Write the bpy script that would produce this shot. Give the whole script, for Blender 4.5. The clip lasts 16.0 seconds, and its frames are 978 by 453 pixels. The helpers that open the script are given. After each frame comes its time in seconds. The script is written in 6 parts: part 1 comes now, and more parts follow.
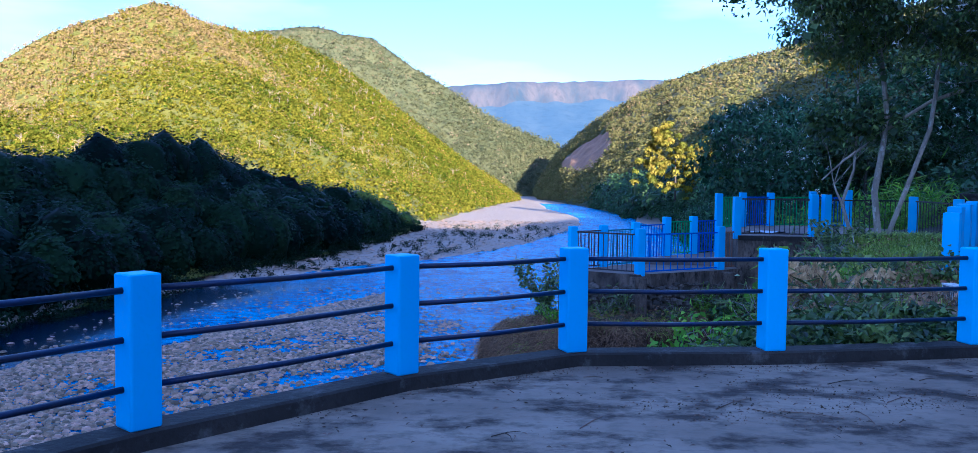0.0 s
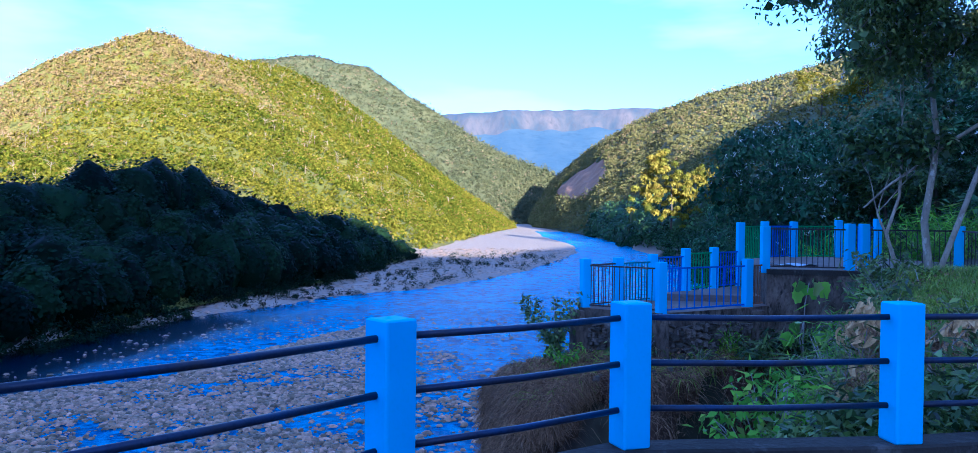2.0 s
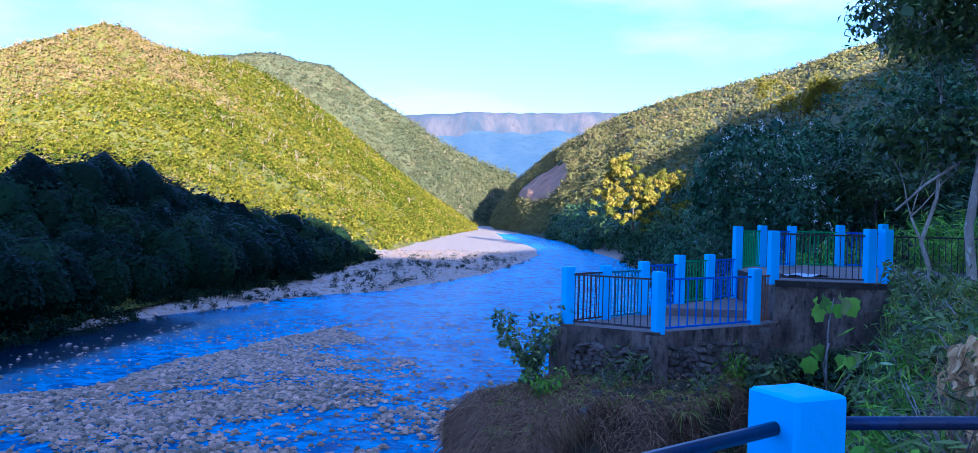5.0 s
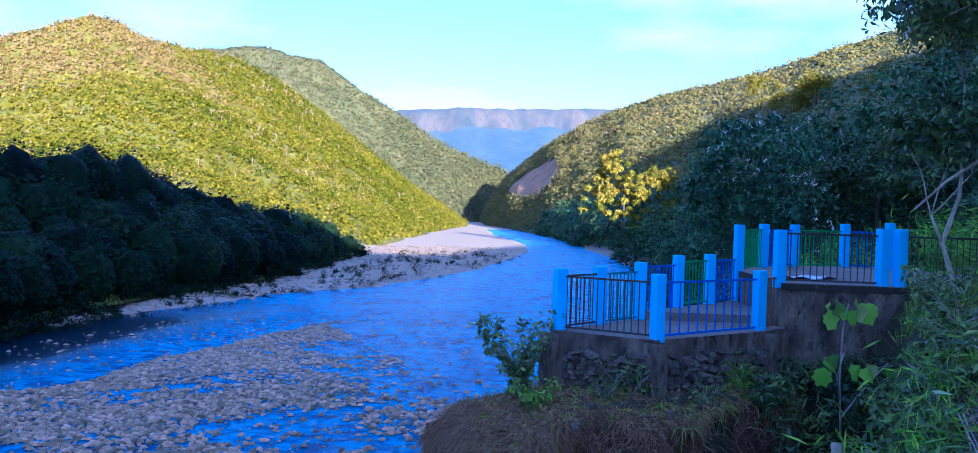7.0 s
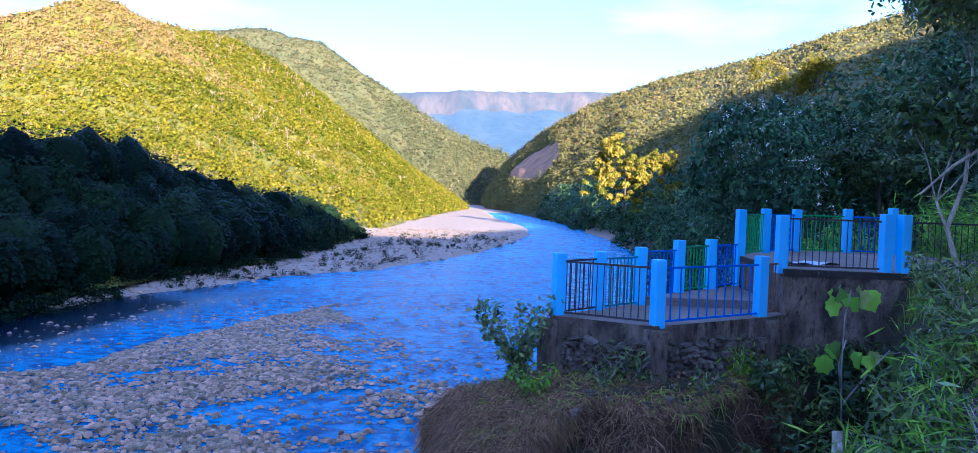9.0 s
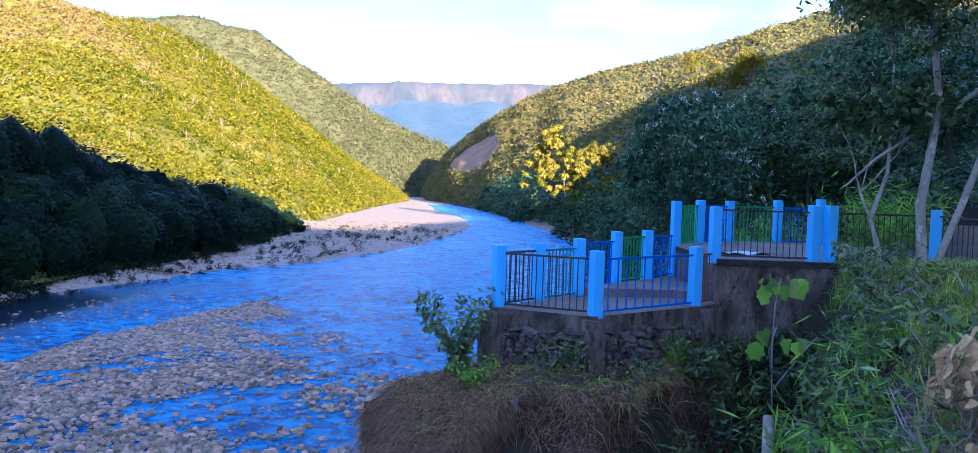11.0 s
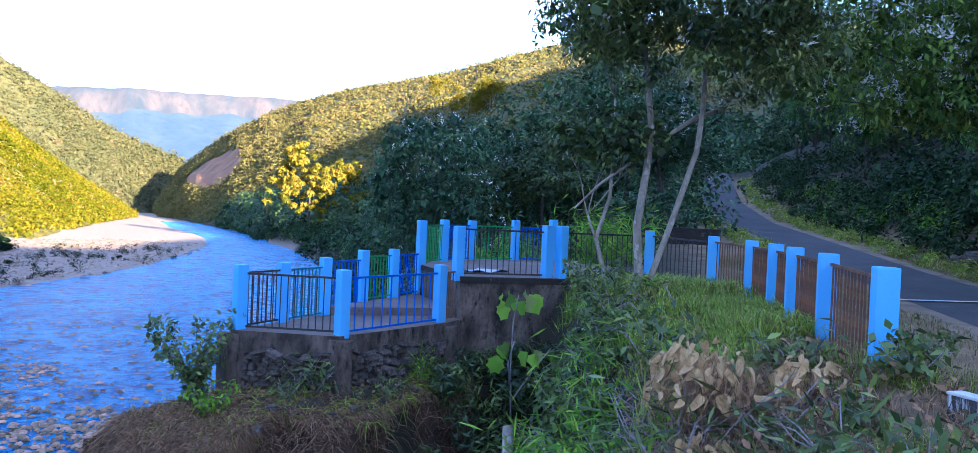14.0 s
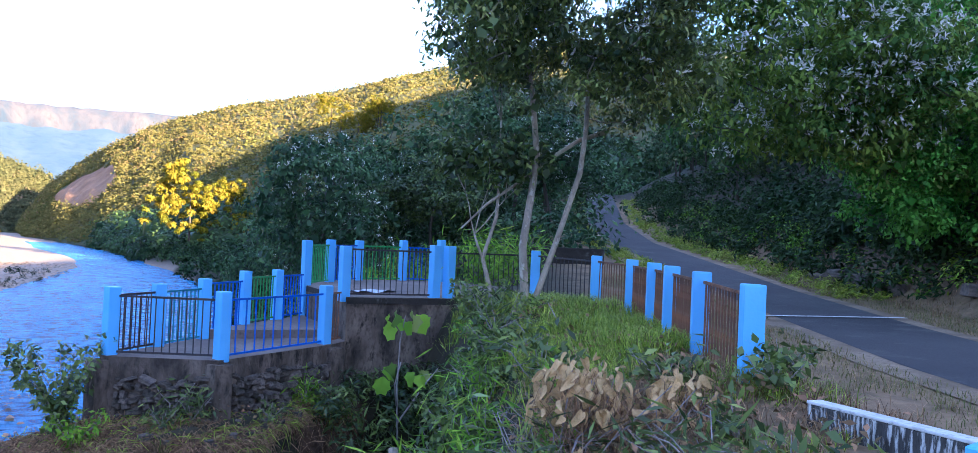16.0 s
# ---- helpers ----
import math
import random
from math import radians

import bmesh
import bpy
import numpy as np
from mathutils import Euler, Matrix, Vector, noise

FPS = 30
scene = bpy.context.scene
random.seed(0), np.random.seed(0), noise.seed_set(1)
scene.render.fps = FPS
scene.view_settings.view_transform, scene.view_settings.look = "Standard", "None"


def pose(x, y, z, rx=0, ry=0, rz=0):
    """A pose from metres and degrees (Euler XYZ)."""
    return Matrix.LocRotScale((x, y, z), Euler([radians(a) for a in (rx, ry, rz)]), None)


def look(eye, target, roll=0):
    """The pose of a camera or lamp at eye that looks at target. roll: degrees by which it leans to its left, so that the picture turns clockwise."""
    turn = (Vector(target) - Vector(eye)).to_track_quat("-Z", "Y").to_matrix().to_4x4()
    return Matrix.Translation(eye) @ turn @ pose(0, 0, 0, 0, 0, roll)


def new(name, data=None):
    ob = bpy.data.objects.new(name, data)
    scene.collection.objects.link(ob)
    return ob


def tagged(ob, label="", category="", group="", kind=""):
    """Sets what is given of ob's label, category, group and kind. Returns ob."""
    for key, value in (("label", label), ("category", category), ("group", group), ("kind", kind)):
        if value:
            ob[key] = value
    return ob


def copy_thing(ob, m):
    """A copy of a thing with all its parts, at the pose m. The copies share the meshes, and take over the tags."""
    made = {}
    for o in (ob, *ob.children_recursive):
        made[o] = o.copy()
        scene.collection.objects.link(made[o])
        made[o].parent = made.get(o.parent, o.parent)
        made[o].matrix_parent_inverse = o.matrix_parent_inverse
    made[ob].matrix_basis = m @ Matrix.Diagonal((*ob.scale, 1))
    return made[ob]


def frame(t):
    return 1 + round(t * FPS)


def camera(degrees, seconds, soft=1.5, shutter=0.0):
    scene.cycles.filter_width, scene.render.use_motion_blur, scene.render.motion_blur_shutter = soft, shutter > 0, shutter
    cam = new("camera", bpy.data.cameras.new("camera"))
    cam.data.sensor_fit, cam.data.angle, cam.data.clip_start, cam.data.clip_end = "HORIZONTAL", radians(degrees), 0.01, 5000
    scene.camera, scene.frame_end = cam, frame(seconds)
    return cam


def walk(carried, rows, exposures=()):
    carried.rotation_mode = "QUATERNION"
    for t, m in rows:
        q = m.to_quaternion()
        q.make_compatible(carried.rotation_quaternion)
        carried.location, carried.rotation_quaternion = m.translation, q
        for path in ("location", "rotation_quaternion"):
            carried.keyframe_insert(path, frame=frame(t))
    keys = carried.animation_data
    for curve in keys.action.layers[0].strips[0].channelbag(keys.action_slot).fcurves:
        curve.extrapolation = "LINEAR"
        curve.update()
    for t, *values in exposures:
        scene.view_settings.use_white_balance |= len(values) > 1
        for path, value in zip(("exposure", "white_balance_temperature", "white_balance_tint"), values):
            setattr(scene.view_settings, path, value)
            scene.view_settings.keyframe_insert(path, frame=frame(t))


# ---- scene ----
cam = camera(61.3, 16.0, soft=0.6)
ROWS = [
    (0.0, 0.1761, 0.1875, 1.6239, 0.226, -2.864, -0.721),
    (0.5, 0.1277, 0.726, 1.6234, -0.035, -2.343, -0.781),
    (1.0, 0.0659, 1.2409, 1.6237, 0.102, -1.76, -0.705),
    (1.5, 0.0026, 1.7655, 1.6382, -0.024, -1.01, -0.642),
    (2.0, -0.0204, 2.2879, 1.6383, -0.109, -0.936, -0.712),
    (2.5, -0.0469, 2.8105, 1.6324, -0.456, -0.893, -0.776),
    (3.0, -0.0397, 3.3317, 1.6188, -0.811, -0.85, -0.773),
    (3.5, -0.0746, 3.8458, 1.6019, -0.989, -0.696, -0.928),
    (4.0, -0.0971, 4.3449, 1.5833, -2.049, -0.791, -1.031),
    (4.5, -0.1398, 4.821, 1.5676, -2.55, -0.764, -1.281),
    (7.0, 0.0229, 6.5168, 1.588, -3.475, -1.029, -1.759),
    (7.5, 0.06, 6.66, 1.592, -3.398, -1.24, -1.931),
    (8.0, 0.08, 6.72, 1.596, -3.27, -1.557, -1.931),
    (10.5, 0.0756, 6.6704, 1.6098, -5.367, -2.725, -1.86),
    (11.0, 0.0815, 6.6711, 1.6124, -7.555, -2.625, -1.846),
    (11.5, 0.086, 6.6724, 1.6155, -10.31, -2.396, -1.831),
    (12.0, 0.0853, 6.6769, 1.6176, -13.246, -2.123, -1.961),
    (12.5, 0.0837, 6.6783, 1.6189, -16.015, -1.799, -2.191),
    (13.0, 0.0806, 6.6736, 1.6193, -19.115, -1.453, -2.361),
    (13.5, 0.0787, 6.6715, 1.6201, -22.306, -1.015, -2.547),
    (14.0, 0.071, 6.6785, 1.6217, -25.03, -0.681, -2.558),
    (14.5, 0.078, 6.6606, 1.6206, -27.226, -0.281, -2.635),
    (15.0, 0.0812, 6.6506, 1.62, -28.922, 0.112, -2.647),
    (15.5, 0.0907, 6.6415, 1.6191, -30.763, 0.503, -2.616),
    (16.0, 0.1002, 6.6378, 1.6187, -32.692, 1.061, -2.578),
]
EXPOSURES = [(0.0, 2.58, 3900, 28), (2.0, 2.58, 3720, 26), (4.5, 2.65, 3800, 29), (7.0, 2.7, 3800, 29), (8.0, 2.82, 3950, 31), (10.5, 2.95, 4250, 31), (12.5, 3.08, 4300, 28), (16.0, 3.4, 4750, 30)]
walk(cam, [(t, pose(x, y, z, 90 + pitch, roll, yaw)) for t, x, y, z, yaw, pitch, roll in ROWS], EXPOSURES)

# ---- world, sun ----
SUN_ELEV = 10.3
SUN_DIR = Vector((0.25 * math.cos(radians(SUN_ELEV)), -0.968 * math.cos(radians(SUN_ELEV)), math.sin(radians(SUN_ELEV))))
world = bpy.data.worlds.new("world")
scene.world = world
world.use_nodes = True
wn, wl = world.node_tree.nodes, world.node_tree.links
wn.clear()
w_out = wn.new("ShaderNodeOutputWorld")
w_bg = wn.new("ShaderNodeBackground")
w_sky = wn.new("ShaderNodeTexSky")
w_sky.sky_type = "NISHITA"
w_sky.sun_disc = False
w_sky.sun_elevation = radians(SUN_ELEV)
w_sky.sun_rotation = math.atan2(SUN_DIR.x, SUN_DIR.y)
w_sky.altitude = 200
w_sky.air_density = 1.2
w_sky.dust_density = 1.2
w_sky.ozone_density = 1.6
w_co = wn.new("ShaderNodeTexCoord")
w_map = wn.new("ShaderNodeMapping")
w_map.inputs["Scale"].default_value = (2.2, 2.2, 9.0)
w_map.inputs["Rotation"].default_value = (0.0, 0.12, 0.0)
w_noise = wn.new("ShaderNodeTexNoise")
w_noise.inputs["Scale"].default_value = 1.3
w_noise.inputs["Detail"].default_value = 5.0
w_ramp = wn.new("ShaderNodeValToRGB")
w_ramp.color_ramp.elements[0].position = 0.48
w_ramp.color_ramp.elements[1].position = 0.78
w_mix = wn.new("ShaderNodeMixRGB")
w_mix.inputs["Color2"].default_value = (4.9, 4.9, 4.9, 1)
wl.new(w_co.outputs["Generated"], w_map.inputs["Vector"])
wl.new(w_map.outputs["Vector"], w_noise.inputs["Vector"])
wl.new(w_noise.outputs["Fac"], w_ramp.inputs["Fac"])
wl.new(w_ramp.outputs["Color"], w_mix.inputs["Fac"])
wl.new(w_sky.outputs["Color"], w_mix.inputs["Color1"])
wl.new(w_mix.outputs["Color"], w_bg.inputs["Color"])
w_bg.inputs["Strength"].default_value = 0.060
wl.new(w_bg.outputs["Background"], w_out.inputs["Surface"])

sun = new("sun", bpy.data.lights.new("sun", "SUN"))
sun.data.energy = 5.0
sun.data.angle = radians(0.6)
sun.data.color = (1.0, 0.67, 0.22)
sun.matrix_world = look(SUN_DIR * 50, (0, 0, 0))


# ---- materials ----
def mat(name, c1, c2, scale=4.0, rough=0.8, bump=0.2, metal=0.0, fine=None, c3=None, stretch=None, tint=0.0, island=0.0, spec=0.3, see=0.0, attribute="", c4=None, distance=0.02, wear_at=(0.56, 0.70), grain=0.48):
    """Two scales of noise between c1 and c2, wear c3, per-object or per-island variation, relief; attribute blends to c4."""
    m = bpy.data.materials.new(name)
    m.use_nodes = True
    n, l = m.node_tree.nodes, m.node_tree.links
    n.clear()
    out = n.new("ShaderNodeOutputMaterial")
    b = n.new("ShaderNodeBsdfPrincipled")
    b.inputs["Roughness"].default_value = rough
    b.inputs["Metallic"].default_value = metal
    b.inputs["Specular IOR Level"].default_value = spec
    co = n.new("ShaderNodeTexCoord")
    vec = co.outputs["Object"]
    if stretch:
        mp = n.new("ShaderNodeMapping")
        mp.inputs["Scale"].default_value = stretch
        l.new(vec, mp.inputs["Vector"])
        vec = mp.outputs["Vector"]

    def noise_at(s, detail, rough_noise=0.55):
        t = n.new("ShaderNodeTexNoise")
        t.inputs["Scale"].default_value = s
        t.inputs["Detail"].default_value = detail
        t.inputs["Roughness"].default_value = rough_noise
        l.new(vec, t.inputs["Vector"])
        return t.outputs["Fac"]

    def ramp(fac, lo, hi):
        r = n.new("ShaderNodeMapRange")
        r.inputs["From Min"].default_value, r.inputs["From Max"].default_value = lo, hi
        l.new(fac, r.inputs["Value"])
        return r.outputs["Result"]

    def mixed(fac, a, c):
        x = n.new("ShaderNodeMixRGB")
        if fac is not None:
            l.new(fac, x.inputs["Fac"])
        for s, v in (("Color1", a), ("Color2", c)):
            if isinstance(v, tuple):
                x.inputs[s].default_value = (*v, 1)
            else:
                l.new(v, x.inputs[s])
        return x

    coarse = noise_at(scale, 4)
    small = noise_at(fine or scale * 7, 5)
    col = mixed(ramp(coarse, 0.32, 0.68), c1, c2).outputs["Color"]
    dark = tuple(v * grain for v in c1)
    grain = mixed(ramp(small, 0.50, 0.75), col, dark)
    col = grain.outputs["Color"]
    if c3:
        wear = noise_at(scale * 1.9 + 0.37, 7, 0.66)
        col = mixed(ramp(wear, *wear_at), col, c3).outputs["Color"]
    if attribute:
        at = n.new("ShaderNodeAttribute")
        at.attribute_name = attribute
        col = mixed(at.outputs["Fac"], col, c4).outputs["Color"]
    if tint or island:
        if tint:
            src = n.new("ShaderNodeObjectInfo").outputs["Random"]
        else:
            src = n.new("ShaderNodeNewGeometry").outputs["Random Per Island"]
        amount = tint or island
        hsv = n.new("ShaderNodeHueSaturation")
        rng = n.new("ShaderNodeMapRange")
        rng.inputs["To Min"].default_value, rng.inputs["To Max"].default_value = 1 - amount, 1 + amount
        l.new(src, rng.inputs["Value"])
        l.new(rng.outputs["Result"], hsv.inputs["Value"])
        hue = n.new("ShaderNodeMapRange")
        hue.inputs["To Min"].default_value, hue.inputs["To Max"].default_value = 0.5 + 0.03 * amount, 0.5 - 0.03 * amount
        l.new(src, hue.inputs["Value"])
        l.new(hue.outputs["Result"], hsv.inputs["Hue"])
        l.new(col, hsv.inputs["Color"])
        col = hsv.outputs["Color"]
    l.new(col, b.inputs["Base Color"])
    if bump:
        bp = n.new("ShaderNodeBump")
        bp.inputs["Strength"].default_value = bump
        bp.inputs["Distance"].default_value = distance
        l.new(small, bp.inputs["Height"])
        l.new(bp.outputs["Normal"], b.inputs["Normal"])
    if see:
        tr = n.new("ShaderNodeBsdfTranslucent")
        l.new(col, tr.inputs["Color"])
        mx = n.new("ShaderNodeMixShader")
        mx.inputs["Fac"].default_value = see
        l.new(b.outputs["BSDF"], mx.inputs[1])
        l.new(tr.outputs["BSDF"], mx.inputs[2])
        l.new(mx.outputs["Shader"], out.inputs["Surface"])
    else:
        l.new(b.outputs["BSDF"], out.inputs["Surface"])
    return m


def leaf_mat(name, c1, c2, dry=(0.34, 0.27, 0.15), see=0.25, rough=0.55, island=0.35, spec=0.15, grain=0.0):
    """Leaves: colour by the plant's own tint, which also leads to dry ones, and by leaf."""
    m = bpy.data.materials.new(name)
    m.use_nodes = True
    n, l = m.node_tree.nodes, m.node_tree.links
    n.clear()
    out = n.new("ShaderNodeOutputMaterial")
    b = n.new("ShaderNodeBsdfPrincipled")
    b.inputs["Roughness"].default_value = rough
    b.inputs["Specular IOR Level"].default_value = spec
    at = n.new("ShaderNodeAttribute")
    at.attribute_name = "tint"
    r = n.new("ShaderNodeValToRGB")
    e = r.color_ramp.elements
    e[0].position, e[0].color = 0.0, (*c1, 1)
    e[1].position, e[1].color = 0.8, (*c2, 1)
    x = r.color_ramp.elements.new(1.0)
    x.color = (*dry, 1)
    l.new(at.outputs["Fac"], r.inputs["Fac"])
    g = n.new("ShaderNodeNewGeometry")
    hsv = n.new("ShaderNodeHueSaturation")
    rng = n.new("ShaderNodeMapRange")
    rng.inputs["To Min"].default_value, rng.inputs["To Max"].default_value = 1 - island, 1 + island
    l.new(g.outputs["Random Per Island"], rng.inputs["Value"])
    l.new(rng.outputs["Result"], hsv.inputs["Value"])
    if grain:
        co = n.new("ShaderNodeTexCoord")
        t = n.new("ShaderNodeTexNoise")
        t.inputs["Scale"].default_value, t.inputs["Detail"].default_value, t.inputs["Roughness"].default_value = grain, 5, 0.7
        l.new(co.outputs["Object"], t.inputs["Vector"])
        k = n.new("ShaderNodeMapRange")
        k.inputs["From Min"].default_value, k.inputs["From Max"].default_value = 0.35, 0.65
        k.inputs["To Min"].default_value, k.inputs["To Max"].default_value = 0.45, 1.5
        l.new(t.outputs["Fac"], k.inputs["Value"])
        x = n.new("ShaderNodeVectorMath")
        x.operation = "SCALE"
        l.new(r.outputs["Color"], x.inputs[0])
        l.new(k.outputs["Result"], x.inputs["Scale"])
        l.new(x.outputs["Vector"], hsv.inputs["Color"])
        bp = n.new("ShaderNodeBump")
        bp.inputs["Strength"].default_value, bp.inputs["Distance"].default_value = 0.5, 0.5 / grain
        l.new(t.outputs["Fac"], bp.inputs["Height"])
        l.new(bp.outputs["Normal"], b.inputs["Normal"])
    else:
        l.new(r.outputs["Color"], hsv.inputs["Color"])
    l.new(hsv.outputs["Color"], b.inputs["Base Color"])
    tr = n.new("ShaderNodeBsdfTranslucent")
    l.new(hsv.outputs["Color"], tr.inputs["Color"])
    mx = n.new("ShaderNodeMixShader")
    mx.inputs["Fac"].default_value = see
    l.new(b.outputs["BSDF"], mx.inputs[1])
    l.new(tr.outputs["BSDF"], mx.inputs[2])
    l.new(mx.outputs["Shader"], out.inputs["Surface"])
    return m


M_CONCRETE = mat("worn_concrete", (0.33, 0.27, 0.195), (0.165, 0.126, 0.088), 0.7, 0.9, 1.0, fine=9, c3=(0.05, 0.037, 0.025), wear_at=(0.48, 0.60), stretch=(0.8, 1.1, 1))
M_KERB = mat("dark_kerb", (0.05, 0.043, 0.035), (0.02, 0.018, 0.015), 1.5, 0.9, 0.7, fine=18, c3=(0.13, 0.12, 0.105))
M_BLUE = mat("sky_blue_paint", (0.19, 0.51, 0.92), (0.15, 0.46, 0.89), 1.2, 0.5, 0.15, fine=30, tint=0.08, grain=0.93)
M_PIPE = mat("dark_blue_pipe", (0.02, 0.035, 0.10), (0.03, 0.03, 0.045), 3, 0.35, 0.1, metal=0.3, fine=40)
M_BAR_BLACK = mat("black_bar", (0.03, 0.03, 0.035), (0.06, 0.045, 0.04), 3, 0.5, 0.2, fine=30)
M_BAR_BLUE = mat("royal_blue_bar", (0.02, 0.13, 0.62), (0.02, 0.10, 0.50), 2, 0.45, 0.1, fine=30)
M_BAR_GREEN = mat("green_bar", (0.07, 0.36, 0.10), (0.05, 0.28, 0.08), 2, 0.45, 0.1, fine=30)
M_BAR_TEAL = mat("teal_bar", (0.04, 0.24, 0.30), (0.03, 0.18, 0.26), 2, 0.45, 0.1, fine=30)
M_BAR_RUST = mat("rusty_bar", (0.25, 0.115, 0.055), (0.085, 0.055, 0.042), 4, 0.8, 0.5, fine=25, c3=(0.30, 0.21, 0.15))
M_STONE = mat("rubble_stone", (0.16, 0.135, 0.11), (0.06, 0.052, 0.045), 3, 0.9, 0.9, fine=14, tint=0.45)
M_WALL = mat("weathered_plaster", (0.205, 0.16, 0.122), (0.035, 0.028, 0.022), 1.9, 0.92, 1.0, fine=12, c3=(0.022, 0.019, 0.016), stretch=(1.4, 1.4, 0.7), wear_at=(0.54, 0.66), distance=0.05, grain=0.3)
M_TERRACE = mat("terrace_concrete", (0.215, 0.175, 0.145), (0.125, 0.10, 0.085), 0.9, 0.85, 0.3, fine=12)
M_ASPHALT = mat("asphalt", (0.085, 0.083, 0.084), (0.055, 0.054, 0.056), 0.35, 0.85, 0.4, fine=45, c3=(0.105, 0.10, 0.095))
M_WHITE = mat("white_line_paint", (0.72, 0.72, 0.70), (0.58, 0.58, 0.56), 3, 0.7, 0.2)
M_PARAPET = mat("stained_whitewash", (0.05, 0.048, 0.045), (0.09, 0.085, 0.08), 2.0, 0.9, 0.5, fine=16, c3=(0.60, 0.60, 0.58), stretch=(6, 6, 0.9), wear_at=(0.50, 0.60))
M_EARTH = mat("bare_earth", (0.13, 0.077, 0.046), (0.042, 0.028, 0.02), 1.4, 0.95, 1.0, fine=9, distance=0.1)
M_ROCK = mat("bare_rock", (0.43, 0.235, 0.125), (0.23, 0.125, 0.07), 0.06, 0.9, 0.9, fine=0.4, distance=1.0, stretch=(1, 1, 0.3))
M_COBBLE = mat("river_stone", (0.43, 0.30, 0.18), (0.17, 0.12, 0.076), 2, 0.6, 0.3, fine=9, island=0.65)
M_BARK = mat("pale_bark", (0.43, 0.375, 0.285), (0.20, 0.165, 0.125), 4, 0.9, 0.8, fine=22, stretch=(1, 1, 0.5), c3=(0.46, 0.42, 0.35), wear_at=(0.55, 0.62))
M_DARKBARK = mat("dark_bark", (0.10, 0.085, 0.07), (0.06, 0.05, 0.04), 3, 0.9, 0.6, fine=20, stretch=(1, 1, 0.4))
# riverside leaves near black, the far bank's shade put into their colour
M_RIVERSIDE = leaf_mat("shaded_riverside_leaf", (0.002, 0.009, 0.005), (0.016, 0.034, 0.012), island=0.55, spec=0.06, rough=0.55)
M_FOREST = leaf_mat("forest_leaf", (0.024, 0.064, 0.027), (0.11, 0.19, 0.065), island=0.5, spec=0.25, rough=0.42)
# leaf colour darkened for shade under trees and on shadowed slopes
M_SHADE = leaf_mat("shaded_leaf", (0.012, 0.034, 0.012), (0.06, 0.105, 0.032), island=0.6, spec=0.15, rough=0.5)
M_HILL = leaf_mat("hillside_leaf", (0.042, 0.062, 0.0), (0.148, 0.13, 0.0), dry=(0.205, 0.142, 0.068), island=0.14, grain=1.7, spec=0.0, rough=0.9, see=0.2)
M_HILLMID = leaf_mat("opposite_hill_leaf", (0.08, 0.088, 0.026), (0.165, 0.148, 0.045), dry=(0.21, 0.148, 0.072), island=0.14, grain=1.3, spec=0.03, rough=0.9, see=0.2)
# farther ridge's leaf greens greyed and paled to carry haze
M_HILLFAR = leaf_mat("hazy_hillside_leaf", (0.06, 0.072, 0.036), (0.11, 0.11, 0.05), dry=(0.18, 0.14, 0.09), island=0.12, grain=0.8, spec=0.03, rough=0.9, see=0.2)
M_LEAF = leaf_mat("glossy_leaf", (0.034, 0.068, 0.022), (0.205, 0.27, 0.06), dry=(0.28, 0.30, 0.07), rough=0.36, spec=0.45, island=0.55, see=0.33)
M_LEAF_LIGHT = leaf_mat("light_green_leaf", (0.10, 0.25, 0.022), (0.29, 0.46, 0.04), dry=(0.38, 0.36, 0.08), rough=0.45, see=0.4, island=0.5)
M_LEAF_GOLD = leaf_mat("golden_leaf", (0.12, 0.135, 0.003), (0.25, 0.21, 0.005), see=0.3, dry=(0.26, 0.19, 0.02))
M_LEAF_OLIVE = leaf_mat("olive_leaf", (0.05, 0.125, 0.028), (0.24, 0.33, 0.045), dry=(0.34, 0.36, 0.06), rough=0.42, see=0.35, island=0.55)
M_LEAF_FRESH = leaf_mat("fresh_green_leaf", (0.05, 0.19, 0.025), (0.20, 0.46, 0.06), dry=(0.34, 0.42, 0.1), rough=0.42, see=0.35, island=0.55)
M_FLOWER = mat("white_petal", (0.93, 0.90, 0.82), (0.86, 0.82, 0.75), 3, 0.6, 0.0, island=0.2, see=0.3)
M_GRASS = leaf_mat("green_grass", (0.115, 0.20, 0.02), (0.40, 0.48, 0.06), dry=(0.28, 0.24, 0.10), island=0.5)
M_DRYGRASS = leaf_mat("dry_verge_grass", (0.10, 0.14, 0.03), (0.30, 0.23, 0.11), dry=(0.38, 0.27, 0.15))
M_DUST = mat("road_dust", (0.31, 0.235, 0.155), (0.16, 0.118, 0.074), 1.2, 0.95, 0.6, fine=14)
M_STRAW = leaf_mat("dry_straw", (0.12, 0.072, 0.04), (0.44, 0.285, 0.155), dry=(0.09, 0.057, 0.034))
M_DRYLEAF = mat("dry_leaf", (0.72, 0.51, 0.24), (0.54, 0.36, 0.15), 3, 0.8, 0.2, island=0.3, see=0.2)
M_WITHERED = mat("withered_leaf", (0.36, 0.23, 0.11), (0.17, 0.10, 0.055), 3, 0.9, 0.2, island=0.6)
M_LITTER = mat("old_litter", (0.16, 0.11, 0.07), (0.07, 0.05, 0.035), 3, 0.9, 0.2, island=0.7)
M_TWIG = mat("grey_twig", (0.36, 0.32, 0.30), (0.20, 0.175, 0.16), 6, 0.9, 0.4)
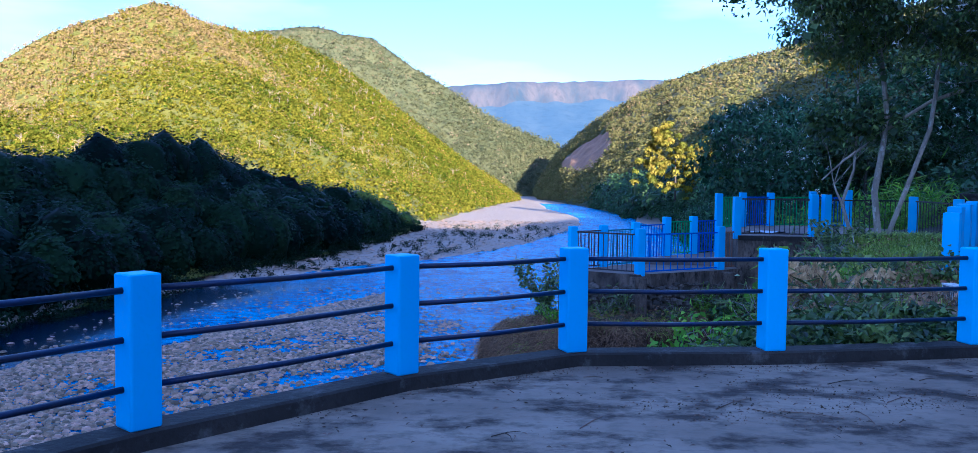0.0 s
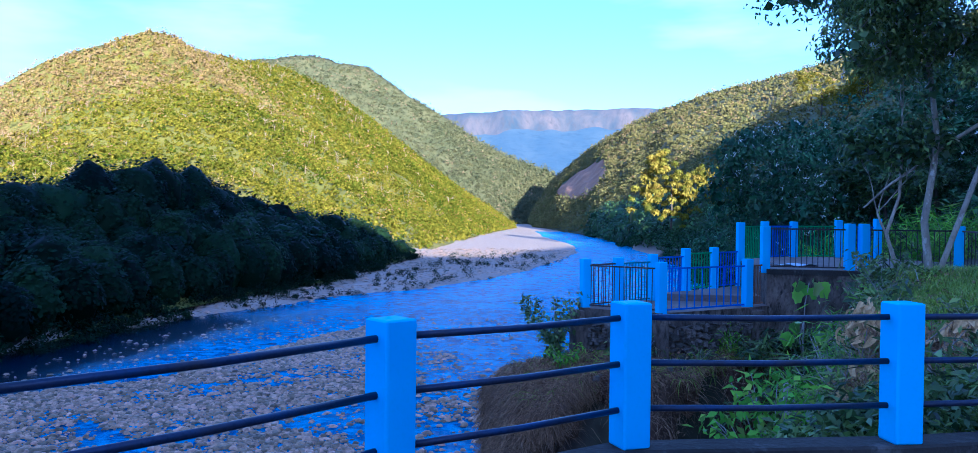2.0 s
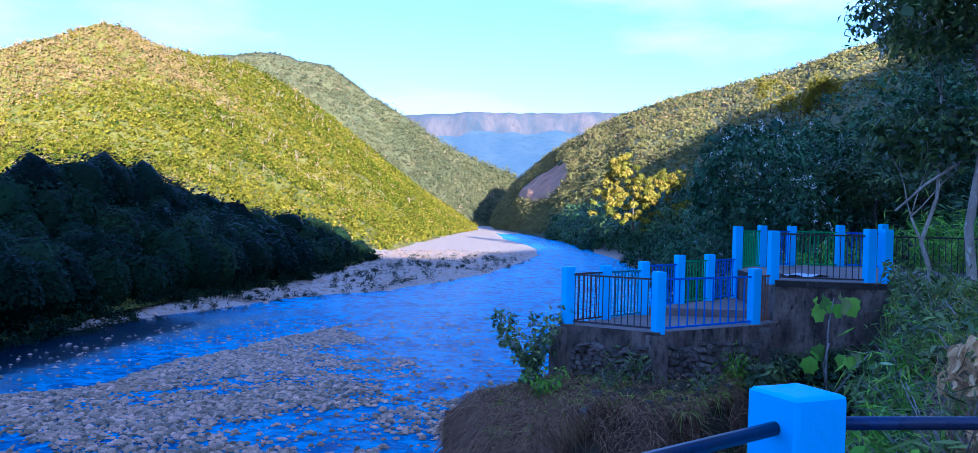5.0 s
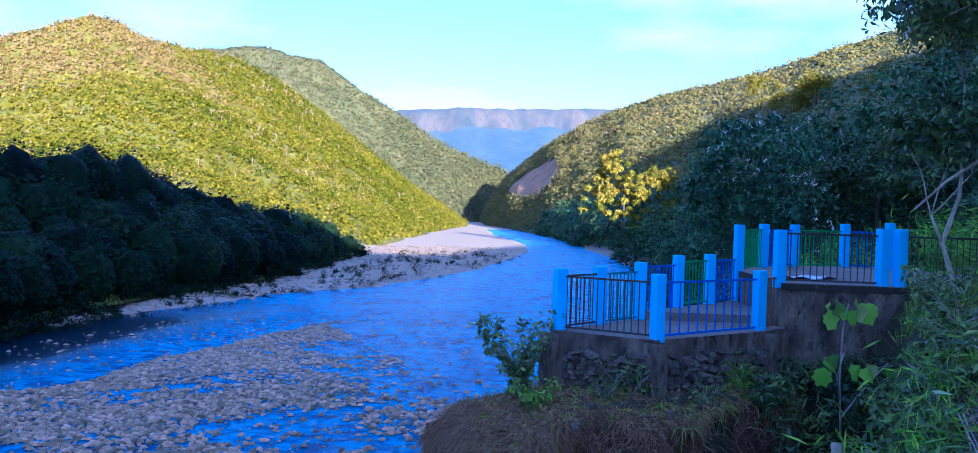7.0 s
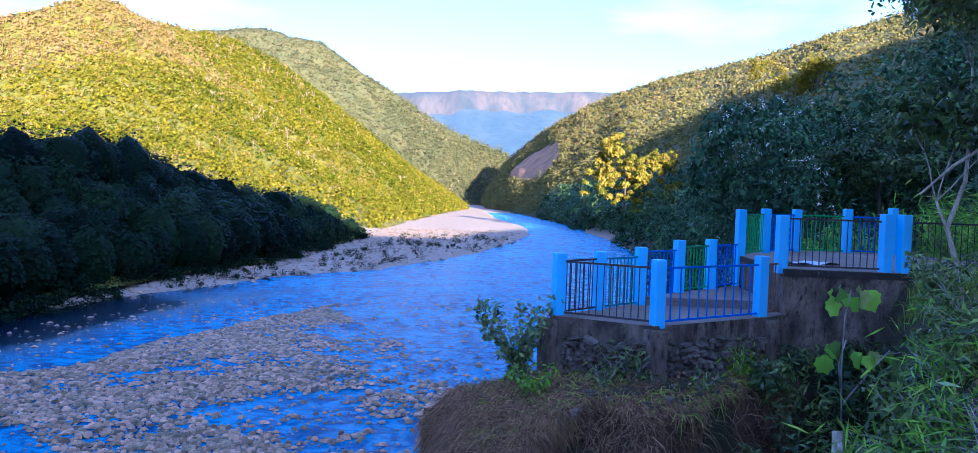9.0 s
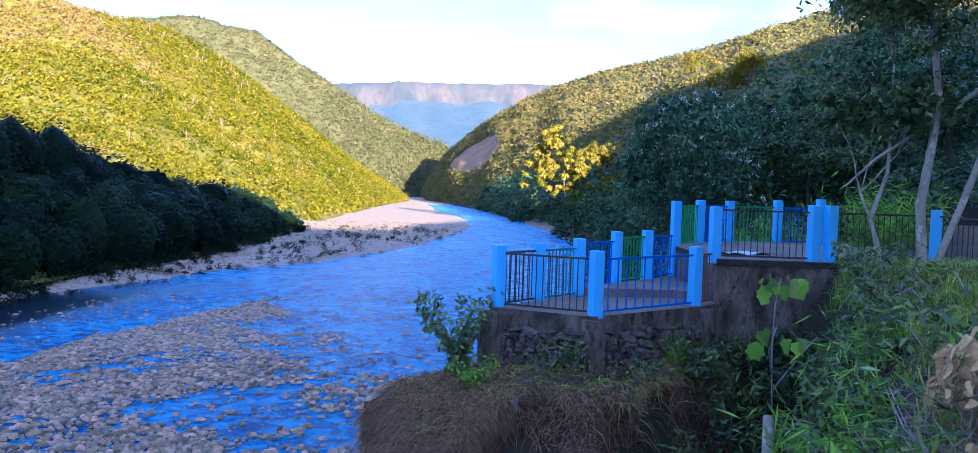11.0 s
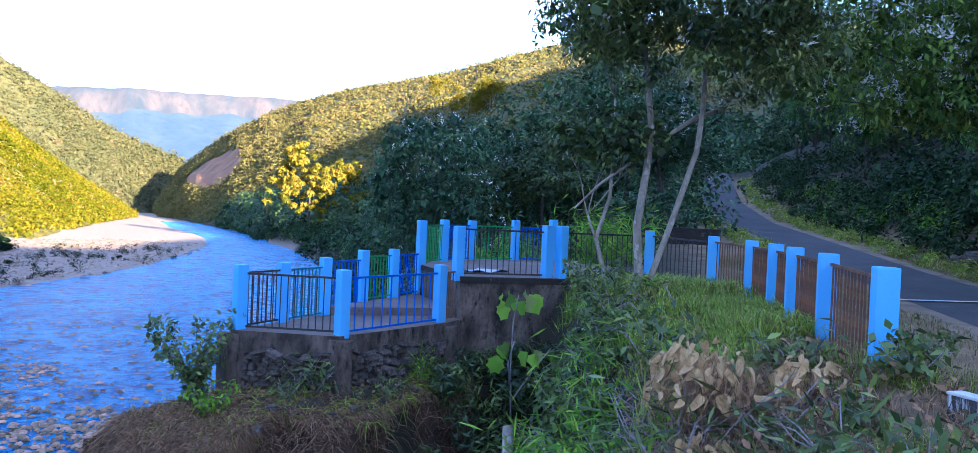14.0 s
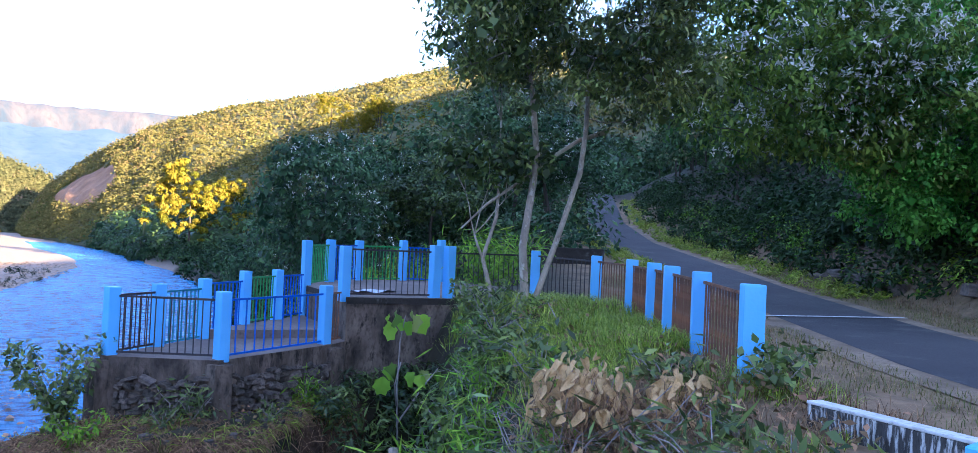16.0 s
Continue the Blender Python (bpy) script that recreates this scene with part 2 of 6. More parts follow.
M_BARETREE = mat("bleached_bark", (0.27, 0.205, 0.14), (0.20, 0.15, 0.10), 0.5, 0.9, 0.0)
M_SHEET = mat("pale_plastic", (0.55, 0.60, 0.68), (0.42, 0.48, 0.58), 4, 0.5, 0.2)


def ground_material():
    """Forest floor, with grass, gravel and earth where the sheet's own weights say so."""
    m = mat("ground_cover", (0.06, 0.05, 0.03), (0.03, 0.033, 0.018), 0.5, 0.95, 0.8, fine=5, distance=0.05)
    n, l = m.node_tree.nodes, m.node_tree.links
    b = next(x for x in n if x.type == "BSDF_PRINCIPLED")
    col = b.inputs["Base Color"].links[0].from_socket
    for key, a, c, s in (("gravel", (0.46, 0.37, 0.29), (0.27, 0.21, 0.165), 1.1), ("verge", (0.13, 0.09, 0.048), (0.31, 0.215, 0.12), 1.6), ("earth", (0.10, 0.072, 0.05), (0.055, 0.042, 0.032), 1.3)):
        at = n.new("ShaderNodeAttribute")
        at.attribute_name = key
        t = n.new("ShaderNodeTexNoise")
        t.inputs["Scale"].default_value, t.inputs["Detail"].default_value = s, 8
        t.inputs["Roughness"].default_value = 0.7
        co = n.new("ShaderNodeTexCoord")
        l.new(co.outputs["Object"], t.inputs["Vector"])
        r = n.new("ShaderNodeValToRGB")
        r.color_ramp.elements[0].position, r.color_ramp.elements[0].color = 0.35, (*a, 1)
        r.color_ramp.elements[1].position, r.color_ramp.elements[1].color = 0.65, (*c, 1)
        l.new(t.outputs["Fac"], r.inputs["Fac"])
        x = n.new("ShaderNodeMixRGB")
        l.new(at.outputs["Fac"], x.inputs["Fac"])
        l.new(col, x.inputs["Color1"])
        l.new(r.outputs["Color"], x.inputs["Color2"])
        col = x.outputs["Color"]
    l.new(col, b.inputs["Base Color"])
    return m


def water_material():
    m = bpy.data.materials.new("river_water")
    m.use_nodes = True
    n, l = m.node_tree.nodes, m.node_tree.links
    b = n["Principled BSDF"]
    b.inputs["Roughness"].default_value = 0.2
    b.inputs["IOR"].default_value = 1.33
    b.inputs["Specular IOR Level"].default_value = 0.55
    co = n.new("ShaderNodeTexCoord")
    mp = n.new("ShaderNodeMapping")
    mp.inputs["Scale"].default_value = (0.7, 0.8, 1.0)
    l.new(co.outputs["Object"], mp.inputs["Vector"])

    def noise_at(scale, detail, rough, distortion=0.0):
        t = n.new("ShaderNodeTexNoise")
        t.inputs["Scale"].default_value, t.inputs["Detail"].default_value = scale, detail
        t.inputs["Roughness"].default_value, t.inputs["Distortion"].default_value = rough, distortion
        l.new(mp.outputs["Vector"], t.inputs["Vector"])
        return t.outputs["Fac"]

    def ramp(fac, p0, c0, p1, c1):
        r = n.new("ShaderNodeValToRGB")
        r.color_ramp.elements[0].position, r.color_ramp.elements[0].color = p0, (*c0, 1)
        r.color_ramp.elements[1].position, r.color_ramp.elements[1].color = p1, (*c1, 1)
        l.new(fac, r.inputs["Fac"])
        return r.outputs["Color"]

    # bed colour with the sky's blue sheen painted in: pools, riffles and fine chop
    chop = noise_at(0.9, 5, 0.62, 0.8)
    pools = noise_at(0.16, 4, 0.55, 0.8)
    forest_reflection = n.new("ShaderNodeAttribute")
    forest_reflection.attribute_name = "forest_reflection"
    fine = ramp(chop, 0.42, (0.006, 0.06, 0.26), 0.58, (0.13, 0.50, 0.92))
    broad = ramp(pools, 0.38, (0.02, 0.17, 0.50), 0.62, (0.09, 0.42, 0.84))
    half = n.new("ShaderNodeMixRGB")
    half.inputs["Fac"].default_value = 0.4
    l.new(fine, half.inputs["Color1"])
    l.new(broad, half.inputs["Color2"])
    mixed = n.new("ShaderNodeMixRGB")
    # near-black paints the far forest's reflection on the water
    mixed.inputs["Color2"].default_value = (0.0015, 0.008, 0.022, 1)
    l.new(forest_reflection.outputs["Fac"], mixed.inputs["Fac"])
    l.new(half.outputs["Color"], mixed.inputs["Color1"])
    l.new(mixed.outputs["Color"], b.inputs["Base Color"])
    bp = n.new("ShaderNodeBump")
    bp.inputs["Distance"].default_value = 0.8
    calm = n.new("ShaderNodeMapRange")
    calm.inputs["To Min"].default_value, calm.inputs["To Max"].default_value = 1.0, 0.03
    l.new(forest_reflection.outputs["Fac"], calm.inputs["Value"])
    l.new(calm.outputs["Result"], bp.inputs["Strength"])
    l.new(noise_at(2.6, 7, 0.65, 0.4), bp.inputs["Height"])
    l.new(bp.outputs["Normal"], b.inputs["Normal"])
    return m


M_GROUND = ground_material()
M_WATER = water_material()


# ---- mesh helpers ----
def mesh_of(name, verts, faces, material, smooth=False, tint=None):
    me = bpy.data.meshes.new(name)
    me.from_pydata([tuple(v) for v in verts], [], [tuple(f) for f in faces])
    me.materials.append(material)
    if smooth:
        me.polygons.foreach_set("use_smooth", [True] * len(me.polygons))
    if tint is not None:
        me.attributes.new("tint", "FLOAT", "POINT").data.foreach_set("value", np.asarray(tint, dtype=np.float32))
    return me


def quads_mesh(name, verts, material, tint=None, smooth=False, weights=None):
    """A mesh of loose quads from an (n, 4, 3) array."""
    n = len(verts)
    me = bpy.data.meshes.new(name)
    me.vertices.add(n * 4)
    me.vertices.foreach_set("co", np.ascontiguousarray(verts, dtype=np.float32).ravel())
    me.loops.add(n * 4)
    me.loops.foreach_set("vertex_index", np.arange(n * 4, dtype=np.int32))
    me.polygons.add(n)
    me.polygons.foreach_set("loop_start", np.arange(0, n * 4, 4, dtype=np.int32))
    me.update(calc_edges=True)
    me.materials.append(material)
    if tint is not None:
        me.attributes.new("tint", "FLOAT", "POINT").data.foreach_set("value", np.repeat(np.asarray(tint, dtype=np.float32), 4))
    return me


def child(ob, parent):
    ob.parent = parent
    return ob


def thing(name, label, category, at=(0, 0, 0), group="", kind=""):
    ob = new(name)
    ob.empty_display_size = 0.2
    ob.location = at
    return tagged(ob, label, category, group, kind)


def part(name, me, parent, label="", m=None):
    ob = child(new(name, me), parent)
    if m is not None:
        ob.matrix_basis = m
    if label:
        tagged(ob, label)
    return ob


def block(sx, sy, sz, bevel, material, name="block", segments=2, top_only=False, rough=0.0):
    """A box on z = 0 with rounded edges and slightly uneven faces."""
    bm = bmesh.new()
    bmesh.ops.create_cube(bm, size=1.0)
    for v in bm.verts:
        v.co = Vector((v.co.x * sx, v.co.y * sy, (v.co.z + 0.5) * sz))
    if bevel:
        bmesh.ops.bevel(bm, geom=[e for e in bm.edges if not top_only or max(v.co.z for v in e.verts) > sz * 0.9], offset=bevel, segments=segments, affect="EDGES", profile=0.6)
    if rough:
        for v in bm.verts:
            v.co += Vector((random.uniform(-1, 1), random.uniform(-1, 1), random.uniform(-1, 1))) * rough
    me = bpy.data.meshes.new(name)
    bm.to_mesh(me)
    bm.free()
    me.materials.append(material)
    return me


def tube_data(path, radii, sides=7):
    """Verts and faces of a tapered tube along a path."""
    verts, faces = [], []
    path = [Vector(p) for p in path]
    for i, p in enumerate(path):
        d = (path[min(i + 1, len(path) - 1)] - path[max(i - 1, 0)]).normalized()
        a = d.orthogonal().normalized()
        if i and verts:
            a = (last - d * last.dot(d)).normalized() if (last - d * last.dot(d)).length > 1e-4 else a
        last = a
        b = d.cross(a)
        for k in range(sides):
            w = 2 * math.pi * k / sides
            verts.append(p + (a * math.cos(w) + b * math.sin(w)) * radii[i])
    for i in range(len(path) - 1):
        for k in range(sides):
            j = (k + 1) % sides
            faces.append((i * sides + k, i * sides + j, (i + 1) * sides + j, (i + 1) * sides + k))
    faces.append(tuple(range(sides))[::-1])
    faces.append(tuple((len(path) - 1) * sides + k for k in range(sides)))
    return verts, faces


def joined(items):
    verts, faces = [], []
    for v, f in items:
        o = len(verts)
        verts += list(v)
        faces += [tuple(i + o for i in q) for q in f]
    return verts, faces


def tube(name, path, radii, material, sides=7):
    v, f = tube_data(path, radii, sides)
    return mesh_of(name, v, f, material, True)


def prism(name, outline, z0, z1, material):
    """An upright prism over an outline of (x, y), counter-clockwise."""
    n = len(outline)
    top = [(x, y, z1 if not isinstance(z1, (list, tuple)) else z1[i]) for i, (x, y) in enumerate(outline)]
    verts = [(x, y, z0) for x, y in outline] + top
    faces = [tuple(range(n))[::-1], tuple(range(n, 2 * n))] + [(i, (i + 1) % n, n + (i + 1) % n, n + i) for i in range(n)]
    return mesh_of(name, verts, faces, material)


RNG = np.random.default_rng(7)


def unit(n):
    v = RNG.normal(size=(n, 3))
    return v / np.linalg.norm(v, axis=1, keepdims=True)


def leaf_quads(centres, normals, length, width, droop=0.0):
    """Pointed, slightly folded leaves, as quads round their midrib."""
    n = len(centres)
    side = np.cross(normals, unit(n))
    side /= np.linalg.norm(side, axis=1, keepdims=True) + 1e-9
    along = np.cross(side, normals)
    along[:, 2] -= droop
    along /= np.linalg.norm(along, axis=1, keepdims=True) + 1e-9
    ln = (length * RNG.uniform(0.7, 1.3, n))[:, None]
    wd = (width * RNG.uniform(0.7, 1.3, n))[:, None]
    fold = normals * wd * 0.3
    q = np.stack([centres, centres + along * ln * 0.45 + side * wd * 0.5 + fold, centres + along * ln, centres + along * ln * 0.45 - side * wd * 0.5 + fold], axis=1)
    return q


def clump_leaves(centre, radius, n, length, width, flat=0.75, droop=0.3):
    """Leaves near the skin of one clump."""
    d = unit(n)
    r = radius * RNG.uniform(0.45, 1.0, n) ** 0.5
    c = np.asarray(centre) + d * r[:, None] * np.array([1, 1, flat])
    nr = d * 0.6 + unit(n) * 0.7 + np.array([0, 0, 0.5])
    nr /= np.linalg.norm(nr, axis=1, keepdims=True)
    return leaf_quads(c, nr, length, width, droop)


def blades(bases, height, width, lean, tint_lo=0.0, tint_hi=1.0):
    """Grass blades: two quads each, bending over."""
    n = len(bases)
    w = RNG.uniform(0, 2 * math.pi, n)
    d = np.stack([np.cos(w), np.sin(w), np.zeros(n)], 1)
    s = np.stack([-np.sin(w), np.cos(w), np.zeros(n)], 1) * width * 0.5
    h = (height * RNG.uniform(0.5, 1.25, n))[:, None]
    ln = (lean * RNG.uniform(0.3, 1.3, n))[:, None] * h
    up = np.array([0, 0, 1.0])
    a, b, c = bases, bases + up * h * 0.6 + d * ln * 0.35, bases + up * h * (0.92 - 0.2 * ln / (h + 1e-6)) + d * ln
    q = np.concatenate([np.stack([a - s, a + s, b + s * 0.8, b - s * 0.8], 1), np.stack([b - s * 0.8, b + s * 0.8, c + s * 0.1, c - s * 0.1], 1)])
    t = RNG.uniform(tint_lo, tint_hi, n)
    return q, np.concatenate([t, t])

# ---- the lie of the land ----
ROAD_P = [-80, -20, 0, 8, 12, 16, 22, 30, 50, 62, 75, 90, 105, 130, 170]
ROAD_Q = [46, 17, 6.6, 2.6, 1.1, 0.25, -0.25, -1.1, -4.8, -6.6, -7.6, -8.6, -8.0, 4, 36]
ROAD_Z = [0.0, 0.1, 0.15, 0.2, 0.24, 0.30, 0.36, 0.6, 1.95, 3.3, 5.3, 7.0, 7.4, 9, 16]
FLAT_P = [4, 10, 14, 20, 24, 32, 60]
FLAT_D = [2.6, 3.8, 4.5, 6.3, 7.4, 6.0, 3.2]
BANK_Y = [-400, -100, 0, 4.5, 7, 9, 12, 15, 18, 20, 23, 27, 33, 45, 70, 110, 200, 321, 474, 610, 966, 4000]
BANK_X = [-90, -25, -6.5, -3.2, -1.0, 0.6, 1.6, 1.9, 2.0, 2.0, 2.2, 3.6, 6, 11, 22, 33, 52, 63, 71, 69, 65, 65]
EDGE_Z = [-6, -2, -0.6, -0.5, -0.6, -1.0, -1.8, -1.9, -1.7, -1.6, -2.0, -4, -6, -8, -10, -11.5, -12, -12, -12, -12, -12, -12]
LIP_X = [-1, 0.1, 1.5, 3.4, 5.0, 6.2, 7.5, 9.5]
LIP_Y = [21.0, 20.3, 19.8, 19.7, 20.5, 21.3, 21.8, 21.9]
FAR_Y = [-400, -60, 10, 40, 70, 92, 108, 129, 147, 159, 187, 213, 261, 318, 383, 445, 517, 590, 640, 4000]
FAR_X = [-160, -100, -70, -54, -46, -44, -37, -27, -19, -7, 5, 15, 27, 39, 45, 44, 41, 35, 72, 72]
FOOT_Y = [-400, -50, 10, 40, 70, 95, 108, 139, 171, 239, 308, 897, 4000]
FOOT_X = [-230, -120, -78, -58, -48, -45, -44.5, -39, -30, -24, -22, 27, 10]
FENCE = [(-4.8, -0.4), (-4.1, 1.6), (-3.2, 3.5), (-1.97, 5.17), (-0.53, 6.71), (0.93, 7.69), (2.81, 7.88), (4.96, 8.33)]
WATER_Z = -13.0


def wobble(x, y, s):
    """Cheap smooth noise in -1..1."""
    return (np.sin(x * s + 1.7 * np.sin(y * s * 0.7)) + np.sin(y * s * 1.13 + 2.1 + 1.3 * np.sin(x * s * 0.61 + 0.5)) + 0.6 * np.sin((x + y) * s * 2.3 + 0.9) + 0.4 * np.sin((x - 1.4 * y) * s * 4.1)) / 3.0


def smooth(a, b, v):
    t = np.clip((v - a) / (b - a), 0, 1)
    return t * t * (3 - 2 * t)


def land(x, y):
    """Height of the ground, and how much gravel, verge and bare earth shows."""
    x, y = np.asarray(x, float), np.asarray(y, float)
    q, p = 0.73 * x - 0.68 * y, 0.68 * x + 0.73 * y
    qr, zr = np.interp(p, ROAD_P, ROAD_Q), np.interp(p, ROAD_P, ROAD_Z)
    dq = q - qr
    cliff, ze = np.interp(y, BANK_Y, BANK_X) + wobble(x, y, 1.3) * 0.12, np.interp(y, BANK_Y, EDGE_Z)
    inland = x - cliff
    # towards the river
    dl, dr = np.maximum(inland, 0), np.maximum(-dq - np.interp(p, FLAT_P, FLAT_D), 0)
    frac = dl / (dl + dr + 0.01)
    z_left = ze + (zr - 0.01 - ze) * frac ** 0.6
    # up the hill beyond the road
    up = np.maximum(dq - 4.4, 0)
    ridge = np.interp(p, [-150, -110, -75, -45, 110, 133, 176, 193, 252, 400], [98, 84, 67, 62, 62, 62, 101, 120, 158, 205]) + 2 * wobble(p * 0.02, p * 0.013, 1.0)
    z_right = zr - 0.01 + 1.15 * smooth(3.0, 4.8, dq) + np.minimum(up * np.interp(p, [-60, 0, 110, 165], [0.80, 0.44, 0.44, 1.0]), ridge - zr + 0.01 * up)
    z_right = z_right + smooth(6, 25, dq) * (wobble(x, y, 0.11) * 1.6 + wobble(x, y, 0.03) * 2.5 * smooth(120, 60, up))
    z_right = z_right - np.maximum(up - 190, 0) * 0.3
    z = np.where(dq > 0, z_right, z_left)
    z = z + wobble(x, y, 0.9) * 0.10 * smooth(1.8, 3.5, np.abs(dq))
    shelf_x = np.interp(y, [18, 20, 22, 24], [6.9, 8.3, 9.1, 9.2])
    shelf = (inland > -3) * smooth(0, 0.9, shelf_x - x) * smooth(16.5, 18.5, y) * smooth(28, 25, y)
    z = z * (1 - shelf) + (-1.5 - 0.6 * smooth(3.4, 1.2, x) + 0.1 * wobble(x, y, 1.7)) * shelf
    z = z - 0.12 * smooth(1.25, 0.9, np.abs(dq))
    # the gully between lookout and terrace
    lip = np.interp(x, LIP_X, LIP_Y)
    crest = np.interp(y, [9, 12.5, 19.5, 22], [3.6, 4.7, 8.7, 9.2])
    z = z - 3.2 * smooth(0, 2.0, crest - x) * smooth(0.15, -0.3, y - lip) * smooth(9.4, 13.5, y)
    # down the bank
    z = z - np.maximum(-inland, 0) * 2.6
    # river bed and bars
    far, foot = np.interp(y, FAR_Y, FAR_X), np.interp(y, FOOT_Y, FOOT_X)
    bed = -13.9 + 0.0 * x
    bar = smooth(0, 7, far - x) * (1.15 + 0.25 * wobble(x, y, 0.25))
    shoal = smooth(0, 9, -4 + wobble(x, y, 0.3) * 3.5 - x - np.maximum(y - 70, 0) * 0.42) * smooth(0, 10, x - far - 8) * smooth(118, 100, y)
    bed = bed + np.maximum(bar, shoal * (0.79 + 0.10 * wobble(x, y, 0.45))) + wobble(x, y, 1.1) * 0.03
    bed = bed + np.maximum(foot - x, 0) * 0.16
    gravel = smooth(-1.5, 0.5, bed - z)
    z = np.maximum(z, bed)
    # below the paved lookout
    fx, fy = [f[0] for f in FENCE], [f[1] for f in FENCE]
    inside = (y < np.interp(x, fx, fy) + 0.12) & (x < 5.3) & (x > -6.2)
    z = np.where(inside & (y > -4.2), np.minimum(z, -0.25), z)
    verge = smooth(6.5, 3.6, np.abs(dq)) * smooth(-12, 0, x) * smooth(88, 66, p)
    earth = smooth(0.4, -0.4, inland) * smooth(-9, -4, z) + smooth(3.2, 4.4, dq) * smooth(7.5, 5.5, dq) * 0.8 * smooth(88, 66, p)
    return z, gravel, verge, earth


def ground_z(x, y):
    return float(land(np.array([x]), np.array([y]))[0][0])


def ground():
    fine = lambda a, b, s: list(np.arange(a, b, s))
    xs = [-4500, -2500, -1400, -900, -600, -400, -280, -200, -150, -120] + fine(-100, -12, 2.5) + fine(-12, 18, 0.3) + fine(18, 40, 0.55) + fine(40, 60, 1.4) + fine(60, 140, 5) + [150, 170, 200, 240, 300, 380, 500, 700, 1000, 1500, 2500, 4500]
    ys = [-4500, -2500, -1200, -600, -300, -150, -90, -60, -40, -25, -15, -8] + fine(-5, 34, 0.3) + fine(34, 56, 0.7) + fine(56, 120, 1.6) + fine(120, 360, 6) + [380, 420, 470, 530, 600, 700, 850, 1000, 1300, 1700, 2300, 3200, 4600]
    X, Y = np.meshgrid(xs, ys)
    z, gravel, verge, earth = land(X.ravel(), Y.ravel())
    nx, ny = len(xs), len(ys)
    i = np.arange(nx * ny).reshape(ny, nx)
    faces = np.stack([i[:-1, :-1], i[:-1, 1:], i[1:, 1:], i[1:, :-1]], -1).reshape(-1, 4)
    me = bpy.data.meshes.new("ground")
    me.from_pydata(np.stack([X.ravel(), Y.ravel(), z], 1).tolist(), [], faces.tolist())
    me.polygons.foreach_set("use_smooth", [True] * len(me.polygons))
    for key, v in (("gravel", gravel), ("verge", verge), ("earth", earth)):
        me.attributes.new(key, "FLOAT", "POINT").data.foreach_set("value", v.astype(np.float32))
    me.materials.append(M_GROUND)
    tagged(new("ground", me), "valley floor with gravel bars and wooded slopes", "ground", kind="structure")


ground()


def river():
    """The water's sheet; under the far bank the forest's dark reflection is put into the colour."""
    xs = [-4500, -600, -200, -120] + list(np.arange(-90, 40, 2.0)) + [60, 120, 400]
    ys = [-4500, -600, -200, -60] + list(np.arange(-20, 240, 4.0)) + [300, 400, 600, 1000, 2000, 4600]
    X, Y = np.meshgrid(xs, ys)
    far = np.interp(Y, FAR_Y, FAR_X)
    forest_reflection = smooth(17, 7, X - far + 3 * wobble(X, Y, 0.2)) * smooth(135, 95, Y + 0.3 * X)
    nx = len(xs)
    i = np.arange(X.size).reshape(X.shape)
    faces = np.stack([i[:-1, :-1], i[:-1, 1:], i[1:, 1:], i[1:, :-1]], -1).reshape(-1, 4)
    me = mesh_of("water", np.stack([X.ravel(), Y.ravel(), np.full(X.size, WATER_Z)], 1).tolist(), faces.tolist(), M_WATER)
    me.attributes.new("forest_reflection", "FLOAT", "POINT").data.foreach_set("value", forest_reflection.ravel().astype(np.float32))
    tagged(new("water", me), "shallow blue river running over stones", "river", kind="structure")


river()


# ---- hills ----
def curve_at(points, u):
    pts = np.array(points, float)
    s = np.concatenate([[0], np.cumsum(np.linalg.norm(np.diff(pts[:, :2], axis=0), axis=1))])
    s /= s[-1]
    return np.stack([np.interp(u, s, pts[:, k]) for k in range(3)], -1)


def slope(foot, spine, u, v, rough=0.05, power=1.0):
    """A point of a hillside between its foot and its spine, with gullies."""
    a, b = curve_at(foot, u), curve_at(spine, u)
    p = a + (b - a) * v[..., None]
    h = b[..., 2] - a[..., 2]
    p[..., 2] = a[..., 2] + h * v ** power
    g = wobble(u * 40 + v * 3, v * 4, 1.0) * np.sin(np.pi * np.clip(v, 0, 1)) * h * rough + wobble(p[..., 0], p[..., 1], 0.045) * h * 0.012
    p[..., 2] += g
    return p


def hill(name, label, foot, spine, material, nu=120, nv=40, back=350, **kw):
    u, v = np.meshgrid(np.linspace(0, 1, nu), np.linspace(0, 1, nv))
    p = slope(foot, spine, u, v, **kw).reshape(-1, 3)
    s = curve_at(spine, np.linspace(0, 1, nu))
    away = s.copy()
    away[:, :2] += back * s[:, :2] / np.linalg.norm(s[:, :2], axis=1, keepdims=True)
    away[:, 2] = -20
    p = np.concatenate([p, away])
    i = np.arange(nu * (nv + 1)).reshape(nv + 1, nu)
    faces = np.stack([i[:-1, :-1], i[:-1, 1:], i[1:, 1:], i[1:, :-1]], -1).reshape(-1, 4)
    me = mesh_of(name, p.tolist(), faces.tolist(), material, True)
    return tagged(new(name, me), label, "hill", kind="structure")


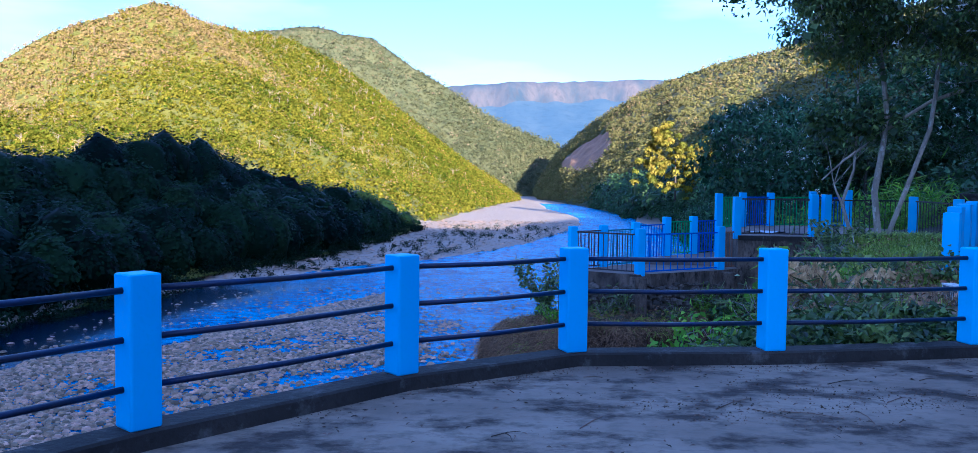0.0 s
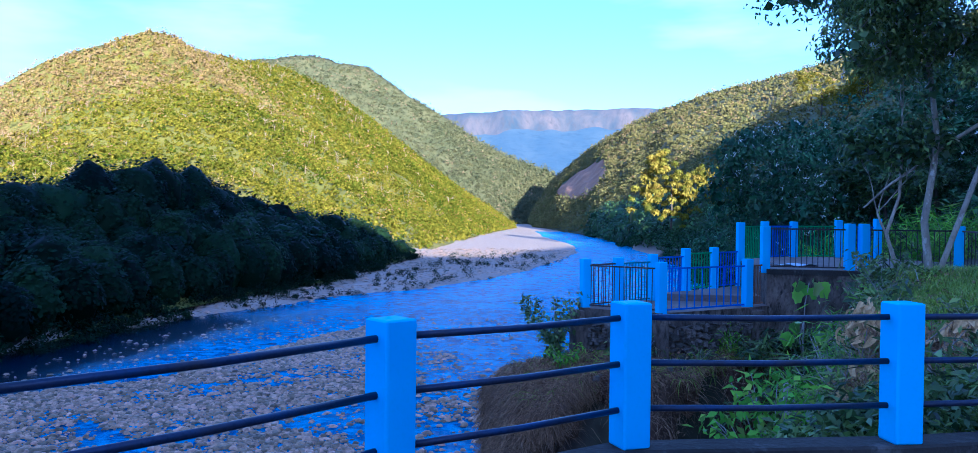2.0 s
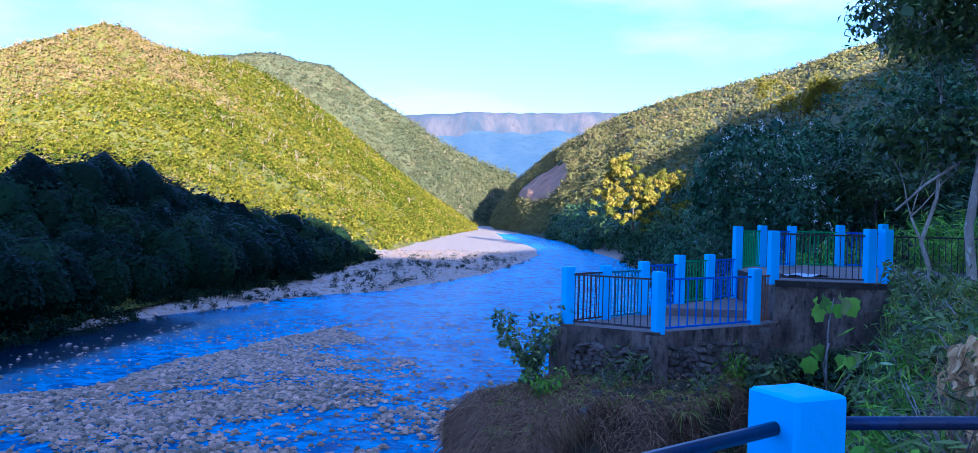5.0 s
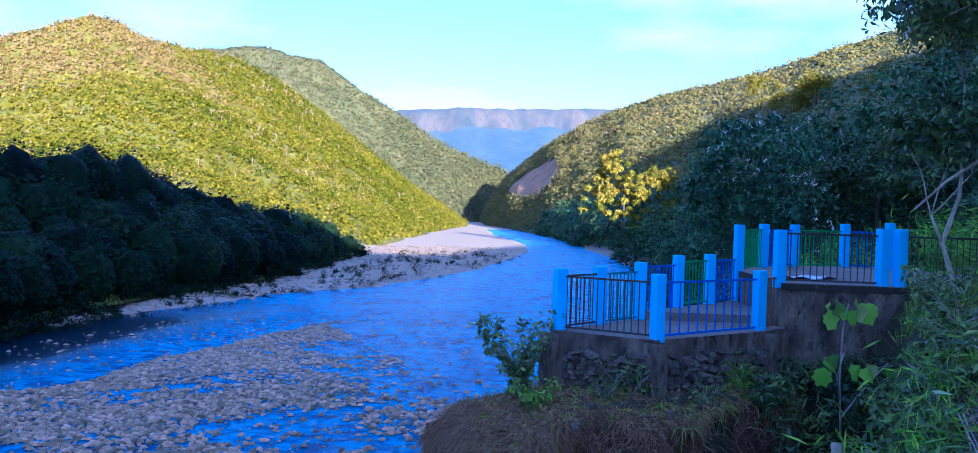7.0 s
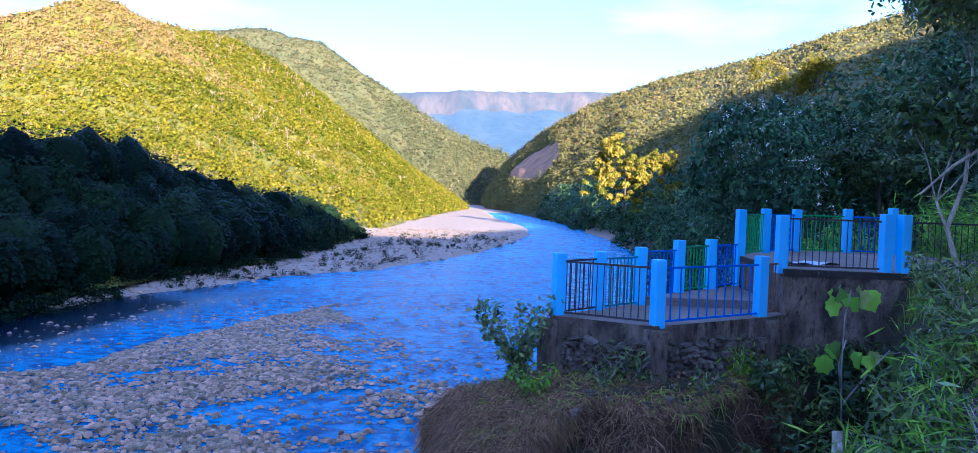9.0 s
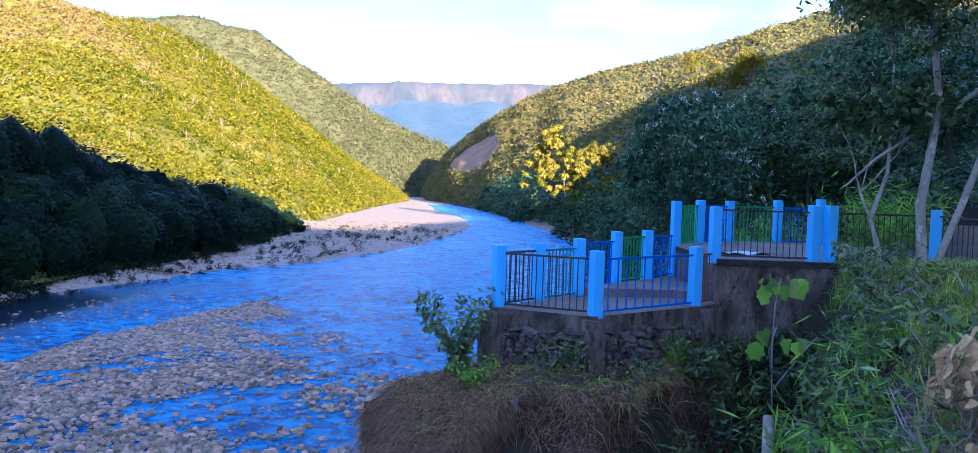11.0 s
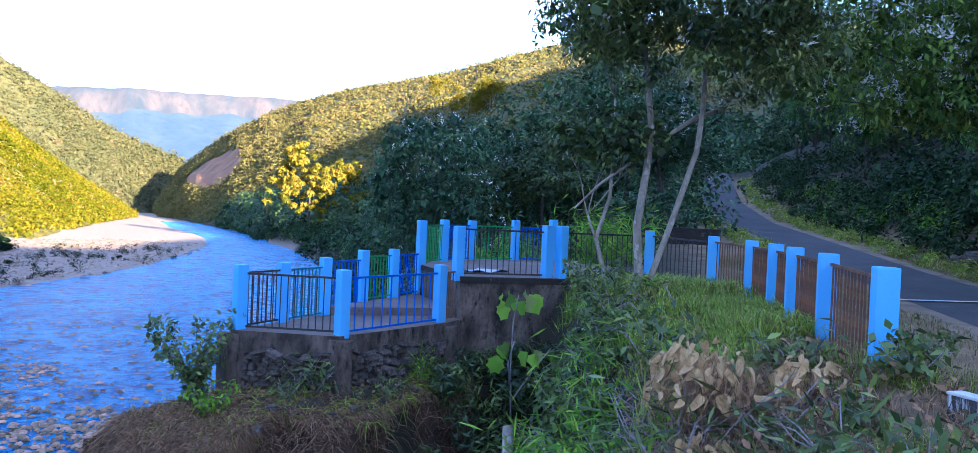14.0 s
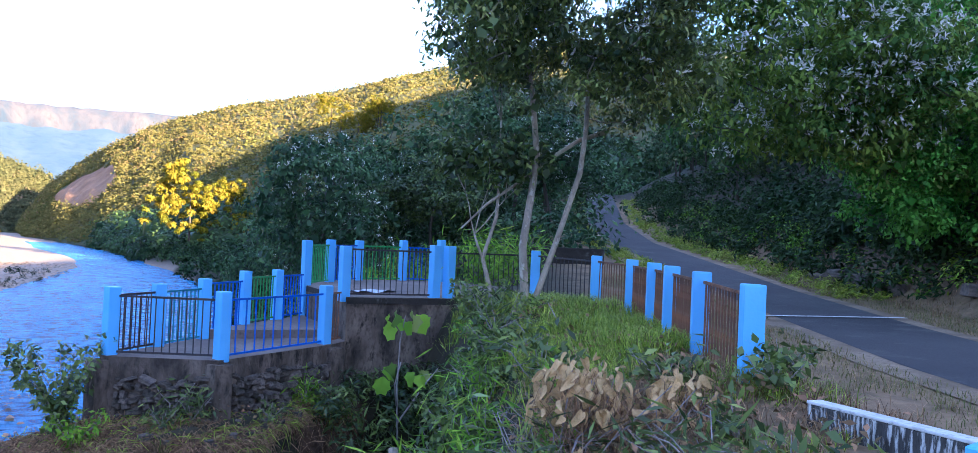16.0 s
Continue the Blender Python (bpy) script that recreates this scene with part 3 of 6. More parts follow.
L1_FOOT = [(-130, -40, -12.5), (-62, 50, -12.5), (-46, 95, -12.4), (-39, 139, -12.4), (-30, 171, -12.4), (-24, 239, -12.4), (-22, 308, -12.4), (0, 560, -12.6), (25, 800, -12.8)]
L1_SPINE = [(-480, 380, 40), (-350.9, 538.6, 58.5), (-314.8, 551.4, 87.2), (-301.1, 556.8, 97.8), (-281, 565, 109.6), (-263.3, 573.5, 115.5), (-244.4, 584, 125.8), (-233.6, 590.6, 126.1), (-226.3, 595.6, 124.2), (-221.8, 603.7, 119.7), (-214.4, 614.8, 118.9), (-198.7, 628.5, 118.1), (-188.8, 637.8, 116.7), (-162.4, 663.7, 115), (-145, 680, 107.5), (-129.8, 691.2, 99.3), (-113.4, 702.2, 88), (-90.1, 719.7, 70.1), (-58.5, 746, 46.3), (-32.3, 767.7, 26.1), (-3.9, 788.3, 8.8), (24, 812, -12)]
L2_FOOT = [(-700, 900, -15), (-300, 1000, -15), (0, 1050, -15), (60, 1120, -15), (140, 1215, -15)]
L2_SPINE = [(-594, 1601, 222), (-441.5, 1541.2, 282), (-390, 1524.1, 283.1), (-324.1, 1514, 285.6), (-290.9, 1500.3, 276.8), (-273.8, 1493.4, 265.7), (-217.7, 1477.3, 260.4), (-200.4, 1464.7, 248.6), (-174.5, 1442.8, 226.9), (-134.9, 1416.9, 197.9), (-111, 1398.9, 183.2), (-66, 1364.7, 152.8), (-22, 1333.2, 121.8), (32.7, 1297.9, 89.2), (79.7, 1262.8, 72.3), (95.9, 1249.6, 64.3), (140, 1231, -5)]
R_FOOT = [(52, 880, -14), (60, 720, -13), (66, 600, -13), (70, 480, -13), (66, 370, -12), (90, 300, -6), (180, 260, 20), (420, 300, 60)]
R_SPINE = [(56.0, 1150.0, -10.0), (67.2, 1121.3, 14.5), (85.4, 1079.9, 46.0), (111.9, 1007.1, 71.5), (139.3, 943.1, 91.7), (156.9, 894.6, 99.5), (178.5, 844.6, 109.8), (193.7, 810.4, 114.2), (209.1, 785.9, 118.2), (244.4, 738.8, 122.5), (281.2, 704.0, 130.8), (304.9, 691.9, 138.6), (337.8, 676.3, 151.3), (480.0, 640.0, 195.0), (800.0, 560.0, 225.0)]
M_SLOPE = mat("wooded_slope", (0.09, 0.10, 0.004), (0.18, 0.16, 0.015), 0.02, 0.95, 0.5, fine=0.15, distance=0.8)
# slope colour greyed for haze as well
M_SLOPE_FAR = mat("hazy_wooded_slope", (0.07, 0.08, 0.032), (0.115, 0.115, 0.045), 0.02, 0.95, 0.5, fine=0.15, distance=0.8)
hill("hill_sunlit", "sunlit hillside covered in yellow-green forest", L1_FOOT, L1_SPINE, M_SLOPE, 140, 50, power=1.15)
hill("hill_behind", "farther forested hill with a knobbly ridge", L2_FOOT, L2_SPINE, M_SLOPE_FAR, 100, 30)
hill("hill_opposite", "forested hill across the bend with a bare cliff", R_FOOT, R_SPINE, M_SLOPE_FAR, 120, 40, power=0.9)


def plateau():
    """The distant table mountain: cliff band above wooded skirts."""
    n = 120
    u = np.linspace(0, 1, n)
    x = -700 + 2400 * u
    top = 412 + 40 * smooth(0.1, 0.5, u) + 5 * wobble(u * 60, u * 17, 1.0) + 3 * wobble(u * 210, u * 77, 1.0) - 160 * smooth(0.75, 1.0, u)
    y = 3560 - 100 * u + 60 * wobble(u * 30, u * 9, 1.0)
    rows = [(y + 900, top + 6), (y, top), (y - 30, top - 35), (y - 60, top - 95 + 20 * wobble(u * 40, u, 1.0)), (y - 300, top * 0.5), (y - 700, top * 0 - 15)]
    verts = [(x[i], r[0][i], r[1][i]) for r in rows for i in range(n)]
    faces = [(k * n + i, (k + 1) * n + i, (k + 1) * n + i + 1, k * n + i + 1) for k in range(len(rows) - 1) for i in range(n - 1)]
    # a faint blue emission stands in for haze over slope and cliff
    def far_off(name, c1, c2, haze_glow, strength, stretch=(1, 1, 2.5)):
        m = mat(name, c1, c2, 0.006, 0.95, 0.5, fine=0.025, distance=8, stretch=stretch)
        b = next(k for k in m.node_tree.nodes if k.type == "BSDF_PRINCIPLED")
        b.inputs["Emission Color"].default_value = (*haze_glow, 1)
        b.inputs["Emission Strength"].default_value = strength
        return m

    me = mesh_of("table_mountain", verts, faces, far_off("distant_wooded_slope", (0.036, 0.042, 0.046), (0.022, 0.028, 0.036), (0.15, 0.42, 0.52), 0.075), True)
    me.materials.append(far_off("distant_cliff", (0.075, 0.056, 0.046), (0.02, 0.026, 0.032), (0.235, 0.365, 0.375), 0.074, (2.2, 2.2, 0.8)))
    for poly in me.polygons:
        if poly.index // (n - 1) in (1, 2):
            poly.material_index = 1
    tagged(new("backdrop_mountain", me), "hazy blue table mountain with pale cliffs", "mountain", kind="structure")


plateau()


def lumps(subdivisions):
    bm = bmesh.new()
    bmesh.ops.create_icosphere(bm, subdivisions=subdivisions, radius=1.0)
    v, f = np.array([p.co[:] for p in bm.verts]), np.array([[p.index for p in q.verts] for q in bm.faces])
    bm.free()
    return v, f


def mixed_mesh(name, tri_verts, tri_faces, tri_tint, quads, quad_tint, material):
    """One mesh of triangles and loose quads."""
    nv, nf, nq = len(tri_verts), len(tri_faces), len(quads)
    me = bpy.data.meshes.new(name)
    me.vertices.add(nv + nq * 4)
    me.vertices.foreach_set("co", np.concatenate([tri_verts.reshape(-1, 3), quads.reshape(-1, 3)]).astype(np.float32).ravel())
    me.loops.add(nf * 3 + nq * 4)
    me.loops.foreach_set("vertex_index", np.concatenate([tri_faces.ravel(), nv + np.arange(nq * 4)]).astype(np.int32))
    me.polygons.add(nf + nq)
    me.polygons.foreach_set("loop_start", np.concatenate([np.arange(0, nf * 3, 3), nf * 3 + np.arange(0, nq * 4, 4)]).astype(np.int32))
    me.polygons.foreach_set("use_smooth", np.ones(nf + nq, dtype=bool))
    me.update(calc_edges=True)
    me.materials.append(material)
    me.attributes.new("tint", "FLOAT", "POINT").data.foreach_set("value", np.concatenate([tri_tint, np.repeat(quad_tint, 4)]).astype(np.float32))
    return me


def far_trees(name, label, foot, spine, material, count, size, leaves, dry=0.05, dry_top=0.4, seed=1, u_range=(0, 1), v_range=(0.01, 1.0), skip=None, category="forest", leaf=1.0, core=1, bumpy=0.22, core_size=0.52, spread=0.5, relief=0.56, fixed=None, **kw):
    """One mesh of many small crowns over a hillside: each a heap of leaf clumps, where wanted round an inner mass."""
    r = np.random.default_rng(seed)
    count = count if fixed is None else len(fixed[1])
    u, v = r.uniform(*u_range, count), r.uniform(*v_range, count)
    p = slope(foot, spine, u, v, **kw)
    if skip is not None:
        keep = ~skip(u, v)
        p, u, v = p[keep], u[keep], v[keep]
    n = len(p)
    sz = size * np.clip(r.lognormal(0, spread, n), 0.4, 2.0)
    if fixed is not None:
        p, sz = fixed
        swell = 0.4
    else:
        swell = 1.0
    shape = np.array([0.72, 0.72, relief]) if fixed is None and core != 2 else np.array([0.62, 0.62, 0.85])
    up = np.array([0, 0, 1]) * (sz * (0.20 if fixed is None and core != 2 else 0.45))[:, None]

    def lump(d):
        return 1 + swell * (0.22 * np.sin(d[..., 0] * 4 + u[:, None] * 900) + 0.18 * np.sin(d[..., 1] * 5 + v[:, None] * 700) + 0.12 * np.sin(d[..., 2] * 7 + u[:, None] * 500))

    cv, cf = lumps(core) if core else (np.zeros((0, 3)), np.zeros((0, 3), int))
    cd = np.repeat(cv[None], n, 0)
    body = cd * (sz[:, None] * core_size * lump(cd) * r.uniform(1 - bumpy, 1 + bumpy, (n, len(cv))))[..., None] * shape + (p + up)[:, None, :]
    bf = (cf[None] + (np.arange(n) * len(cv))[:, None, None]).reshape(-1, 3)
    d = r.normal(size=(n, leaves, 3))
    d[..., 2] = np.abs(d[..., 2]) * 1.1 - 0.25
    d /= np.linalg.norm(d, axis=2, keepdims=True)
    c = p[:, None, :] + d * (sz[:, None] * lump(d) * r.uniform(*((0.78, 1.1) if fixed is None else (0.86, 1.0)), (n, leaves)))[..., None] * shape + up[:, None, :]
    nr = d * 0.75 + np.array([0, -0.35, 0.35]) + r.normal(size=d.shape) * 0.28
    nr /= np.linalg.norm(nr, axis=2, keepdims=True)
    a = np.cross(nr, r.normal(size=d.shape))
    a /= np.linalg.norm(a, axis=2, keepdims=True)
    b = np.cross(nr, a)
    w = (leaf * r.uniform(0.5, 1.2, (n, leaves)))[..., None]
    q = np.stack([c - a * w - b * w * 0.3, c - b * w, c + a * w + b * w * 0.3, c + b * w * 0.8], 2).reshape(-1, 4, 3)
    t = np.clip((r.normal(0.48, 0.24, n) if fixed is None else r.uniform(-0.1, 0.9, n)) + 0.22 * wobble(p[:, 0], p[:, 1], 0.05) + 0.15 * wobble(p[:, 0], p[:, 1], 0.013), 0, 0.8)
    chance = dry + dry_top * smooth(0.58, 0.78, v + 0.10 * wobble(p[:, 0], p[:, 1], 0.03)) * smooth(0.62, 0.50, u) + 0.13 * smooth(0.45, 0.8, wobble(p[:, 0], p[:, 1], 0.04)) * (dry_top > 0.1)
    t = np.where(r.uniform(size=n) < chance, r.uniform(0.85, 1.0, n), t)
    me = mixed_mesh(name, body.reshape(-1, 3), bf, np.repeat(t, len(cv)), q, np.repeat(t, leaves), material)
    return tagged(new(name, me), label, category, kind="stuff")


ROCK_U, ROCK_V = (0.19, 0.054, 0.062), (0.445, 0.117, -0.185)


def on_rock(u, v, size=1.0):
    """Whether a place on the opposite hill lies on its bare cliff."""
    du, dv = u - ROCK_U[0], v - ROCK_V[0]
    det = ROCK_U[1] * ROCK_V[2] - ROCK_U[2] * ROCK_V[1]
    a, b = (du * ROCK_V[2] - dv * ROCK_U[2]) / det, (dv * ROCK_U[1] - du * ROCK_V[1]) / det
    return a * a + b * b < size * size


far_trees("sunlit_forest", "dense yellow-green forest in low sun", L1_FOOT, L1_SPINE, M_HILL, 19000, 2.5, 11, seed=11, u_range=(0.11, 1.0), dry=0.04, dry_top=0.9, v_range=(0.34, 1.0), leaf=0.78, core=0, relief=0.8, power=1.15)
far_trees("sunlit_forest_below", "yellow-green forest low on the sunlit slope", L1_FOOT, L1_SPINE, M_HILL, 5600, 3.0, 20, seed=14, u_range=(0.1, 1.0), skip=lambda u, v: v < np.interp(u, [0.1, 0.36, 0.40, 0.43], [0.13, 0.11, 0.05, 0.008]), dry=0.05, dry_top=0.2, v_range=(0.008, 0.36), leaf=0.62, core=0, relief=0.85, power=1.15)


def bare_trees():
    """Leafless pale trees standing singly and in groups on the sunlit slope."""
    r = np.random.default_rng(19)
    n = 3000
    u, v = r.uniform(0.14, 0.8, n), r.uniform(0.2, 1.0, n)
    p = slope(L1_FOOT, L1_SPINE, u, v, power=1.15)
    k = r.uniform(size=n) < 0.02 + 0.30 * smooth(0.1, 0.7, wobble(p[:, 0], p[:, 1], 0.035)) + 0.2 * smooth(0.7, 0.95, v) * (u < 0.45)
    items = []
    for x, y, z in p[k][:300]:
        h = r.uniform(3.0, 6.0)
        a, top = Vector((x, y, z)), Vector((x + r.normal() * 0.4, y + r.normal() * 0.4, z + h))
        items.append(tube_data([a, top], [0.17, 0.10], 3))
        for _ in range(7):
            b = a.lerp(top, r.uniform(0.55, 1.0))
            items.append(tube_data([b, b + Vector((r.normal() * 1.4, r.normal() * 0.8, r.uniform(0.5, 2.2)))], [0.10, 0.04], 3))
    verts, faces = joined(items)
    tagged(new("bare_trees", mesh_of("bare_trees", verts, faces, M_BARETREE)), "pale leafless trees among the sunlit forest", "bare trees", kind="stuff")


bare_trees()


# the tallest crowns of the far bank: place and height of the top
BACK_ROW = [(-84, 62, 6.2), (-80, 78, 6.6), (-76, 92, 7.6), (-71.6, 108.9, 6.8), (-70.2, 116.9, 6.6), (-69.0, 123.5, 6.5), (-66.9, 129.7, 7.5), (-65.2, 136.8, 10.0), (-63.8, 141.3, 8.2), (-62.0, 145.4, 10.8), (-59.8, 151.2, 11.5), (-58.5, 155.5, 9.5), (-56.6, 159.9, 10.9), (-55.1, 164.7, 8.2), (-53.0, 170.7, 6.6), (-51.3, 182.1, 6.3), (-48.3, 191.7, 4.1), (-44.1, 201.5, 2.5), (-40.2, 212.0, 2.4), (-35.5, 227.0, 1.5), (-31.9, 241.7, -1.7), (-29.2, 261.7, -5.8), (-26.7, 286.6, -9.8)]


def riverside_forest():
    """Tall shaded trees on the far bank: a back row sets the skyline, lower crowns come down to the gravel."""
    r = np.random.default_rng(15)
    line = np.array(BACK_ROW)
    size = r.uniform(7.5, 10.0, len(line))
    back = line - np.array([0, 0, 1.0]) * (size * 1.3)[:, None]
    extra, es = [], []
    for _ in range(1500):
        k = r.uniform(0, len(line) - 1)
        i = int(k)
        top = line[i] + (line[i + 1] - line[i]) * (k - i)
        f = r.uniform(0.0, 1.0)
        y = top[1] + r.normal() * 2.0
        foot = float(np.interp(y, FOOT_Y, FOOT_X))
        x = top[0] + (foot - 3.0 - top[0]) * f
        if any((x - a[0]) ** 2 + (y - a[1]) ** 2 < 17 for a in extra):
            continue
        full = (top[2] + 13) * (0.92 - 0.50 * f) * r.uniform(0.78, 1.05)
        sz = min(full / 1.5, r.uniform(5.0, 9.0))
        extra.append((x, y, -12.6 + full - sz * 1.3))
        es.append(sz)
    p, sz = np.concatenate([back, np.array(extra)]), np.concatenate([size, np.array(es)])
    near = p[:, 1] < 165
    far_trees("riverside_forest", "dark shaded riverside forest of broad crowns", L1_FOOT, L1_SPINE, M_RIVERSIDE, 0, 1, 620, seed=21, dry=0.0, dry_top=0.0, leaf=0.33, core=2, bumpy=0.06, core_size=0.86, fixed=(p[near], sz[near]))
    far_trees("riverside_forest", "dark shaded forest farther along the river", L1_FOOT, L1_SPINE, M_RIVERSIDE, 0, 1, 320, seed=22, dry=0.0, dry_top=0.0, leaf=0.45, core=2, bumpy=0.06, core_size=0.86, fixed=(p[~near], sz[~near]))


riverside_forest()
far_trees("ridge_forest", "forest on the farther ridge, its green paled for haze", L2_FOOT, L2_SPINE, M_HILLFAR, 9500, 4.6, 8, seed=12, dry=0.03, dry_top=0.1, leaf=1.6, core=0, relief=0.8)
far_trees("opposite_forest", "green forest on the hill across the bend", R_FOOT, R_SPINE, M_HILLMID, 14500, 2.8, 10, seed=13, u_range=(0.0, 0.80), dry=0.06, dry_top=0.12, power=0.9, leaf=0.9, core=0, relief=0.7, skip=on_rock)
# darker leaf colour puts the shadow on the hill's foot
far_trees("opposite_foot_forest", "forest at the foot of the opposite hill, shade in its dark leaves", R_FOOT, R_SPINE, M_SHADE, 300, 8.0, 110, seed=16, dry=0.0, dry_top=0.0, u_range=(0.36, 0.80), v_range=(0.0, 0.10), leaf=0.8, core=1, bumpy=0.10, core_size=0.75, power=0.9, spread=0.3)


# ---- river stones ----
def stones(name, label, xs, ys, zs, sizes, rounded=False):
    """Rounded stones as one mesh."""
    base = np.array([(0.1, 0.05, 0.95)] + [(math.cos(w * math.pi / 3), math.sin(w * math.pi / 3), 0.22 + 0.12 * (w % 2)) for w in range(6)])
    tri = np.array([(0, 1 + w, 1 + (w + 1) % 6) for w in range(6)])
    if rounded:
        base = np.array([(0.55 * math.cos(w * math.pi / 2), 0.55 * math.sin(w * math.pi / 2), 0.92) for w in range(4)] + [(math.cos((w + 0.5) * math.pi / 2), math.sin((w + 0.5) * math.pi / 2), 0.30) for w in range(4)])
        tri = np.array([(0, 1, 2), (0, 2, 3)] + [t for w in range(4) for t in ((w, 4 + w, (w + 1) % 4), ((w + 1) % 4, 4 + w, 4 + (w + 1) % 4))])
    n, k = len(xs), len(base)
    r = np.random.default_rng(5)
    w = r.uniform(0, 6.28, n)
    s = np.stack([sizes * r.uniform(0.7, 1.3, n), sizes * r.uniform(0.6, 1.0, n), sizes * r.uniform(0.5, 0.85, n)], 1)
    v = base[None] * s[:, None, :] * r.uniform(0.85, 1.15, (n, k, 1))
    c, d = np.cos(w)[:, None], np.sin(w)[:, None]
    v = np.stack([v[..., 0] * c - v[..., 1] * d, v[..., 0] * d + v[..., 1] * c, v[..., 2]], -1)
    v += np.stack([xs, ys, zs], 1)[:, None, :]
    f = (tri[None] + (np.arange(n) * k)[:, None, None]).reshape(-1, 3)
    me = mesh_of(name, v.reshape(-1, 3).tolist(), f.tolist(), M_COBBLE, True)
    return tagged(new(name, me), label, "stones", kind="stuff")


def river_stones():
    r = np.random.default_rng(9)
    n = 190000
    x, y = r.uniform(-46, 5, n), 26 + 90 * r.uniform(0, 1, n) ** 1.15
    # the spit runs from the near bank's far side to a point upstream; stones thin out towards the near bank
    left = np.interp(y, [26, 53, 67, 72, 87, 108, 116], [-40, -40, -36, -29, -24, -15, -12]) + 1.2 * wobble(x, y, 0.35)
    right = np.interp(y, [26, 52, 66, 80, 93, 108, 116], [2.5, 2.0, 2.5, 0.5, -6, -13, -12]) + 2.0 * wobble(x, y, 0.22)
    k = np.clip((x - left) / (right - left), -1, 2)
    patch = 0.5 + 0.75 * wobble(x, y, 0.33) + 0.35 * wobble(x, y, 1.2)
    want = np.where((k > 0) & (k < 1), np.clip(0.72 - 0.75 * k + 0.85 * (patch - 0.45), 0.03, 0.85), 0.0) + 0.012 * ((k < 0) | (k > 1))
    keep = (r.uniform(size=n) < want * 0.9) & (land(x, y)[1] > 0.5) & (x > np.interp(y, FAR_Y, FAR_X) + 3)
    x, y = x[keep], y[keep]
    size = 0.12 + 0.26 * r.uniform(0, 1, len(x)) ** 2.5
    z = np.maximum(land(x, y)[0], WATER_Z - 0.01)
    for near, label in ((y < 76, "rounded grey-brown stones in the shallows"), (y >= 76, "brown stones along the shoal upstream")):
        stones("shoal_stones", label, x[near], y[near], z[near], size[near], y[near].min() < 70)
    x, y = r.uniform(-45, 40, 9000), r.uniform(90, 330, 9000)
    far, foot = np.interp(y, FAR_Y, FAR_X), np.interp(y, FOOT_Y, FOOT_X)
    keep = (x < far + 0.5) & (x > foot - 1)
    x, y = x[keep], y[keep]
    size = 0.25 + 0.5 * r.uniform(0, 1, len(x)) ** 3
    stones("bar_stones", "pale boulders along the far gravel bar", x, y, land(x, y)[0] + size * 0.1, size)


river_stones()


# ---- paved lookout, kerb and balustrade ----
pad_outline = [(f[0], f[1]) for f in FENCE[::-1]] + [(-6.0, -4.0), (3.2, -4.0), (5.2, 3.0), (5.25, 8.3)]
tagged(new("pavement", prism("pavement", pad_outline, -0.4, 0.0, M_CONCRETE)), "dusty worn concrete floor of the lookout", "pavement", kind="structure")


def offset_line(points, d):
    out = []
    for i, p in enumerate(points):
        a, b = Vector(points[max(i - 1, 0)]), Vector(points[min(i + 1, len(points) - 1)])
        t = (b - a).normalized()
        out.append((p[0] - t.y * d, p[1] + t.x * d))
    return out


kerb_line = FENCE + [(5.7, 8.5)]
inner, outer = offset_line(kerb_line, -0.13), offset_line(kerb_line, 0.13)
verts, faces = [], []
for (ax, ay), (bx, by) in zip(inner, outer):
    verts += [(ax, ay, -0.05), (ax, ay, 0.105), (ax + (bx - ax) * 0.08, ay + (by - ay) * 0.08, 0.12), (bx, by, 0.12), (bx, by, -1.0)]
for i in range(len(kerb_line) - 1):
    for k in range(4):
        faces.append((i * 5 + k, i * 5 + k + 1, i * 5 + 5 + k + 1, i * 5 + 5 + k))
tagged(new("kerb", mesh_of("kerb", verts, faces, M_KERB)), "dark weathered concrete kerb below the balustrade", "kerb", kind="structure")


def balustrade():
    fence = thing("balustrade", "bright blue concrete posts with three dark pipe rails", "balustrade")
    post = block(0.205, 0.205, 0.95, 0.022, M_BLUE, "post", 3, rough=0.0015)
    line = FENCE
    for i, (x, y) in enumerate(line):
        a, b = Vector(line[max(i - 1, 0)]), Vector(line[min(i + 1, len(line) - 1)])
        turn = math.atan2(b.y - a.y, b.x - a.x)
        part("post", post, fence, m=Matrix.Translation((x, y, 0.118)) @ Matrix.Rotation(turn + random.uniform(-0.03, 0.03), 4, "Z"))
    for (ax, ay), (bx, by) in zip(line, line[1:]):
        for h in (0.25, 0.55, 0.85):
            mid = ((ax + bx) / 2, (ay + by) / 2, 0.118 + h - 0.012)
            part("rail", tube("rail", [(ax, ay, 0.118 + h), mid, (bx, by, 0.118 + h)], [0.021] * 3, M_PIPE, 10), fence)


balustrade()

# ---- terraces ----
LOW = -0.53
UP = 0.36
A, F = (2.28, 21.5), (7.25, 25.95)
B, C, D, E5 = [(A[0] + (F[0] - A[0]) * k, A[1] + (F[1] - A[1]) * k) for k in (0.18, 0.385, 0.60, 0.80)]
T2, T3 = (3.85, 20.55), (6.22, 22.0)
U2, U3, U4 = (6.8, 22.5), (8.74, 22.2), (9.05, 22.12)
G, H, I, J = (8.4, 27.3), (9.65, 28.3), (11.15, 28.5), (12.2, 28.1)
R_LINE = [(11.4, 22.2), (11.3, 19.9), (10.5, 17.95), (9.6, 16.45), (8.79, 15.25), (7.79, 13.75), (6.88, 12.22)]


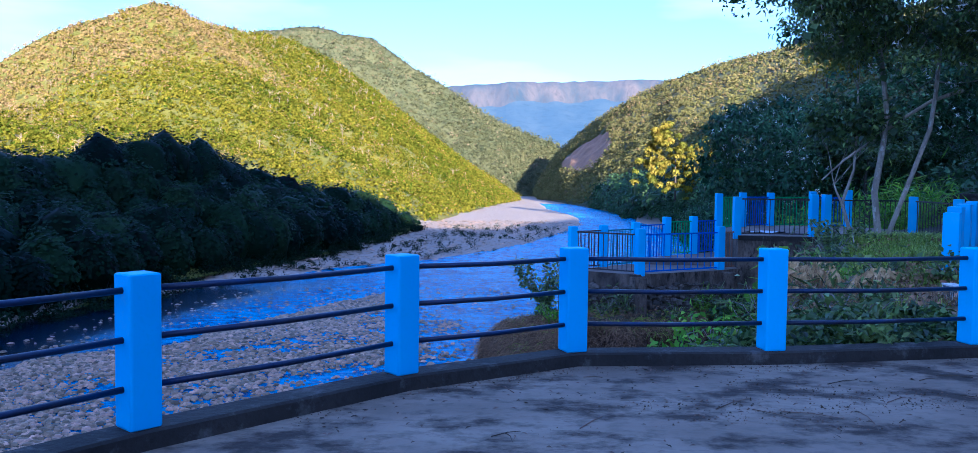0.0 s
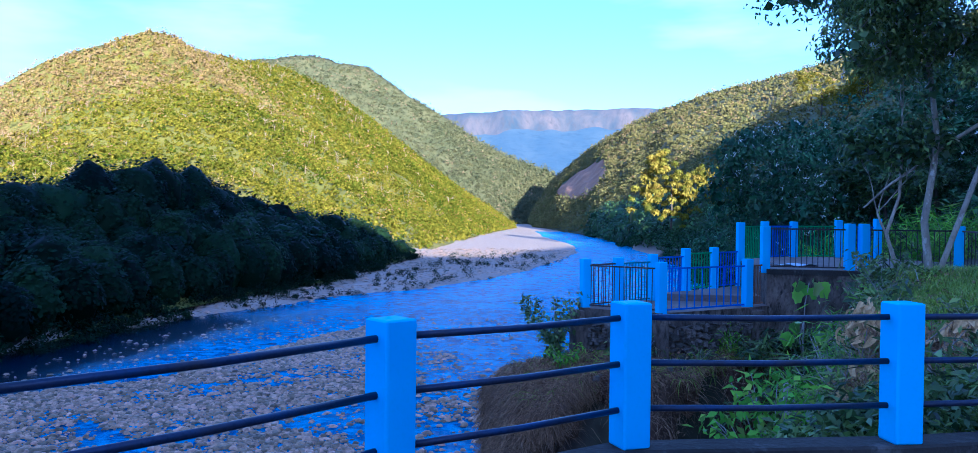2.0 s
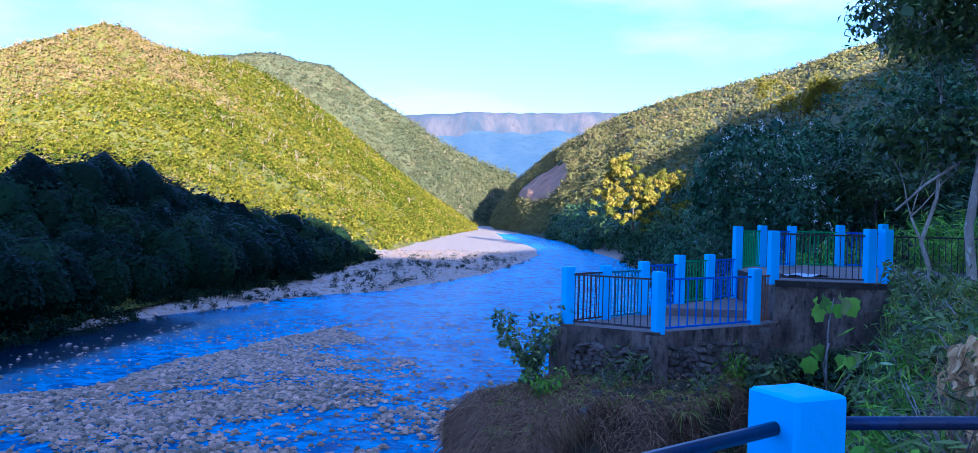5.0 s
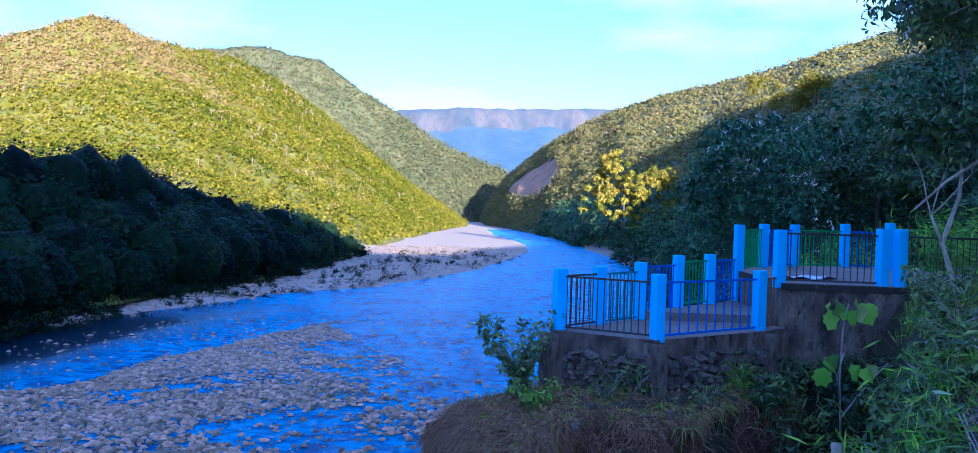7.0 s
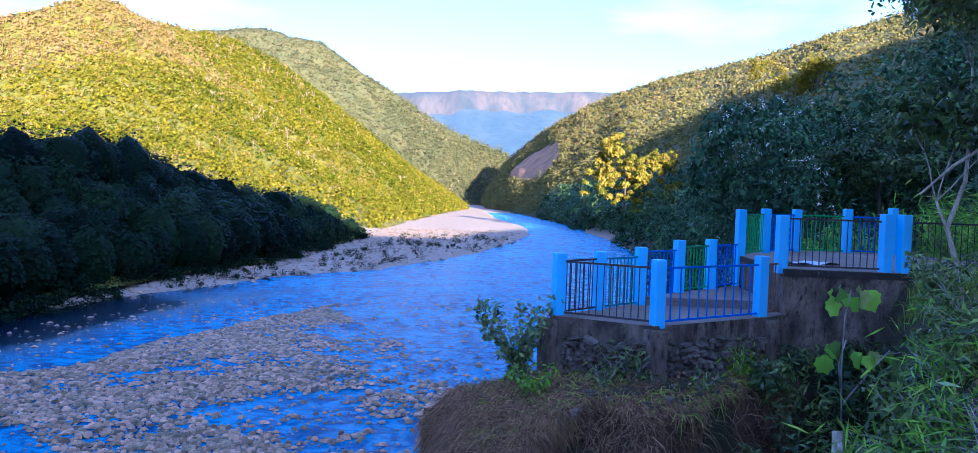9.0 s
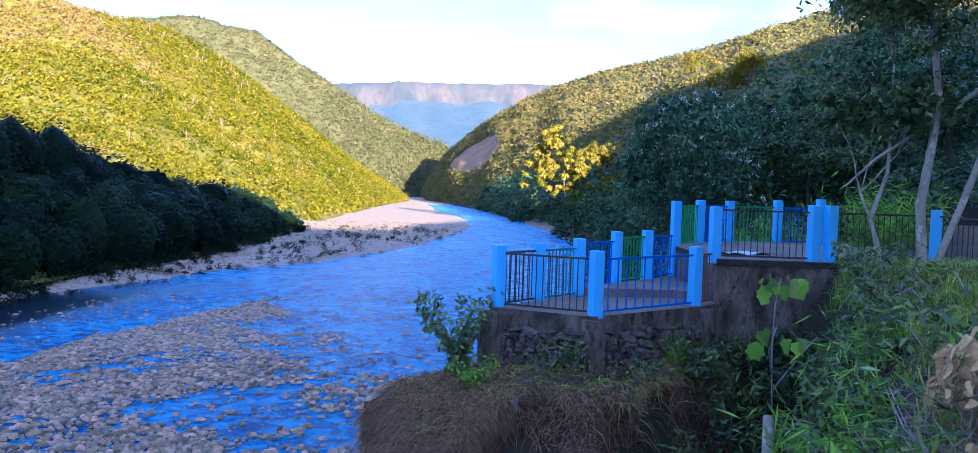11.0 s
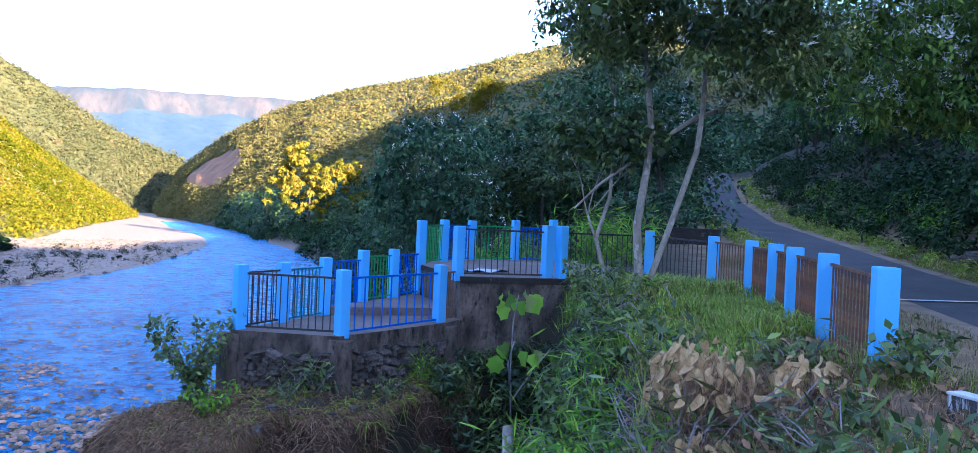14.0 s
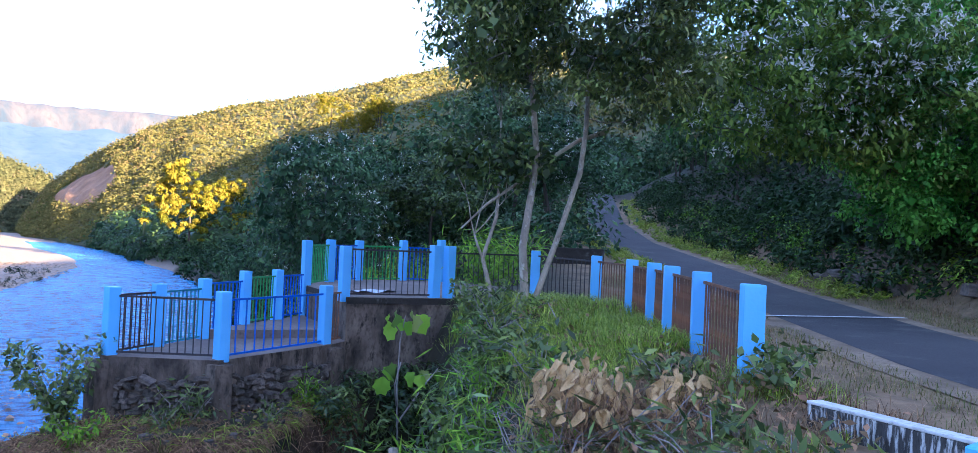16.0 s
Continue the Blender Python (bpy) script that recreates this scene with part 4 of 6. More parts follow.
def out_by(pts, d):
    c = sum((Vector(p) for p in pts), Vector((0, 0))) / len(pts)
    return [tuple(Vector(p) + (Vector(p) - c).normalized() * d) for p in pts]


low_outline = out_by([A, T2, T3, U2, F, E5, D, C, B], 0.165)
tagged(new("terrace_lower", prism("terrace_lower", low_outline, LOW - 0.05, LOW + 0.004, M_TERRACE)), "worn concrete floor of the lower viewing terrace", "terrace", kind="structure")
step_outline = [C, (6.9, 22.9), (7.1, 25.4), F, E5, D]
tagged(new("terrace_step", prism("terrace_step", step_outline, LOW - 0.1, LOW + 0.17, M_TERRACE)), "raised concrete step across the lower terrace", "step", kind="structure")
core = out_by([A, T2, T3, U2, F, E5, D, C, B], 0.17)
tagged(new("wall_terrace", prism("wall_terrace", core, -7.5, LOW, M_WALL)), "dark rubble retaining wall under the terrace", "wall", kind="structure")
up_outline = [U2, U4, (11.4, 22.2), (13.6, 24.8), (12.5, 28.3), (11.25, 28.75), (9.55, 28.55), (8.25, 27.5), F]
up_outline = [(x, y - (0.16 if y < 22.6 else 0)) for x, y in up_outline]
tagged(new("terrace_upper", prism("terrace_upper", [(x + 0.01, y + 0.03) for x, y in up_outline], UP - 0.05, UP + 0.004, M_TERRACE)), "concrete floor of the upper viewing terrace", "terrace", kind="structure")
tagged(new("terrace_edge", prism("terrace_edge", [(x, y - (0.03 if y < 22.6 else -0.03)) for x, y in up_outline], UP - 0.13, UP - 0.006, M_KERB)), "black-stained concrete edge of the upper terrace", "edge", kind="structure")
tagged(new("wall_upper", prism("wall_upper", up_outline, -6, UP, M_WALL)), "blackened plaster wall under the upper terrace", "wall", kind="structure")


def bar_mesh(h, r, material):
    v, f = tube_data([(0, 0, 0), (0, 0, h)], [r, r], 6)
    return mesh_of("bar", v, f, material)


def rail_panel(parent, a, b, za, zb, height, material, label, gap=0.125, lift=0.06, r=0.009):
    """A welded panel between two posts: two flat rails and upright bars."""
    a, b = Vector((*a, za)), Vector((*b, zb))
    d = (b - a)
    flat = Vector((d.x, d.y, 0)).normalized()
    a, b = a + d.normalized() * 0.08, b - d.normalized() * 0.08
    for h, key in ((lift, "bottom_rail"), (height, "top_rail")):
        p, q2 = a + Vector((0, 0, h)), b + Vector((0, 0, h))
        s, u = flat.cross(Vector((0, 0, 1))) * 0.012, Vector((0, 0, 0.018))
        v = [p - s - u, p + s - u, p + s + u, p - s + u, q2 - s - u, q2 + s - u, q2 + s + u, q2 - s + u]
        part(key, mesh_of(key, v, [(0, 1, 2, 3), (7, 6, 5, 4), (0, 4, 5, 1), (1, 5, 6, 2), (2, 6, 7, 3), (3, 7, 4, 0)], material), parent, label)
    n = max(2, round((b - a).length / gap))
    bar = bar_mesh(height - lift, r, material)
    for i in range(1, n):
        p = a + (b - a) * (i / n)
        part("bar", bar, parent, m=Matrix.Translation(p + Vector((0, 0, lift))) @ Matrix.Rotation(random.uniform(-0.012, 0.012), 4, "X"))


def posts_for(parent, spots, size=0.2, turn=0.0):
    made = {}
    for (x, y), z0, z1 in spots:
        h = round(z1 - z0, 2)
        if h not in made:
            made[h] = block(size, size, h, 0.02, M_BLUE, "post", 2, rough=0.0015)
        part("post", made[h], parent, m=Matrix.Translation((x, y, z0)) @ Matrix.Rotation(turn + random.uniform(-0.06, 0.06), 4, "Z"))


PH = 1.13
low_rail = thing("terrace_railing", "pale blue posts with dark, blue and green barred panels", "railing")
posts_for(low_rail, [(A, LOW, LOW + PH), (B, LOW, LOW + PH), (C, LOW, LOW + PH + 0.05), (D, LOW, LOW + PH + 0.17), (E5, LOW, LOW + PH + 0.17), (T2, LOW - 0.05, LOW + PH), (T3, LOW - 0.05, LOW + PH + 0.02)], turn=0.3)
RAILH = 0.98
for a, b, m, k, z in ((A, T2, M_BAR_BLACK, "black iron bar", LOW), (T2, T3, M_BAR_BLUE, "royal blue bar", LOW), (A, B, M_BAR_BLACK, "black iron bar", LOW), (B, C, M_BAR_TEAL, "teal bar", LOW), (C, D, M_BAR_BLUE, "royal blue bar", LOW + 0.1), (D, E5, M_BAR_GREEN, "green bar", LOW + 0.17), (E5, F, M_BAR_BLUE, "royal blue bar", LOW + 0.17), (T3, U2, M_BAR_RUST, "rusty bar", LOW)):
    rail_panel(low_rail, a, b, z, z, RAILH, m, k, gap=0.24 if a is T2 else 0.125, r=0.010 if m is M_BAR_BLACK else 0.014)
up_rail = thing("upper_railing", "pale blue posts with green and blue barred panels", "railing")
posts_for(up_rail, [(F, LOW, UP + 1.1), (G, UP, UP + PH), (H, UP, UP + PH), (I, UP, UP + PH + 0.06), (J, UP, UP + PH + 0.12), (U2, UP - 0.1, UP + PH - 0.09), (U3, UP - 0.1, UP + PH), (U4, UP - 0.1, UP + PH)], turn=0.1)
for a, b, m, k in ((F, G, M_BAR_GREEN, "green bar"), (G, H, M_BAR_BLUE, "royal blue bar"), (H, I, M_BAR_GREEN, "green bar"), (I, J, M_BAR_BLUE, "royal blue bar"), (U2, U3, M_BAR_BLACK, "black iron bar")):
    rail_panel(up_rail, a, b, UP, UP, RAILH, m, k, r=0.010 if m is M_BAR_BLACK else 0.014)

road_fence = thing("roadside_fence", "pale blue posts with rusty brown barred panels", "fence")
zs = [0.36, 0.33, 0.31, 0.30, 0.29, 0.27, 0.21]
posts_for(road_fence, [(p, z - 0.12, z + 1.1) for p, z in zip(R_LINE, zs)], size=0.22, turn=0.9)
rail_panel(road_fence, U4, R_LINE[0], UP, zs[0], RAILH, M_BAR_BLACK, "black iron bar", gap=0.14)
for k in range(6):
    rail_panel(road_fence, R_LINE[k], R_LINE[k + 1], zs[k], zs[k + 1], 0.98, M_BAR_RUST if k else M_BAR_BLACK, "rusty bar" if k else "black iron bar", gap=0.105 if k > 1 else 0.15, r=0.0135 if k > 1 else 0.011)

# ---- road ----
def strip(name, label, category, d0, d1, lift, material, p0=-60, p1=120, n=240, kind="structure"):
    verts, faces = [], []
    for i in range(n + 1):
        p = p0 + (p1 - p0) * i / n
        qc, z = np.interp(p, ROAD_P, ROAD_Q), np.interp(p, ROAD_P, ROAD_Z)
        for d in (d0, d1):
            q = qc + d
            # x and y from the turned axes
            verts.append(((0.73 * q + 0.68 * p) / 0.9953, (-0.68 * q + 0.73 * p) / 0.9953, z + lift))
    faces = [(2 * i, 2 * i + 1, 2 * i + 3, 2 * i + 2) for i in range(n)]
    return tagged(new(name, mesh_of(name, verts, faces, material, True)), label, category, kind=kind)


strip("road", "narrow grey asphalt road climbing into the trees", "road", -1.4, 1.12, 0.008, M_ASPHALT, p1=103)
strip("road_shoulder", "dusty edge of the road nearer the fence", "shoulder", -1.95, -1.34, 0.0045, M_DUST, p1=60)
strip("road_shoulder", "dusty edge of the road below the bank", "shoulder", 1.06, 1.5, 0.0045, M_DUST, p1=60)


def cross_line():
    a, b = Vector((13.5, 17.7, 0.0)), Vector((16.75, 16.4, 0.0))
    n, verts, faces = 14, [], []
    s = (b - a).normalized().cross(Vector((0, 0, 1))) * 0.09
    for i in range(n + 1):
        p = a + (b - a) * i / n
        pp = 0.68 * p.x + 0.73 * p.y
        z = float(np.interp(pp, ROAD_P, ROAD_Z)) + 0.028
        k = 1 + 0.15 * math.sin(i * 2.3)
        verts += [(p.x - s.x * k, p.y - s.y * k, z), (p.x + s.x * k, p.y + s.y * k, z)]
        if i:
            faces.append((2 * i - 2, 2 * i - 1, 2 * i + 1, 2 * i))
    tagged(new("road_marking", mesh_of("road_marking", verts, faces, M_WHITE)), "worn white line painted across the road", "road marking", kind="structure")


cross_line()


def parapet():
    """Low whitewashed parapet beside the road, streaked black below its white coping."""
    p = thing("parapet", "low wall with black-streaked whitewash and white coping", "parapet", (6.15, 10.95, 0))
    a, b = Vector((0, 0, 0)), Vector((-0.35, -2.9, 0))
    d = (b - a)
    turn = math.atan2(d.y, d.x)
    body = block(d.length, 0.15, 1.2, 0.015, M_PARAPET, "body")
    cap = block(d.length + 0.01, 0.16, 0.025, 0.008, M_WHITE, "coping")
    m = Matrix.Translation((d.x / 2, d.y / 2, -0.80)) @ Matrix.Rotation(turn, 4, "Z")
    part("body", body, p, m=m)
    part("coping", cap, p, "white painted coping", m=Matrix.Translation((d.x / 2, d.y / 2, 0.40)) @ Matrix.Rotation(turn, 4, "Z"))


parapet()

low_wall = thing("low_wall", "low dark stone wall behind the fence by the road", "wall", (18.7, 31.0, 0.25))
part("body", block(3.6, 0.3, 1.28, 0.04, M_KERB, "body", rough=0.01), low_wall, m=Matrix.Translation((0, 0, 0.0)) @ Matrix.Rotation(-0.44, 4, "Z"))

# litter on the upper terrace
v = [(x, y, 0.02 + 0.03 * math.sin(x * 9 + y * 5)) for y in np.linspace(0, 0.5, 6) for x in np.linspace(0, 1.1, 9)]
f = [(j * 9 + i, j * 9 + i + 1, j * 9 + i + 10, j * 9 + i + 9) for j in range(5) for i in range(8)]
sheet = new("plastic_sheet", mesh_of("plastic_sheet", v, f, M_SHEET, True))
sheet.matrix_basis = pose(7.5, 23.4, UP + 0.012, 0, 0, 12)
tagged(sheet, "crumpled pale plastic sheet lying on the terrace floor", "plastic sheet")


# ---- trees ----
def grow(start, way, length, radius, depth, r, tubes, tips, spread=0.7, up=0.15, shrink=0.72, fine=True):
    """Branching limbs; gathers tubes and the tips that carry leaves."""
    pts, rad, p, d = [start], [radius], start, way.normalized()
    for i in range(3):
        d = (d + Vector((r.uniform(-1, 1), r.uniform(-1, 1), r.uniform(-0.6, 0.8))) * 0.16 + Vector((0, 0, up * 0.3))).normalized()
        p = p + d * length / 3
        pts.append(p)
        rad.append(radius * (1 - 0.14 * (i + 1)))
    if fine or depth > 1:
        tubes.append(tube_data(pts, rad, 6 if radius > 0.03 else 3))
    if depth <= 1:
        tips.append(pts[2])
    if depth == 0:
        tips.append(p)
        return
    for k in range(r.choice((2, 3, 3))):
        side = Vector((r.uniform(-1, 1), r.uniform(-1, 1), r.uniform(-0.35, 0.7)))
        grow(pts[r.choice((2, 3, 3))], d + side * spread, length * shrink * r.uniform(0.8, 1.15), radius * 0.58, depth - 1, r, tubes, tips, spread, up, shrink, fine)


def crown_mesh(tips, leaves, length, width, radius, material, tint=(0.1, 0.7), droop=0.4, flat=0.7, core=0.55):
    """Clumps of foliage: each an uneven inner mass, with leaves lying over its upper side and hanging at its rim."""
    tips = np.array([tuple(t) for t in tips], float)
    m, n = len(tips), max(4, leaves // len(tips))
    rad = radius * RNG.uniform(0.65, 1.35, m)
    own = RNG.uniform(*tint, m)
    d = RNG.normal(size=(m, n, 3))
    d[..., 2] = d[..., 2] * 0.8 + 0.45
    d /= np.linalg.norm(d, axis=2, keepdims=True)
    c = tips[:, None] + d * (rad[:, None] * RNG.uniform(0.62, 1.1, (m, n)))[..., None] * np.array([1, 1, flat])
    nr = d * 0.75 + RNG.normal(size=d.shape) * 0.33 + np.array([0, 0, 0.4])
    nr /= np.linalg.norm(nr, axis=2, keepdims=True)
    q = leaf_quads(c.reshape(-1, 3), nr.reshape(-1, 3), length, width, droop)
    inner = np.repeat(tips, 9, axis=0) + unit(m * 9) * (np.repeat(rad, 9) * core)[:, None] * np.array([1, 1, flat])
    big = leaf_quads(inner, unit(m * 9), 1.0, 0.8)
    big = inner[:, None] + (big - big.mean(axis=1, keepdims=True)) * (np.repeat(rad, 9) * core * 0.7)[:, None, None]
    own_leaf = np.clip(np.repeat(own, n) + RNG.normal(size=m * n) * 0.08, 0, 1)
    # inner leaves get a darker tint as shade within the clump
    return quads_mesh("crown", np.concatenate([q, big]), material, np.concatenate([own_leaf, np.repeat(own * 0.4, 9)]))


def crown_tips(balls, r, nodes, tubes, least=-99):
    """Twig ends spread through round masses; each hangs on the nearest wood already there."""
    tips = []
    for (cx, cy, cz), (rx, ry, rz), n in balls:
        while n > 0:
            d = Vector((r.gauss(0, 1), r.gauss(0, 1), r.gauss(0, 1))).normalized() * r.uniform(0.25, 1.0) ** 0.45
            p = Vector((cx + d.x * rx, cy + d.y * ry, cz + d.z * rz))
            n -= 1
            if p.z > least:
                tips.append(p)
    start = list(nodes)
    tips.sort(key=lambda p: min((p - k).length for k in start))
    wood = list(nodes)
    for p in tips:
        k = min(wood, key=lambda w: (w - p).length + 0.3 * max(0, w.z - p.z))
        mid = k.lerp(p, 0.5) + Vector((r.gauss(0, 0.06), r.gauss(0, 0.06), -0.06)) * (p - k).length
        g = 0.006 + 0.010 * min(2.0, (p - k).length)
        tubes.append(tube_data([k, mid, p], [g * 1.3, g, g * 0.6], 3))
        wood.append(p)
    return tips


def flower_mesh(tips, count, size, spread):
    """Sprays of slender white petals."""
    c = np.array([tips[RNG.integers(len(tips))] for _ in range(count)], float) + RNG.normal(size=(count, 3)) * spread * 0.5 + np.array([-0.45, -0.6, 0.45]) * spread
    c = np.repeat(c, 6, axis=0) + RNG.normal(size=(count * 6, 3)) * size * 0.3
    nr = unit(len(c))
    return quads_mesh("flowers", leaf_quads(c, nr, size, size * 0.36), M_FLOWER)


def tree(name, label, at, stems, seed, leaves, length, width, clump, leaf, bark, flowers=0, flower_size=0.1, depth=3, spread=0.7, limb=1.5, tint=(0.1, 0.7), up=0.15, droop=0.4, category="tree", top_r=0.07, shrink=0.72, side_limbs=(), fine=True, balls=(), least=-99, core=0.55):
    """stems: paths of (x, y, z) from the base, with base radius; limbs grow from their ends and from side_limbs (start, way, length)."""
    r = random.Random(seed)
    t = thing(name, label, category, at)
    trunk, limbs, tips = [], [], []
    for path, r0 in stems:
        path = [Vector(p) for p in path]
        n = len(path)
        trunk.append(tube_data(path, [r0 + (top_r - r0) * i / (n - 1) for i in range(n)], 8))
        d = path[-1] - path[-2]
        for k in range(0 if balls else 3):
            grow(path[-1], d.normalized() + Vector((r.uniform(-1, 1), r.uniform(-1, 1), r.uniform(-0.2, 0.5))) * spread, limb, top_r * 0.8, depth, r, limbs, tips, spread, up, shrink, fine)
    for s, w, ln in side_limbs:
        grow(Vector(s), Vector(w), ln, top_r * 0.7, depth, r, limbs, tips, spread, up, shrink, fine)
    if balls:
        nodes = [Vector(a).lerp(Vector(b), k) for path, _ in stems for a, b in zip(path[1:], path[2:]) for k in (0.25, 0.6, 1.0)]
        tips += crown_tips(balls, r, nodes[len(nodes) // 3:] or nodes, limbs, least)
    v, f = joined(trunk + limbs)
    part("trunk", mesh_of("trunk", v, f, bark, True), t)
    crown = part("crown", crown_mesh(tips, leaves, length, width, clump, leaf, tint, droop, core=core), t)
    if flowers:
        tagged(part("blossom", flower_mesh(tips, flowers, flower_size, clump * 0.8), crown, "sprays of slender white petals"), kind="stuff")
    return t


# two-stemmed pale tree on the grass slope
tree("leaning_tree", "slender pale-barked tree forking at its base", (9.25, 19.5, 0.22),
     [([(0, 0, -0.2), (-0.05, 0, 0.5), (-0.2, -0.1, 1.35), (-0.03, -0.1, 2.5), (0.02, -0.12, 3.1), (-0.1, -0.05, 4.3), (-0.2, 0.2, 5.4)], 0.092),
      ([(0.05, 0, -0.2), (0.2, -0.1, 0.5), (0.45, -0.25, 1.4), (0.9, -0.35, 2.8), (1.0, -0.35, 3.6), (1.15, -0.2, 4.8)], 0.064)],
     3, 36000, 0.13, 0.06, 0.56, M_LEAF, M_BARK, flowers=330, flower_size=0.11, top_r=0.045, droop=0.7, tint=(0.25, 1.0), least=3.5, core=0.5,
     balls=[((0.2, -0.8, 6.3), (2.7, 2.7, 2.4), 130), ((-1.3, -0.6, 5.2), (1.3, 1.3, 1.1), 22), ((1.6, -1.2, 4.7), (1.5, 1.3, 1.2), 26), ((-1.7, -1.4, 5.9), (1.3, 1.3, 1.0), 18), ((-2.9, -2.4, 5.6), (1.2, 1.2, 0.9), 16)])
tree("sapling", "thin crooked grey sapling with few leaves", (8.80, 20.0, 0.20),
     [([(0, 0, -0.2), (-0.05, 0, 0.5), (-0.22, 0.05, 1.1), (0.02, 0, 1.9), (0.06, 0, 2.8), (0.1, 0.1, 3.8)], 0.055), ([(-0.2, 0.05, 1.05), (-0.35, 0.05, 1.35), (-0.4, 0.1, 1.55)], 0.03)],
     5, 1500, 0.16, 0.07, 0.4, M_LEAF, M_BARK, limb=0.9, depth=2, top_r=0.02)
branch = new("fallen_branch", tube("fallen_branch", [(8.1, 20.1, 1.85), (8.6, 20.0, 2.35), (9.2, 19.55, 2.9), (9.62, 19.5, 3.25), (10.3, 19.4, 3.7), (11.0, 19.4, 3.95)], [0.018, 0.028, 0.035, 0.04, 0.045, 0.05], M_BARK, 7))
tagged(branch, "bare dead branch caught in the leaning tree", "branch")

# big flowering tree over the road
g = ground_z(24.5, 19.5) - 0.1
tree("flowering_tree", "spreading tree with sprays of white flowers over the road", (24.5, 19.5, g),
     [([(0, 0, -0.3), (-0.6, 0, 2.0), (-2.2, 0.1, 3.6 - g * 0.4), (-4.4, 0.1, 5.4 - g), (-6.8, 0, 6.3 - g)], 0.10)],
     8, 30000, 0.18, 0.085, 0.66, M_LEAF_OLIVE, M_DARKBARK, flowers=1250, flower_size=0.13, tint=(0.0, 0.9), top_r=0.04, droop=0.8, least=3.9 - g, core=0.5,
     balls=[((-8.2, -0.1, 6.1 - g), (3.3, 3.0, 2.6), 130), ((-6.2, -1.1, 5.5 - g), (2.4, 2.4, 2.0), 60), ((-4.6, 0.5, 6.6 - g), (2.8, 2.6, 2.6), 60)])
g = ground_z(23.2, 17.8) - 0.1
tree("leafy_tree", "bright green broad-leaved tree on the bank", (23.2, 17.8, g),
     [([(0, 0, -0.3), (0.1, 0, 1.5), (-0.1, -0.1, 3.0), (0.1, -0.2, 4.6)], 0.13)],
     9, 34000, 0.14, 0.105, 0.60, M_LEAF_FRESH, M_DARKBARK, tint=(0.0, 0.9), top_r=0.07, droop=0.5, least=0.1, core=0.5,
     balls=[((-2.0, 1.2, 5.6 - g), (2.4, 2.5, 2.6), 105), ((-3.0, 0.7, 3.4 - g), (1.6, 1.6, 1.7), 50), ((-1.8, -1.4, 3.2 - g), (1.8, 1.8, 2.4), 50), ((-1.4, 0.8, 7.8 - g), (2.4, 2.4, 1.8), 50)])

# the wood on both sides of the road
def forest_kind(seed, leaf, tint, flowers, fine):
    """A forest tree: a bent trunk and a crown of several uneven masses."""
    q = random.Random(seed)
    balls = [((q.uniform(-0.4, 0.4), q.uniform(-0.4, 0.4), 5.7), (2.3, 2.3, 2.2), 34)]
    for k in range(5):
        w = k * 1.257 + q.uniform(-0.4, 0.4)
        balls.append(((math.cos(w) * 1.7, math.sin(w) * 1.7, q.uniform(2.6, 6.2)), (1.25, 1.25, 0.9), 9))
    trunk = [(0, 0, -0.5), (0.1, 0.1, 1.6), (q.uniform(-0.3, 0.3), 0.2, 3.6), (q.uniform(-0.3, 0.3), 0, 5.6)]
    return tree("forest_tree", "tall dark green forest tree", (0, 0, -60), [(trunk, 0.12)], seed, 6400 if fine else 2300, 0.19 if fine else 0.33, 0.09 if fine else 0.15, 0.75, leaf, M_DARKBARK, flowers=flowers, flower_size=0.11, tint=tint, top_r=0.05, balls=balls, droop=0.5, core=0.6)


KINDS = [forest_kind(20, M_FOREST, (0.0, 0.5), 0, False), forest_kind(21, M_FOREST, (0.2, 0.9), 0, False), forest_kind(22, M_LEAF, (0.0, 0.4), 0, False)]
NEAR_KINDS = [forest_kind(23, M_FOREST, (0.1, 0.8), 0, True), forest_kind(24, M_LEAF, (0.0, 0.6), 0, True)]
BLOSSOM = forest_kind(25, M_FOREST, (0.0, 0.6), 150, True)
# single trees between the terrace and the road: place, height of the top, width
SINGLES = [(12.0, 36.9, 5.9, 0.98, BLOSSOM), (16.5, 43.1, 7.2, 1.2, BLOSSOM), (20.2, 45.8, 8.2, 1.3, NEAR_KINDS[0]), (17.5, 38.2, 5.6, 0.95, NEAR_KINDS[1]), (22.0, 42.5, 9.6, 1.3, NEAR_KINDS[0]),
           (27.3, 46.2, 12.0, 1.4, NEAR_KINDS[1]), (24.2, 39.0, 8.8, 1.15, BLOSSOM), (14.0, 40.2, 4.4, 0.9, NEAR_KINDS[1]), (13.6, 47.0, 3.6, 1.0, NEAR_KINDS[0])]


def stand(kind, x, y, sx, sz, turn):
    c = copy_thing(kind, Matrix.Translation((x, y, ground_z(x, y) - 0.1)) @ Matrix.Rotation(turn, 4, "Z") @ Matrix.Diagonal((sx, sx, sz, 1)))
    c["group"] = "forest trees"
    return c


